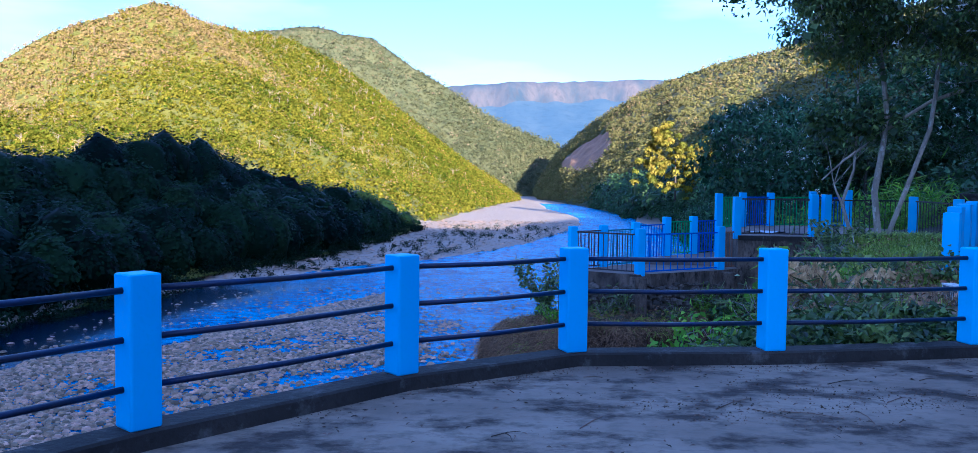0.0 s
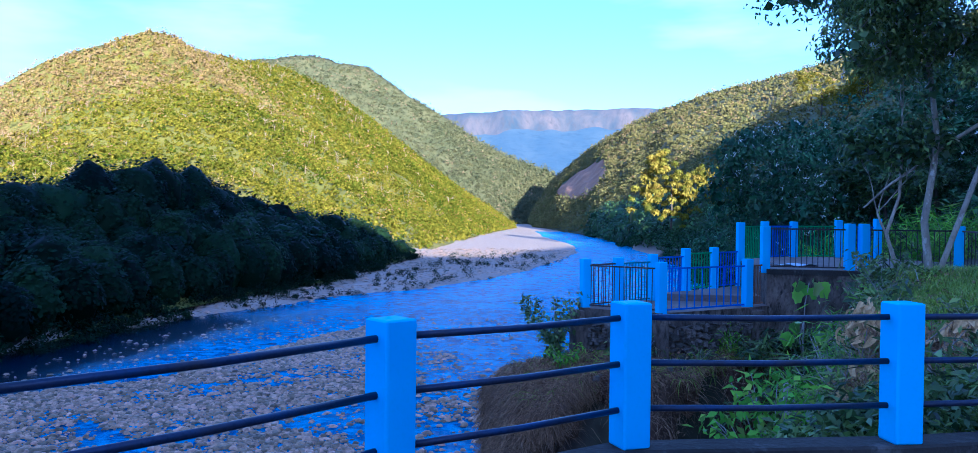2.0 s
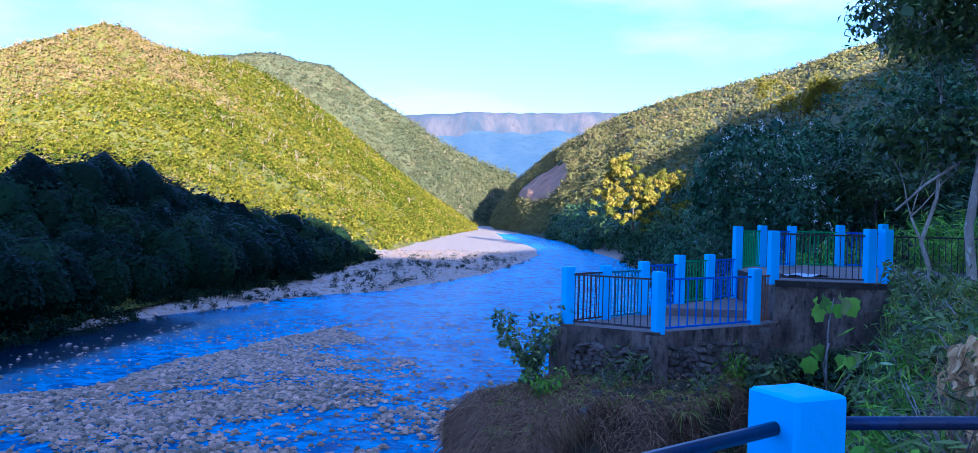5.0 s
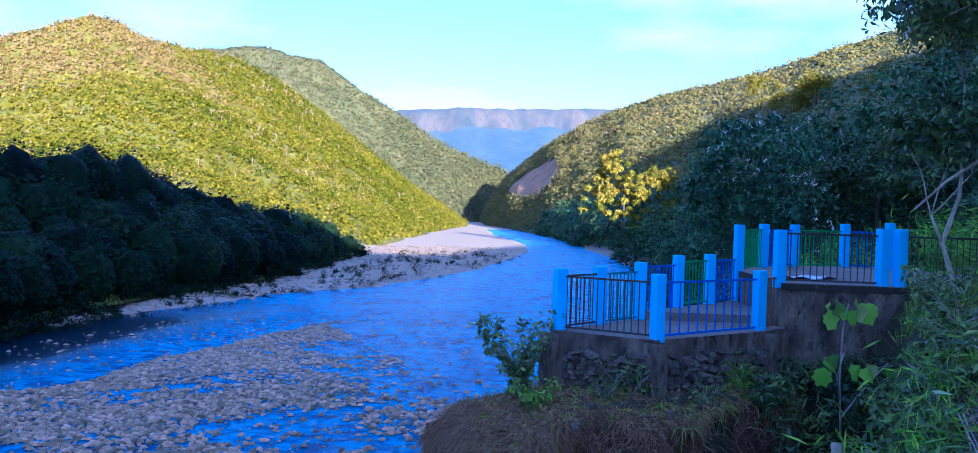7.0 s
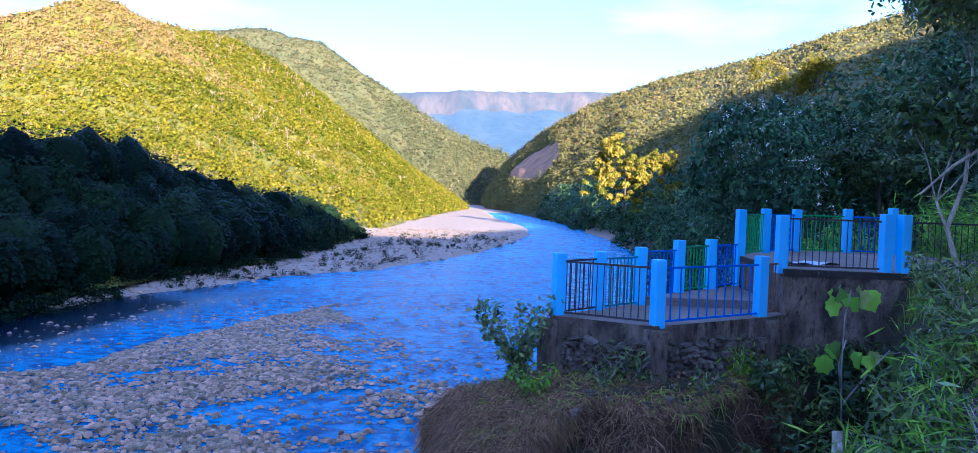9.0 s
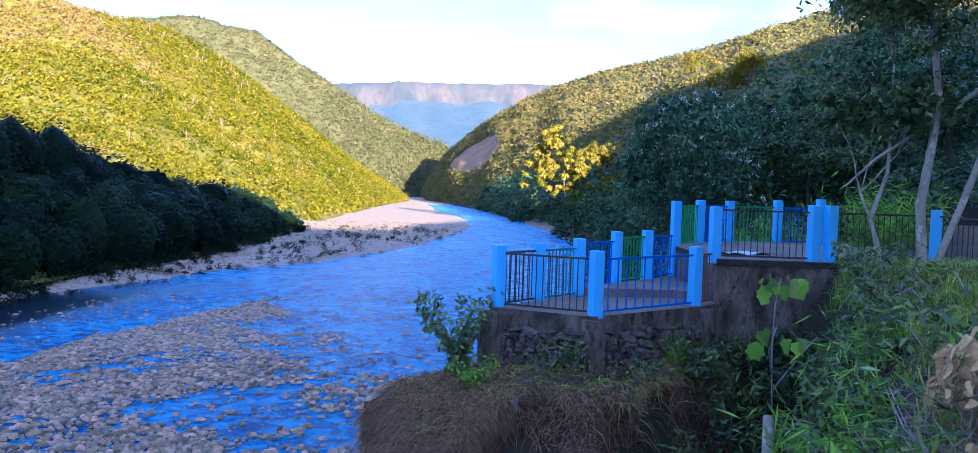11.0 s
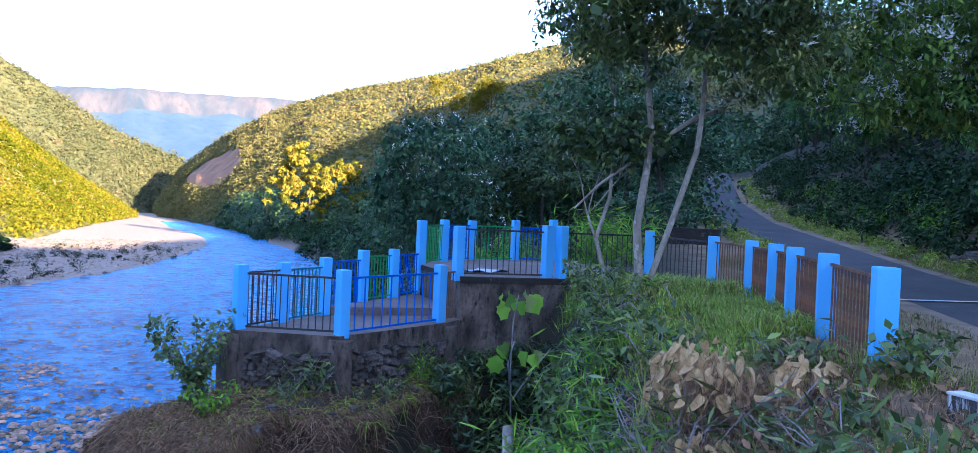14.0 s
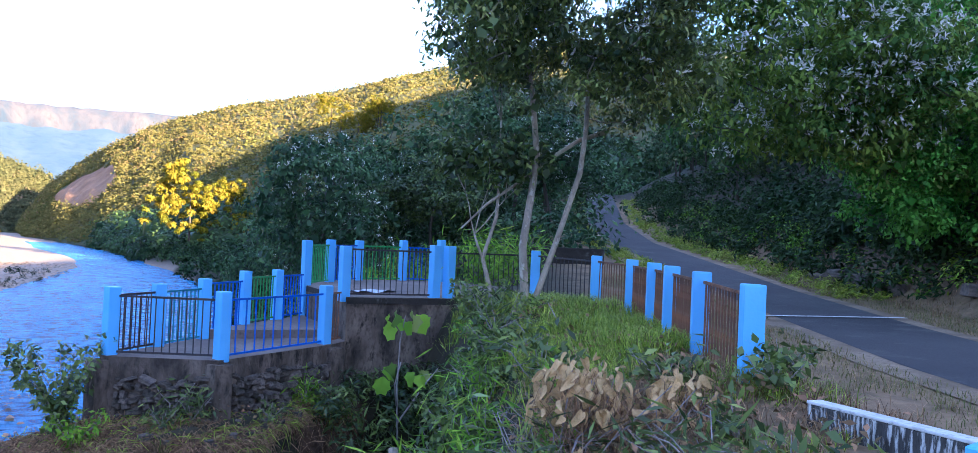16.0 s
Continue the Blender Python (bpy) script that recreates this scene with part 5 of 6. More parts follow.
def forest():
    r = random.Random(4)
    spots = []
    for x, y, top, width, kind in SINGLES:
        spots.append((x, y, -9))
        c = stand(kind, x, y, width, (top - ground_z(x, y)) / 7.9, r.uniform(0, 6.28))
        if kind is BLOSSOM:
            tagged(c, "dark green tree sprinkled with white blossom", "tree")
    for _ in range(4000):
        p, dq = r.uniform(6, 100), r.choice((r.uniform(5.5, 26), r.uniform(5.5, 40), r.uniform(-22, -3.6)))
        q = float(np.interp(p, ROAD_P, ROAD_Q)) + dq
        x, y = (0.73 * q + 0.68 * p) / 0.9953, (-0.68 * q + 0.73 * p) / 0.9953
        if dq < 0 and (p < 42 or y < 33 or x < np.interp(y, BANK_Y, BANK_X) + 0.5):
            continue
        if dq > 0 and (y < 6 or (p < 34 and dq < 7.5)):
            continue
        if (x - 24.5) ** 2 + (y - 19.5) ** 2 < 5 or (x - 23.2) ** 2 + (y - 17.8) ** 2 < 6:
            continue
        gap = 2.7 if dq < 14 else 3.6
        if any((x - a) ** 2 + (y - b) ** 2 < gap * gap for a, b, _ in spots):
            continue
        spots.append((x, y, dq))
        if len(spots) >= 92:
            break
    for i, (x, y, dq) in enumerate(spots[len(SINGLES):]):
        near = math.hypot(x, y - 6) < 34 and dq < 14
        kind = NEAR_KINDS[i % 2] if near else KINDS[i % 3]
        k = r.uniform(0.8, 1.25) * (0.75 if 0 < dq < 8 else 0.8 if dq < 0 else 1.0)
        stand(kind, x, y, k, k * r.uniform(0.9, 1.2), r.uniform(0, 6.28))


forest()
for k in KINDS + NEAR_KINDS + [BLOSSOM]:
    for o in list(k.children_recursive) + [k]:
        bpy.data.objects.remove(o)


# ---- undergrowth, bank and shrubs ----
def road_xy(p, dq):
    q = float(np.interp(p, ROAD_P, ROAD_Q)) + dq
    return (0.73 * q + 0.68 * p) / 0.9953, (-0.68 * q + 0.73 * p) / 0.9953


def thicket(name, label, spots, leaf, length, width, per, material_tint=(0.0, 0.7), flat=0.9, droop=0.3, category="undergrowth"):
    """Shrubs run together: spots of (x, y, z, radius)."""
    q, t = [], []
    for x, y, z, rad in spots:
        for _ in range(3):
            c = (x + RNG.normal() * rad * 0.4, y + RNG.normal() * rad * 0.4, z + rad * RNG.uniform(0.2, 0.9))
            q.append(clump_leaves(c, rad * RNG.uniform(0.45, 0.8), per // 3, length, width, flat, droop))
            t += [RNG.uniform(*material_tint)] * (per // 3)
    return tagged(new(name, quads_mesh(name, np.concatenate(q), leaf, t)), label, category, kind="stuff")


def hillside_spots(n, p_range, dq_range, r_range, seed):
    r = random.Random(seed)
    out = []
    for _ in range(n):
        x, y = road_xy(r.uniform(*p_range), r.uniform(*dq_range))
        out.append((x, y, ground_z(x, y), r.uniform(*r_range)))
    return out


thicket("bank_undergrowth", "dense dark shrubs covering the slope above the road", hillside_spots(330, (8, 70), (4.9, 20), (0.8, 1.9), 31) + hillside_spots(260, (8, 48), (4.5, 7.0), (0.4, 1.0), 37), M_SHADE, 0.30, 0.13, 90, (0.0, 0.7))
thicket("roadside_bushes", "leafy dark bushes at the top of the road bank", [(*road_xy(p, d), ground_z(*road_xy(p, d)), 0.9) for p, d in ((18, 5.6), (20.5, 5.2), (23, 5.6), (25, 5.0), (27, 5.5), (29.5, 5.1), (32, 5.6), (35, 5.2))], M_LEAF, 0.22, 0.10, 420, (0.0, 0.8))
thicket("upper_undergrowth", "dark shrubs higher on the wooded slope", hillside_spots(260, (10, 95), (18, 48), (1.6, 3.2), 32), M_SHADE, 0.55, 0.28, 90, (0.0, 0.6))
thicket("roadside_weeds", "low green weeds along the foot of the bank", hillside_spots(130, (12, 60), (3.4, 5.0), (0.3, 0.7), 33), M_LEAF_LIGHT, 0.16, 0.05, 60, (0.0, 0.9))
spots = [s for s in hillside_spots(330, (36, 110), (-26, -2.4), (0.9, 2.2), 34) if s[0] > np.interp(s[1], BANK_Y, BANK_X) - 2.5 and s[1] > 29]
thicket("riverbank_thicket", "dark shrubs between road and river", spots, M_FOREST, 0.34, 0.15, 110, (0.0, 0.8))
spots = []
for i in range(300):
    y = RNG.uniform(60, 560)
    x = np.interp(y, BANK_Y, BANK_X) + RNG.uniform(-1.5, 14)
    spots.append((x, y, ground_z(x, y), RNG.uniform(2.0, 4.5)))
thicket("far_bank_woods", "shaded trees along the near bank upstream", spots, M_SHADE, 1.0, 0.55, 150, (0.0, 0.7))
spots = []
for i in range(420):
    y = 85 + 200 * RNG.uniform(0, 1) ** 1.5
    far, foot = np.interp(y, FAR_Y, FAR_X), np.interp(y, FOOT_Y, FOOT_X)
    x = foot + (far - foot) * max(0.0, RNG.uniform(-0.1, 0.95)) ** 1.2 if y < 150 else foot + (far - foot) * RNG.uniform(0.2, 0.95)
    if np.isnan(x) or RNG.uniform() < 0.25 + 0.35 * (wobble(x, y, 0.12) < -0.1):
        continue
    spots.append((x, y, ground_z(x, y), RNG.uniform(0.5, 1.5)))
thicket("bar_shrubs", "low grey-green shrubs dotted over the gravel bar", spots, M_RIVERSIDE, 0.38, 0.16, 60, (0.3, 0.8))
spots = []
for i in range(200):
    y = RNG.uniform(60, 260)
    x = np.interp(y, FOOT_Y, FOOT_X) + RNG.uniform(-4, 1.5)
    spots.append((x, y, ground_z(x, y), RNG.uniform(1.0, 2.6)))
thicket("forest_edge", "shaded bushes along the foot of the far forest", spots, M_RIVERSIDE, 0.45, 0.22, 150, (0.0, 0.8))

# the tree that catches the sun, and golden crowns on the slope behind
def sunny_tree(name, label, at, height, width, leaves, seed, leaf, lobes=11):
    r = random.Random(seed)
    t = thing(name, label, "tree", at)
    v, f = tube_data([(0, 0, -3), (0.3, 0, height * 0.35), (0, 0.4, height * 0.7)], [0.5, 0.35, 0.15], 7)
    part("trunk", mesh_of("trunk", v, f, M_DARKBARK, True), t)
    tips = []
    for k in range(lobes):
        cx, cy, cz = r.uniform(-0.42, 0.42) * width, r.uniform(-0.2, 0.2) * width, height * r.uniform(0.3, 0.92)
        w = width * r.uniform(0.09, 0.16) * (1.25 - 0.6 * cz / height)
        for _ in range(11):
            tips.append((cx + r.gauss(0, w), cy + r.gauss(0, w), cz + r.gauss(0, w * 0.9)))
    part("crown", crown_mesh(tips, leaves, width * 0.045, width * 0.028, width * 0.055, leaf, (0.0, 0.9), 0.5, core=0.6), t)


sunny_tree("golden_tree", "tall tree with golden leaves catching the sun", (74, 335, -9), 37, 24, 14000, 41, M_LEAF_GOLD)
sunny_tree("golden_tree", "smaller golden tree in the low sun", (91, 340, -8), 29, 19, 8000, 42, M_LEAF_GOLD)
for k in range(9):
    r = random.Random(60 + k)
    sunny_tree("golden_tree", "golden crown on the sunlit slope", (188 + r.uniform(-24, 30), 422 + r.uniform(-22, 22), 59 + r.uniform(-6, 4)), 15, 15, 2600, 60 + k, M_LEAF_GOLD)


def rock_face():
    n = 30
    a, b = np.meshgrid(np.linspace(-1, 1, n), np.linspace(-1, 1, n))
    k = np.maximum(np.abs(a), np.abs(b)) / (np.hypot(a, b) + 1e-9)
    a, b = a * k * 1.05, b * k * 1.05
    rim = np.hypot(a, b)
    p = slope(R_FOOT, R_SPINE, ROCK_U[0] + ROCK_U[1] * a + ROCK_U[2] * b, np.clip(ROCK_V[0] + ROCK_V[1] * a + ROCK_V[2] * b, 0, 1), power=0.9)
    lift = (2.6 - 2.2 * rim ** 3) + 1.1 * wobble(a * 4, b * 4, 1.0) + 0.6 * wobble(a * 11, b * 9, 1.0)
    p = p + np.array([-0.35, -0.75, 0.55]) * lift[..., None]
    i = np.arange(n * n).reshape(n, n)
    faces = np.stack([i[:-1, :-1], i[:-1, 1:], i[1:, 1:], i[1:, :-1]], -1).reshape(-1, 4)
    me = mesh_of("rock_face", p.reshape(-1, 3).tolist(), faces.tolist(), M_ROCK, True)
    tagged(new("rock_face", me), "bare pinkish cliff on the forested hill", "cliff", kind="structure")


rock_face()


# ---- round the terrace ----
def grass(name, label, spots, height, width, lean, material, tint, category="grass"):
    q, t = blades(np.array(spots, float), height, width, lean, *tint)
    return tagged(new(name, quads_mesh(name, q, material, t)), label, category, kind="stuff")


def scatter(n, x0, x1, y0, y1, keep, seed):
    r = np.random.default_rng(seed)
    x, y = r.uniform(x0, x1, n), r.uniform(y0, y1, n)
    k = keep(x, y)
    x, y = x[k], y[k]
    return np.stack([x, y, land(x, y)[0] - 0.02], 1)


def road_offset(x, y):
    q, p = 0.73 * x - 0.68 * y, 0.68 * x + 0.73 * y
    return q - np.interp(p, ROAD_P, ROAD_Q)


fence_side = lambda x, y: np.interp(y, [p[1] for p in R_LINE[::-1]], [p[0] for p in R_LINE[::-1]]) - x
grass("slope_grass", "lush green grass on the slope below the fence", scatter(42000, 4.6, 11.4, 10.2, 21.5, lambda x, y: (fence_side(x, y) > -0.1) & (fence_side(x, y) < 2.7 + wobble(x, y, 1.1)) & (x > np.interp(y, [9, 12.5, 19.5, 22], [3.6, 4.7, 8.7, 9.2]) - 0.5) & (y > 13.2 + 0.5 * wobble(x, y, 2)) & (wobble(x, y, 2.3) > -0.55), 51), 0.36, 0.012, 1.25, M_GRASS, (0.0, 0.95))
grass("gully_grass", "sparser tall grass down into the gully", scatter(1300, 3.0, 9.0, 12.8, 20.5, lambda x, y: (fence_side(x, y) > 2.0) & (wobble(x, y, 1.6) > 0), 52), 0.55, 0.016, 0.9, M_GRASS, (0.2, 0.95))
grass("heap_straw", "dry stalks and weeds round the withered heap", scatter(4500, 3.6, 7.0, 10.4, 13.6, lambda x, y: (y > 9.2) & (wobble(x, y, 2.1) > -0.6), 58), 0.26, 0.007, 1.3, M_STRAW, (0.0, 0.9))
grass("heap_grass", "green blades round the withered heap", scatter(5000, 3.6, 7.0, 10.4, 13.6, lambda x, y: (wobble(x, y, 1.7) > 0.0), 59), 0.26, 0.009, 1.1, M_GRASS, (0.0, 0.8))
grass("verge_grass", "thin dry grass on the roadside verge", scatter(90000, 6.5, 24, 8.5, 27, lambda x, y: ((road_offset(x, y) > -4.6) & (road_offset(x, y) < -1.7) | (road_offset(x, y) > 1.5) & (road_offset(x, y) < 3.6)) & (wobble(x, y, 0.8) > -0.5), 53), 0.13, 0.008, 1.2, M_DRYGRASS, (0.0, 1.0))
grass("bank_foot_straw", "dry straw and dead stalks at the foot of the road bank", scatter(26000, 12, 30, 8.5, 34, lambda x, y: (road_offset(x, y) > 2.3) & (road_offset(x, y) < 4.9) & (wobble(x, y, 1.2) > -0.1), 60), 0.28, 0.010, 1.5, M_STRAW, (0.1, 1.0), "dry grass")
lip_y = lambda x: np.interp(x, LIP_X, LIP_Y)


def ledge(x, s):
    """The bank below the terrace: s runs from the wall's foot (0) over the rounded lip (1) down its face (2)."""
    x, s = np.asarray(x, float), np.asarray(s, float)
    nose = smooth(2.8, 0.6, x)
    lump = 0.22 * np.sin(x * 2.3 + s * 2) + 0.09 * np.sin(x * 6.3 - s * 4) + 0.03 * np.sin(x * 19 + s * 11)
    y0 = np.interp(x, [-0.6, 2.2, 3.8, 6.3, 7], [22.2, 21.4, 20.5, 22.0, 22.4])
    y1 = lip_y(x) - 0.15 - 0.45 * nose + lump
    up, down = np.clip(s, 0, 1), np.clip(s - 1, 0, 1)
    y1 = y1 + 2.2 * smooth(0.9, -0.1, x) ** 1.5
    under = smooth(0.22, 0.5, down) * smooth(3.2, 1.2, x)
    y = y0 + (y1 - y0) * np.sin(up * math.pi / 2) ** 1.2 - 0.10 * np.sin(down * math.pi) + down * 0.35 + lump * down + 2.0 * under
    z = -1.48 - 0.55 * smooth(2.6, 0.0, x) - 0.12 * up - (0.22 + 0.42 * nose) * up ** 2 + 0.5 * lump * up - 3.2 * down ** 1.3
    z = z - 1.6 * smooth(0.6, -0.1, x) * (0.25 + up)
    return np.stack([x + 1.6 * under, y, z], -1)


def earth_bank():
    n, rows = 80, 34
    x, s = np.meshgrid(np.linspace(-0.1, 6.9, n), np.linspace(0, 2, rows))
    p = ledge(x, s).reshape(-1, 3)
    i = np.arange(n * rows).reshape(rows, n)
    faces = np.stack([i[:-1, :-1], i[1:, :-1], i[1:, 1:], i[:-1, 1:]], -1).reshape(-1, 4)
    tagged(new("earth_bank", mesh_of("earth_bank", p.tolist(), faces.tolist(), M_EARTH, True)), "dark undercut earth bank below the terrace wall", "bank", kind="structure")


earth_bank()


def straw(name, label, n, xr, sr, length, seed, out=0.35, width=0.0045, material=None, tint=(0, 1)):
    """Matted stalks on the bank: they bend outwards and hang, each its own way."""
    r = np.random.default_rng(seed)
    x, s = r.uniform(*xr, n), r.uniform(*sr, n)
    a = ledge(x, s)
    along = ledge(x, s + 0.06) - a
    along /= np.linalg.norm(along, axis=1, keepdims=True) + 1e-6
    d = along * 0.55 + r.normal(size=(n, 3)) * np.array([1.2, 0.7, 0.6]) + np.array([0, -out, 0.12])
    d /= np.linalg.norm(d, axis=1, keepdims=True)
    ln = (length * r.uniform(0.35, 1.3, n))[:, None]
    b = a + d * ln * 0.5
    c = b + (d + np.array([0, 0, -0.9])) * ln * 0.42
    w = np.cross(d, r.normal(size=(n, 3)))
    w = w / (np.linalg.norm(w, axis=1, keepdims=True) + 1e-6) * width
    q = np.concatenate([np.stack([a - w, a + w, b + w, b - w], 1), np.stack([b - w, b + w, c + w * 0.2, c - w * 0.2], 1)])
    t = r.uniform(*tint, n)
    return tagged(new(name, quads_mesh(name, q, material or M_STRAW, np.concatenate([t, t]))), label, "dry grass", kind="stuff")


straw("ledge_straw", "dry matted straw hanging over the earth bank", 26000, (-0.1, 2.2), (0.05, 1.25), 0.30, 54, width=0.006)
straw("bank_straw", "thinner straw on the earth bank", 3500, (2.0, 3.6), (0.05, 1.3), 0.26, 64, width=0.005)
straw("ledge_tufts", "thin straw along the foot of the wall and lip", 5000, (3.0, 6.5), (0.1, 1.02), 0.22, 55, width=0.005)
straw("hanging_roots", "dry stalks and roots hanging down the earth bank", 1800, (0.2, 6.3), (1.05, 1.6), 0.55, 56, out=0.15)
straw("ledge_grass", "green grass blades among the straw", 1500, (0.6, 6.5), (0.0, 0.8), 0.35, 57, out=0.1, width=0.007, material=M_GRASS, tint=(0.1, 0.9))


# ---- rubble in the terrace wall ----
def stone_mesh(seed):
    r = random.Random(seed)
    bm = bmesh.new()
    bmesh.ops.create_cube(bm, size=1.0)
    bmesh.ops.bevel(bm, geom=bm.edges[:], offset=0.14, segments=1, affect="EDGES")
    for v in bm.verts:
        v.co += Vector((r.uniform(-1, 1), r.uniform(-1, 1), r.uniform(-1, 1))) * 0.07
    me = bpy.data.meshes.new("stone")
    bm.to_mesh(me)
    bm.free()
    me.materials.append(M_STONE)
    return me


STONES = [stone_mesh(i) for i in range(7)]


def rubble(parent, a, b, z_top, z_bottom, seed, proud=0.06, pillar=0.22):
    """Courses of uneven stones on one face of a wall, between plastered corner pillars."""
    r = random.Random(seed)
    a, b = Vector((*a, 0)), Vector((*b, 0))
    d = (b - a).normalized()
    n = Vector((d.y, -d.x, 0))
    turn = math.atan2(d.y, d.x)
    z = z_top
    while z > z_bottom:
        h = r.uniform(0.06, 0.13)
        s = pillar + r.uniform(0, 0.1)
        while s < (b - a).length - pillar:
            w = r.choice((r.uniform(0.07, 0.15), r.uniform(0.12, 0.30)))
            p = a + d * (s + w / 2) + n * (proud - 0.09 + r.uniform(-0.04, 0.05)) + Vector((0, 0, z - h / 2 + r.uniform(-0.05, 0.05)))
            m = Matrix.Translation(p) @ Matrix.Rotation(turn, 4, "Z") @ Matrix.Rotation(r.uniform(-0.45, 0.45), 4, "Y") @ Matrix.Rotation(r.uniform(-0.35, 0.35), 4, "X") @ Matrix.Diagonal((w * 0.9, 0.24, h * r.uniform(0.65, 1.2), 1))
            part("stone", r.choice(STONES), parent, m=m)
            s += w + 0.012
        z -= h + 0.01


wall = bpy.data.objects["wall_terrace"]
core_pts = {k: p for k, p in zip(("A", "T2", "T3", "U2"), core)}
rubble(wall, core_pts["A"], core_pts["T2"], LOW - 0.30, -1.75, 71)
rubble(wall, core_pts["T2"], core_pts["T3"], LOW - 0.30, -1.75, 72)
for key in ("A", "T2", "T3"):
    x, y = core_pts[key]
    part("pillar", block(0.34, 0.34, 2.2, 0.03, M_WALL, "pillar", rough=0.01), wall, "plastered corner pillar", m=Matrix.Translation((x + 0.02, y + 0.06, LOW - 0.06 - 2.2)) @ Matrix.Rotation(0.35, 4, "Z"))


# ---- plants near the lookout ----
def leaf_shape(kind):
    """One leaf of unit length, with a fold and a droop, as verts and faces."""
    if kind == "lobed":
        outline = [(0, 0)]
        for k in range(15):
            w = math.radians(-150 + 300 * k / 14)
            rad = (0.80 if k % 2 else 1.0) * (0.45 + 0.2 * math.cos(w * 0.9))
            outline.append((0.35 + rad * math.cos(w) * 1.05, rad * math.sin(w)))
    else:
        outline = [(0, 0)] + [(0.5 - 0.5 * math.cos(math.pi * k / 7), 0.25 * math.sin(math.pi * (k / 7) ** 0.8) ** 0.9) for k in range(1, 7)] + [(1, 0)] + [(0.5 - 0.5 * math.cos(math.pi * k / 7), -0.25 * math.sin(math.pi * (k / 7) ** 0.8) ** 0.9) for k in range(6, 0, -1)]
    verts = [(x, y, 0.85 * abs(y) - 0.6 * x * x) for x, y in outline] + [(0.45, 0, -0.05)]
    n = len(outline)
    return verts, [(i, (i + 1) % n, n) for i in range(n)]


def single_leaf(name, kind, material):
    v, f = leaf_shape(kind)
    return mesh_of(name, v, f, material, True, [RNG.uniform(0.2, 0.9)] * len(v))


def turned(p, yaw, pitch, roll, s):
    return Matrix.Translation(p) @ Matrix.Rotation(yaw, 4, "Z") @ Matrix.Rotation(pitch, 4, "Y") @ Matrix.Rotation(roll, 4, "X") @ Matrix.Diagonal((s, s, s, 1))


def big_leaf_plant():
    r = random.Random(14)
    at = (6.6, 19.6, -1.9)
    t = thing("broadleaf_plant", "spindly plant with large lobed yellow-green leaves", "plant", at)
    stems = [[(0.1, 0, 0), (0.05, 0, 0.9), (0.12, 0.1, 1.7), (0.2, 0.1, 2.15)], [(0.1, 0, 0.3), (0.5, -0.1, 0.9), (0.85, 0, 1.2)], [(0.05, 0, 0.6), (-0.1, -0.2, 1.0), (-0.05, -0.3, 1.4)]]
    for s in stems:
        part("stem", tube("stem", s, [0.018, 0.014, 0.012, 0.008][:len(s)], M_TWIG, 6), t)
    meshes = [single_leaf("leaf", "lobed", m) for m in (M_LEAF_LIGHT, M_LEAF_LIGHT, M_LEAF_OLIVE, M_LEAF)]
    for s in stems:
        for k in range(7 if s is stems[0] else 4):
            p = Vector(s[-1]) + Vector((r.uniform(-0.32, 0.32), r.gauss(0, 0.14), r.uniform(-0.30, 0.08)))
            part("leaf", r.choice(meshes), t, m=turned(p, r.uniform(0, 6.28), r.uniform(0.35, 1.45), r.uniform(-1.0, 1.0), r.uniform(0.2, 0.36)))


big_leaf_plant()


def dry_heap():
    r = random.Random(15)
    t = thing("dry_leaf_heap", "cut branches with big withered tan leaves heaped on the slope", "brush heap", (4.98, 12.25, 0))
    meshes = [single_leaf("withered_leaf", "oval", M_DRYLEAF) for _ in range(4)]
    for cx, cy, cz, rad, n in ((-0.12, 0.15, 0.20, 0.40, 120), (0.78, -0.15, 0.08, 0.40, 120), (-0.52, -0.4, -0.40, 0.34, 50), (0.3, 0.1, -0.05, 0.25, 26), (0.95, -0.5, -0.25, 0.32, 60), (1.15, -0.85, -0.45, 0.26, 40)):
        for k in range(7):
            a = Vector((cx + r.gauss(0, rad * 0.5), cy + r.gauss(0, rad * 0.5), cz - 0.9))
            b = Vector((cx + r.gauss(0, rad * 0.6), cy + r.gauss(0, rad * 0.6), cz + rad * 0.6))
            part("twig", tube("twig", [a, (a + b) / 2 + Vector((r.gauss(0, 0.08), r.gauss(0, 0.08), 0.05)), b], [0.012, 0.009, 0.004], M_TWIG, 5), t)
        for k in range(n):
            w, e = r.uniform(0, 6.28), r.uniform(-0.2, 1.3)
            k2 = rad * r.uniform(0.6, 1.25)
            p = Vector((cx + k2 * math.cos(w) * math.cos(e), cy + k2 * math.sin(w) * math.cos(e), cz + k2 * 0.95 * math.sin(e)))
            part("withered_leaf", r.choice(meshes), t, m=turned(p, w + r.gauss(0, 0.8), r.gauss(0.9, 0.7), r.gauss(0, 1.0), r.uniform(0.09, 0.17)))


dry_heap()


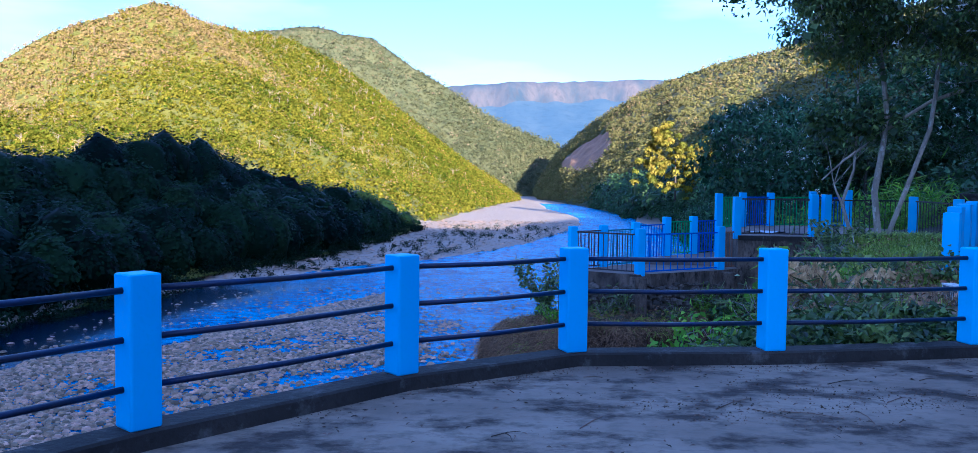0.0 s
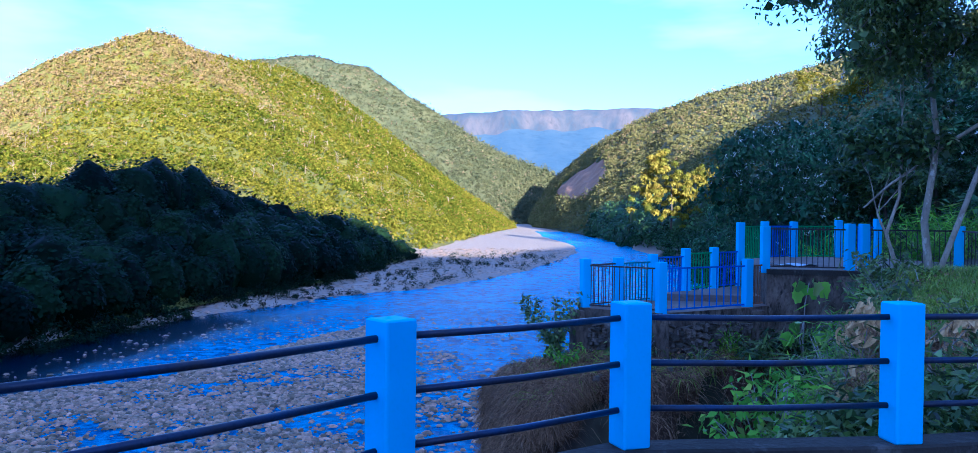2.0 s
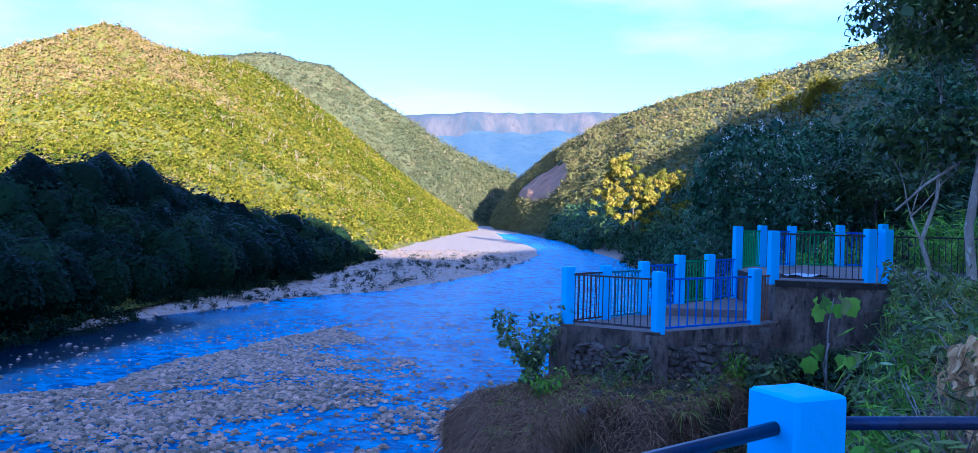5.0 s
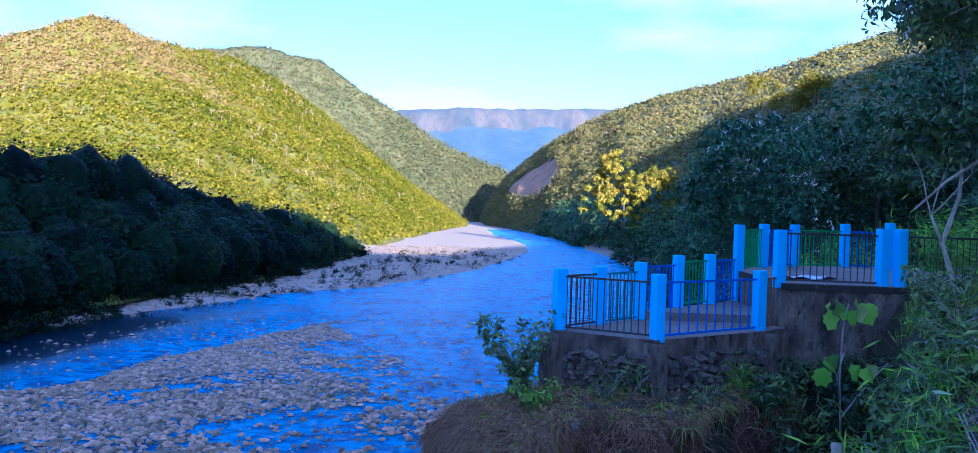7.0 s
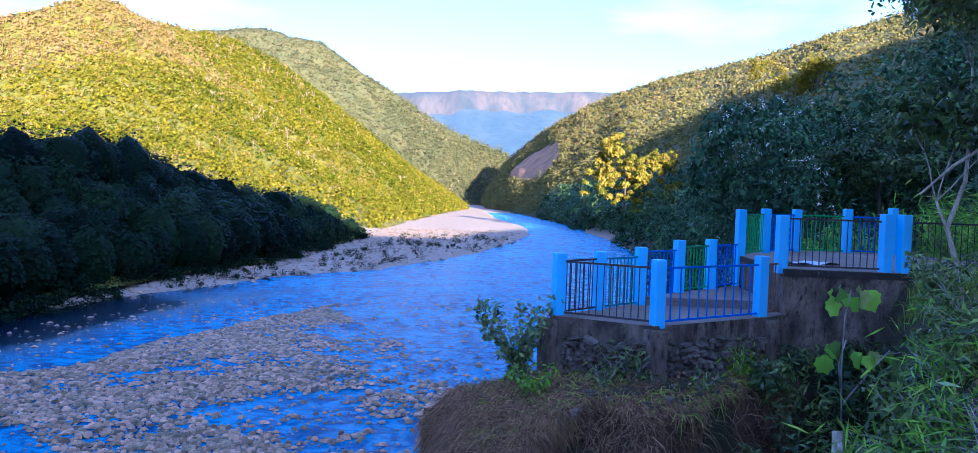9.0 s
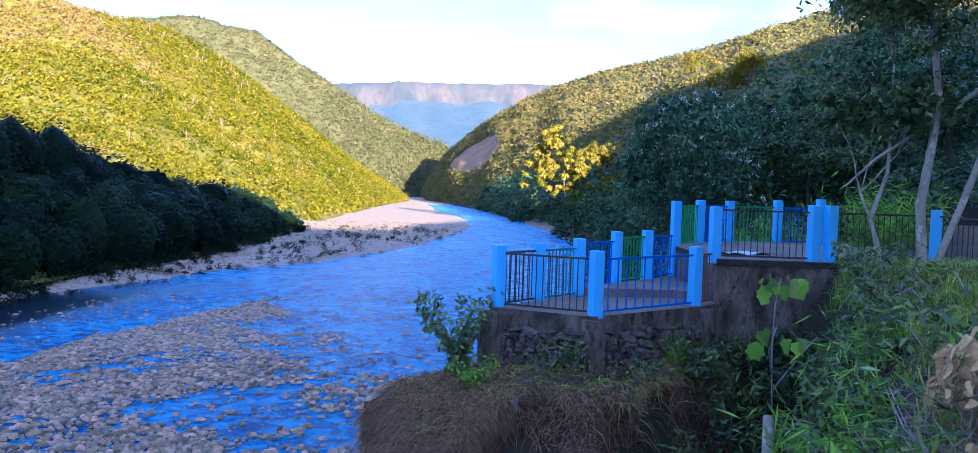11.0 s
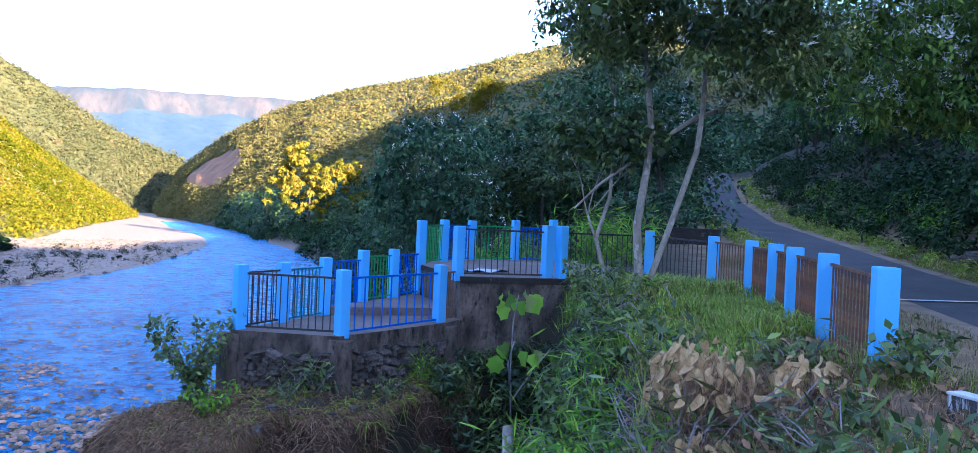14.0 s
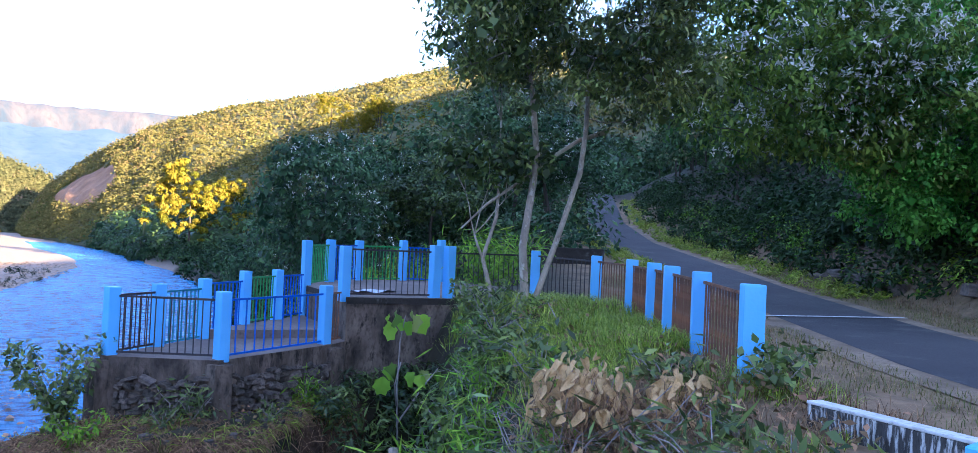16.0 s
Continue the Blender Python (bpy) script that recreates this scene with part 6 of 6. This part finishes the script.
def heap_core():
    r = np.random.default_rng(77)
    spots = np.concatenate([np.array([4.98 + cx, 12.25 + cy, cz]) + r.normal(size=(900, 3)) * rad * 0.42 for cx, cy, cz, rad in ((-0.12, 0.15, 0.08, 0.40), (0.78, -0.15, -0.04, 0.42), (-0.52, -0.4, -0.5, 0.34), (0.3, 0.1, -0.12, 0.34))])
    grass("heap_twigs", "brown dead stalks inside the withered heap", spots, 0.24, 0.006, 2.2, M_STRAW, (0.5, 1.0), "dead stalks")


heap_core()


def weed(name, label, at, height, spread, n, length, width, leaf, seed, stems=7, tint=(0.1, 0.9), droop=0.4):
    """A leafy plant: a few stems and leaves along them."""
    r = random.Random(seed)
    t = thing(name, label, "plant", at)
    pts = []
    tubes = []
    for k in range(stems):
        w = r.uniform(0, 6.28)
        path = [Vector((r.gauss(0, 0.04), r.gauss(0, 0.04), -0.15))]
        for j in range(1, 5):
            path.append(Vector((math.cos(w) * spread * (j / 4) ** 1.4, math.sin(w) * spread * (j / 4) ** 1.4, height * (j / 4) * r.uniform(0.8, 1.1))))
        tubes.append(tube_data(path, [0.012, 0.01, 0.008, 0.006, 0.003], 5))
        for j in range(1, 5):
            pts += [path[j], (path[j] + path[j - 1]) / 2]
    v, f = joined(tubes)
    tagged(part("stem", mesh_of("stem", v, f, M_TWIG, True), t), kind="stuff")
    c = np.array([pts[r.randrange(len(pts))] for _ in range(n)], float) + RNG.normal(size=(n, 3)) * length * 0.55
    nr = unit(n) * 0.8 + np.array([0, -0.15, 0.7])
    nr /= np.linalg.norm(nr, axis=1, keepdims=True)
    q = leaf_quads(c, nr, length, width, droop)
    part("foliage", quads_mesh("foliage", q, leaf, RNG.uniform(*tint, n)), t)
    return t


weed("river_shrub", "leafy green shrub at the corner of the terrace", (1.55, 21.1, -1.6), 1.25, 0.75, 900, 0.12, 0.075, M_LEAF, 81, 11)
weed("wall_fern", "dark ferns growing out of the terrace wall", (3.15, 20.65, -1.35), 0.45, 0.4, 150, 0.2, 0.045, M_LEAF, 82, 8)
for k, (x, y, h, s, n, ln, wd, lf, lb) in enumerate((
        (7.05, 11.95, 0.42, 0.32, 190, 0.10, 0.06, M_LEAF, "broad-leaved weeds at the foot of the end post"),
        (6.5, 11.6, 0.42, 0.35, 200, 0.11, 0.065, M_LEAF, "broad-leaved weeds beside the withered heap"),
        (5.55, 11.2, 0.22, 0.38, 130, 0.14, 0.045, M_LEAF, "dark long-leaved weeds below the withered heap"),
        (4.85, 11.3, 0.22, 0.38, 130, 0.14, 0.045, M_LEAF, "dark long-leaved weeds below the withered heap"),
        (4.3, 12.6, 0.7, 0.5, 170, 0.28, 0.035, M_LEAF_LIGHT, "bright green bamboo-like shoots"),
        (5.3, 15.2, 0.8, 0.6, 160, 0.30, 0.035, M_LEAF_LIGHT, "bright green bamboo-like shoots"),
        (5.9, 14.4, 0.6, 0.6, 220, 0.18, 0.07, M_LEAF, "dark green weeds on the slope"),
        (6.8, 16.4, 0.4, 0.5, 240, 0.17, 0.06, M_LEAF, "dark green weeds on the slope"),
        (7.4, 18.1, 0.55, 0.5, 300, 0.15, 0.07, M_LEAF, "bushy green shrub under the terrace wall"),
        (8.35, 19.7, 0.85, 0.5, 620, 0.13, 0.075, M_LEAF, "dark leafy shrub beside the leaning tree"),
        (7.9, 18.9, 0.4, 0.5, 260, 0.15, 0.06, M_LEAF_LIGHT, "light green shrub beside the leaning tree"),
        (9.0, 18.7, 0.2, 0.4, 120, 0.14, 0.06, M_LEAF, "low leafy weeds at the tree's foot"),
        (6.3, 17.7, 0.8, 0.7, 300, 0.30, 0.03, M_LEAF, "dark strap-leaved plant in the gully"),
        (5.2, 17.2, 0.7, 0.8, 300, 0.36, 0.03, M_LEAF, "dark strap-leaved plant in the gully"),
        (6.2, 20.6, 0.7, 0.5, 220, 0.22, 0.05, M_LEAF, "dark ferns at the foot of the upper wall"),
        (7.2, 20.9, 0.8, 0.6, 260, 0.22, 0.05, M_LEAF, "dark ferns at the foot of the upper wall"),
        (7.0, 19.6, 0.7, 0.6, 260, 0.20, 0.05, M_LEAF, "dark ferns at the foot of the upper wall"),
        (7.8, 20.6, 0.8, 0.7, 300, 0.20, 0.05, M_LEAF, "dark ferns at the foot of the upper wall"),
        (6.6, 18.6, 0.8, 0.7, 300, 0.30, 0.03, M_LEAF_LIGHT, "bright green bamboo-like shoots"),
        (4.7, 13.6, 0.5, 0.5, 260, 0.15, 0.06, M_LEAF_LIGHT, "light green weeds on the slope"),
        (6.1, 12.6, 0.4, 0.4, 220, 0.13, 0.06, M_LEAF, "leafy weeds beside the withered heap"),
        (5.6, 13.2, 0.4, 0.45, 240, 0.14, 0.05, M_LEAF_LIGHT, "light green weeds behind the withered heap"),
        (2.6, 10.4, 0.55, 0.4, 150, 0.14, 0.07, M_LEAF_LIGHT, "bright green weed just below the balustrade"),
        (3.6, 11.4, 0.6, 0.5, 170, 0.16, 0.07, M_LEAF, "leafy weeds just below the balustrade"),
        (4.6, 10.0, 0.5, 0.5, 200, 0.16, 0.07, M_LEAF, "leafy weeds just below the balustrade"),
        (2.95, 10.8, 1.05, 0.45, 360, 0.13, 0.06, M_LEAF_LIGHT, "bright green leafy bush below the balustrade"),
        (4.6, 10.6, 0.5, 0.5, 130, 0.24, 0.025, M_LEAF, "arching strap-leaved plant below the balustrade"),
        (4.2, 12.0, 0.7, 0.6, 170, 0.30, 0.03, M_LEAF, "arching strap-leaved plant below the balustrade"),
        (0.3, 18.7, 0.7, 0.4, 90, 0.26, 0.03, M_LEAF_LIGHT, "thin bamboo-like shoots on the bank"),
        (13.4, 27.6, 1.4, 0.9, 420, 0.5, 0.05, M_LEAF_LIGHT, "arching bright green bamboo behind the terrace"),
        (14.8, 28.6, 1.6, 1.0, 420, 0.5, 0.05, M_LEAF_LIGHT, "arching bright green bamboo behind the terrace"),
        (11.8, 31.0, 1.6, 1.0, 420, 0.5, 0.05, M_LEAF_LIGHT, "arching bright green bamboo behind the terrace"),
        (10.2, 31.5, 1.6, 1.0, 420, 0.5, 0.05, M_LEAF, "arching bamboo behind the terrace"),
        (10.6, 29.6, 1.3, 0.9, 380, 0.4, 0.04, M_LEAF_LIGHT, "arching bright green bamboo behind the terrace"),
        (12.6, 29.9, 1.4, 0.9, 380, 0.4, 0.04, M_LEAF_LIGHT, "arching bright green bamboo behind the terrace"),
        (13.6, 26.4, 1.2, 0.9, 380, 0.4, 0.04, M_LEAF_LIGHT, "arching bright green bamboo behind the terrace"),
        (13.1, 31.6, 1.8, 1.0, 420, 0.5, 0.05, M_LEAF_LIGHT, "arching bright green bamboo behind the terrace"),
        (9.4, 30.2, 1.4, 0.9, 380, 0.4, 0.04, M_LEAF_LIGHT, "arching bright green bamboo behind the terrace"))):
    weed("weed" if h < 1 else "bamboo", lb, (x, y, ground_z(x, y)), h, s, n, ln, wd, lf, 100 + k)

for k in range(34):
    r = random.Random(200 + k)
    y = r.uniform(14.5, 20.2)
    x = float(np.interp(y, [12.5, 19.5, 22], [4.7, 8.7, 9.2])) - r.uniform(0.2, 2.2 if k < 16 else 3.6)
    long = k % 3 == 0
    weed("gully_plant", "dark strap-leaved plant on the gully side" if long else "tangled leafy plant on the gully side", (x, y, ground_z(x, y)), r.uniform(0.5, 0.9), r.uniform(0.4, 0.7), 240, 0.30 if long else 0.15, 0.028 if long else 0.06, M_LEAF if k % 6 else M_LEAF_LIGHT, 220 + k)

stick = new("tree_stump", tube("tree_stump", [(5.45, 17.2, ground_z(5.45, 17.2) - 0.2), (5.5, 17.3, -2.0), (5.58, 17.5, -1.45)], [0.10, 0.09, 0.075], M_BARK, 9))
tagged(stick, "pale broken stump standing in the gully", "stump")


def tangle():
    """Dead canes and vines lying across the gully."""
    r = random.Random(16)
    items = []
    for k in range(45):
        x, y = r.uniform(3.6, 7.0), r.uniform(14.5, 20.2)
        z = ground_z(x, y) + r.uniform(0.05, 0.6)
        w, ln = r.uniform(0, 6.28), r.uniform(0.4, 1.1)
        a = Vector((x, y, z))
        d = Vector((math.cos(w), math.sin(w), r.uniform(-0.3, 0.4))) * ln
        items.append(tube_data([a, a + d * 0.5 + Vector((0, 0, 0.12)), a + d], [0.006, 0.005, 0.003], 4))
    v, f = joined(items)
    tagged(new("dead_canes", mesh_of("dead_canes", v, f, M_TWIG)), "tangle of dead grey canes in the gully", "canes", kind="stuff")


tangle()


def bank_rocks():
    r = random.Random(17)
    for k in range(16):
        x, y = road_xy(r.uniform(17, 34), r.uniform(3.4, 4.8))
        s = r.uniform(0.18, 0.42)
        o = new("boulder", STONES[k % 7])
        o.matrix_basis = Matrix.Translation((x, y, ground_z(x, y) + s * 0.15)) @ Matrix.Rotation(r.uniform(0, 6.28), 4, "Z") @ Matrix.Diagonal((s * 1.6, s, s * 0.8, 1))
        tagged(o, "dark boulder in the bank beside the road", "boulder", "boulders in the bank")


def rock_ledge():
    """A broken outcrop of dark rock at the foot of the bank."""
    r = random.Random(18)
    for k in range(11):
        x, y = road_xy(29.0 + 0.62 * k + r.uniform(-0.2, 0.2), r.uniform(3.0, 3.7))
        w = r.uniform(0.35, 0.8)
        o = new("boulder", STONES[k % 7])
        o.matrix_basis = Matrix.Translation((x, y, ground_z(x, y) + w * 0.12)) @ Matrix.Rotation(-0.8 + r.uniform(-0.3, 0.3), 4, "Z") @ Matrix.Rotation(r.uniform(-0.15, 0.15), 4, "Y") @ Matrix.Diagonal((w * 0.9, w * 1.7, w * 0.75, 1))
        tagged(o, "broken dark rock at the foot of the road bank", "boulder", "boulders in the bank")


bank_rocks()
rock_ledge()


def litter():
    """Fallen leaves and twigs on the lookout's floor."""
    n = 1100
    x, y = RNG.uniform(-1.0, 5.0, n), RNG.uniform(2.5, 7.7, n)
    edge = np.interp(x, [f[0] for f in FENCE], [f[1] for f in FENCE])
    k = (y < edge - 0.2) & ((RNG.uniform(size=n) < 0.3) | (edge - y < 1.1) | (wobble(x, y, 1.4) > 0.3))
    c = np.stack([x[k], y[k], np.full(k.sum(), 0.008)], 1)
    nr = unit(len(c)) * 0.25 + np.array([0, 0, 1.0])
    nr /= np.linalg.norm(nr, axis=1, keepdims=True)
    tagged(new("leaf_litter", quads_mesh("leaf_litter", leaf_quads(c, nr, 0.045, 0.02), M_LITTER)), "dry leaves scattered over the concrete floor", "leaf litter", kind="stuff")


litter()


def slope_litter():
    """Withered leaves lying over the slope and the gully's side."""
    r = np.random.default_rng(94)
    p = scatter(5200, 3.4, 10.5, 10.2, 20.6, lambda x, y: (fence_side(x, y) > 0.2) & (wobble(x, y, 1.4) > -0.4), 95)
    p[:, 2] += r.uniform(0.04, 0.22, len(p))
    nr = unit(len(p)) * 0.7 + np.array([0, -0.3, 0.8])
    nr /= np.linalg.norm(nr, axis=1, keepdims=True)
    tagged(new("withered_leaves", quads_mesh("withered_leaves", leaf_quads(p, nr, 0.10, 0.05, 0.2), M_WITHERED)), "brown withered leaves caught in the undergrowth", "leaf litter", kind="stuff")


slope_litter()


def floor_dirt():
    """Soil crumbs and twigs swept against the kerb and over the floor's middle."""
    r = np.random.default_rng(91)
    n = 26000
    x, y = r.uniform(-1.2, 5.1, n), r.uniform(2.6, 8.2, n)
    edge = np.interp(x, [f[0] for f in FENCE], [f[1] for f in FENCE]) - 0.14
    patch = smooth(0.15, 0.6, wobble(x * 0.7, y * 1.6, 1.5)) * smooth(-0.5, 1.5, x) * 0.6
    k = (y < edge) & (r.uniform(size=n) < np.maximum(smooth(0.45, 0.0, edge - y) * (0.45 + 0.5 * wobble(x, y, 3)), patch))
    x, y = x[k], y[k]
    n = len(x)
    s = 0.004 + 0.009 * r.uniform(size=n) ** 3
    base = np.array([(1, 0, -0.3), (-0.5, 0.87, -0.3), (-0.5, -0.87, -0.3), (0.1, 0.1, 0.7)])
    v = base[None] * (s[:, None] * r.uniform(0.6, 1.4, (n, 4)))[..., None]
    w = r.uniform(0, 6.28, n)[:, None]
    v = np.stack([v[..., 0] * np.cos(w) - v[..., 1] * np.sin(w) + x[:, None], v[..., 0] * np.sin(w) + v[..., 1] * np.cos(w) + y[:, None], v[..., 2] + s[:, None] * 0.3], -1)
    f = (np.array([(0, 1, 2), (0, 3, 1), (1, 3, 2), (2, 3, 0)])[None] + (np.arange(n) * 4)[:, None, None]).reshape(-1, 3)
    tagged(new("soil_crumbs", mesh_of("soil_crumbs", v.reshape(-1, 3).tolist(), f.tolist(), M_LITTER)), "dark soil crumbs swept along the kerb", "soil", kind="stuff")
    items = []
    q = random.Random(92)
    for _ in range(34):
        x, y = q.uniform(0.0, 5.0), q.uniform(4.2, 7.7)
        w, ln = q.gauss(0.1, 0.8), q.uniform(0.08, 0.45)
        d = Vector((math.cos(w), math.sin(w), 0)) * ln
        a = Vector((x, y, 0.006))
        items.append(tube_data([a, a + d * 0.5 + Vector((0.01, 0.015, 0.006)), a + d], [0.004, 0.0035, 0.002], 4))
    v, f = joined(items)
    tagged(new("fallen_twigs", mesh_of("fallen_twigs", v, f, M_LITTER)), "dark twigs lying on the concrete floor", "twigs", kind="stuff")


floor_dirt()


def bank_debris():
    """Loose stones and pale rubble along the wall's foot."""
    r = random.Random(93)
    for k in range(40):
        x, s = r.uniform(1.6, 6.4), r.uniform(0.1, 1.0)
        p = ledge(x, s)
        w = r.uniform(0.05, 0.16)
        o = new("loose_stone", STONES[k % 7])
        o.matrix_basis = Matrix.Translation((p[0], p[1], p[2] + w * 0.1)) @ Matrix.Rotation(r.uniform(0, 6.28), 4, "Z") @ Matrix.Diagonal((w * 1.4, w, w * 0.7, 1))
        tagged(o, "loose dark stone on the earth bank", "stone", "stones on the bank")


bank_debris()
for k, (x, s, h, n, ln, wd, lf) in enumerate(((2.9, 0.45, 0.3, 120, 0.16, 0.03, M_LEAF), (3.4, 0.3, 0.4, 150, 0.2, 0.035, M_LEAF), (1.7, 0.35, 0.5, 260, 0.1, 0.05, M_LEAF_LIGHT), (5.6, 0.4, 0.5, 220, 0.22, 0.03, M_LEAF_LIGHT), (6.1, 0.7, 0.5, 220, 0.16, 0.05, M_LEAF), (4.7, 0.5, 0.3, 120, 0.14, 0.03, M_LEAF))):
    p = ledge(x, s)
    weed("bank_weed", "fern-like weed at the foot of the terrace wall", tuple(float(c) for c in p), h, h * 0.75, n, ln, wd, lf, 300 + k)

# ferns and vines that hide the foot of the upper wall and the gully side
spots = [(x, y, z, r) for x, y, z, r in ((6.2, 21.2, -1.75, 0.5), (6.7, 21.5, -1.7, 0.55), (7.2, 21.6, -1.65, 0.5), (7.7, 21.6, -1.6, 0.5), (8.2, 21.4, -1.5, 0.5), (8.7, 21.0, -1.3, 0.5), (6.4, 20.6, -2.2, 0.6), (7.0, 20.8, -2.0, 0.6), (7.6, 20.8, -1.9, 0.6), (8.2, 20.4, -1.6, 0.6), (5.9, 20.2, -2.7, 0.6), (6.5, 19.9, -2.6, 0.6))]
thicket("wall_foot_ferns", "dark ferns and vines at the foot of the upper wall", spots, M_LEAF, 0.20, 0.045, 210, (0.0, 0.6))
r = random.Random(95)
spots = []
for _ in range(46):
    y = r.uniform(13.5, 20.0)
    x = float(np.interp(y, [12.5, 19.5, 22], [4.7, 8.7, 9.2])) - r.uniform(0.2, 3.4)
    spots.append((x, y, ground_z(x, y), r.uniform(0.25, 0.5)))
thicket("gully_cover", "tangled dark leaves covering the gully side", spots, M_LEAF, 0.15, 0.05, 210, (0.0, 0.9))
r = random.Random(96)
spots = []
for _ in range(150):
    p, d = r.uniform(98, 185), r.uniform(-26, 40)
    if abs(d) < 2.6 and p < 125:
        continue
    x, y = road_xy(p, d)
    spots.append((x, y, ground_z(x, y) + 1.0, r.uniform(2.6, 4.6)))
thicket("woods_beyond_road", "dark trees closing the view beyond the road's bend", spots, M_FOREST, 0.8, 0.42, 240, (0.0, 0.7))
thicket("bank_cover", "dark creepers and ferns over the cut bank beside the road", hillside_spots(260, (26, 80), (2.9, 5.2), (0.35, 0.8), 38), M_SHADE, 0.24, 0.09, 80, (0.1, 0.8))
thicket("verge_weeds", "low grass and weeds along the far road's edges", hillside_spots(240, (28, 78), (1.6, 3.2), (0.14, 0.32), 39) + hillside_spots(120, (34, 78), (-3.0, -1.6), (0.14, 0.3), 40), M_GRASS, 0.2, 0.03, 60, (0.1, 1.0))
r = random.Random(97)
spots = []
for _ in range(64):
    x, k = r.uniform(2.6, 5.4), r.uniform(0, 1)
    y = float(np.interp(x, [2.8, 4.96], [7.88, 8.33])) + 0.35 + 1.5 * k
    spots.append((x, y, ground_z(x, y) - 0.05, r.uniform(0.2, 0.38) if x < 4.2 else r.uniform(0.12, 0.2)))
thicket("kerb_weeds", "dark broad-leaved weeds crowding behind the balustrade", spots, M_LEAF, 0.12, 0.05, 150, (0.0, 0.8))


def twig_tangle():
    """Pale brittle twigs beside the withered heap."""
    r = random.Random(98)
    items = []
    for k in range(430):
        x, y = r.gauss(4.5, 0.4), r.gauss(13.4, 0.8)
        a = Vector((x, y, ground_z(x, y) + r.uniform(0.0, 0.25)))
        w, ln = r.uniform(0, 6.28), r.uniform(0.15, 0.5)
        d = Vector((math.cos(w), math.sin(w), r.uniform(-0.1, 0.9))) * ln
        items.append(tube_data([a, a + d * 0.5 + Vector((r.gauss(0, 0.04), r.gauss(0, 0.04), 0.03)), a + d], [0.004, 0.003, 0.0015], 3))
    v, f = joined(items)
    tagged(new("twig_tangle", mesh_of("twig_tangle", v, f, M_TWIG)), "tangle of pale brittle twigs on the slope", "twigs", kind="stuff")


twig_tangle()
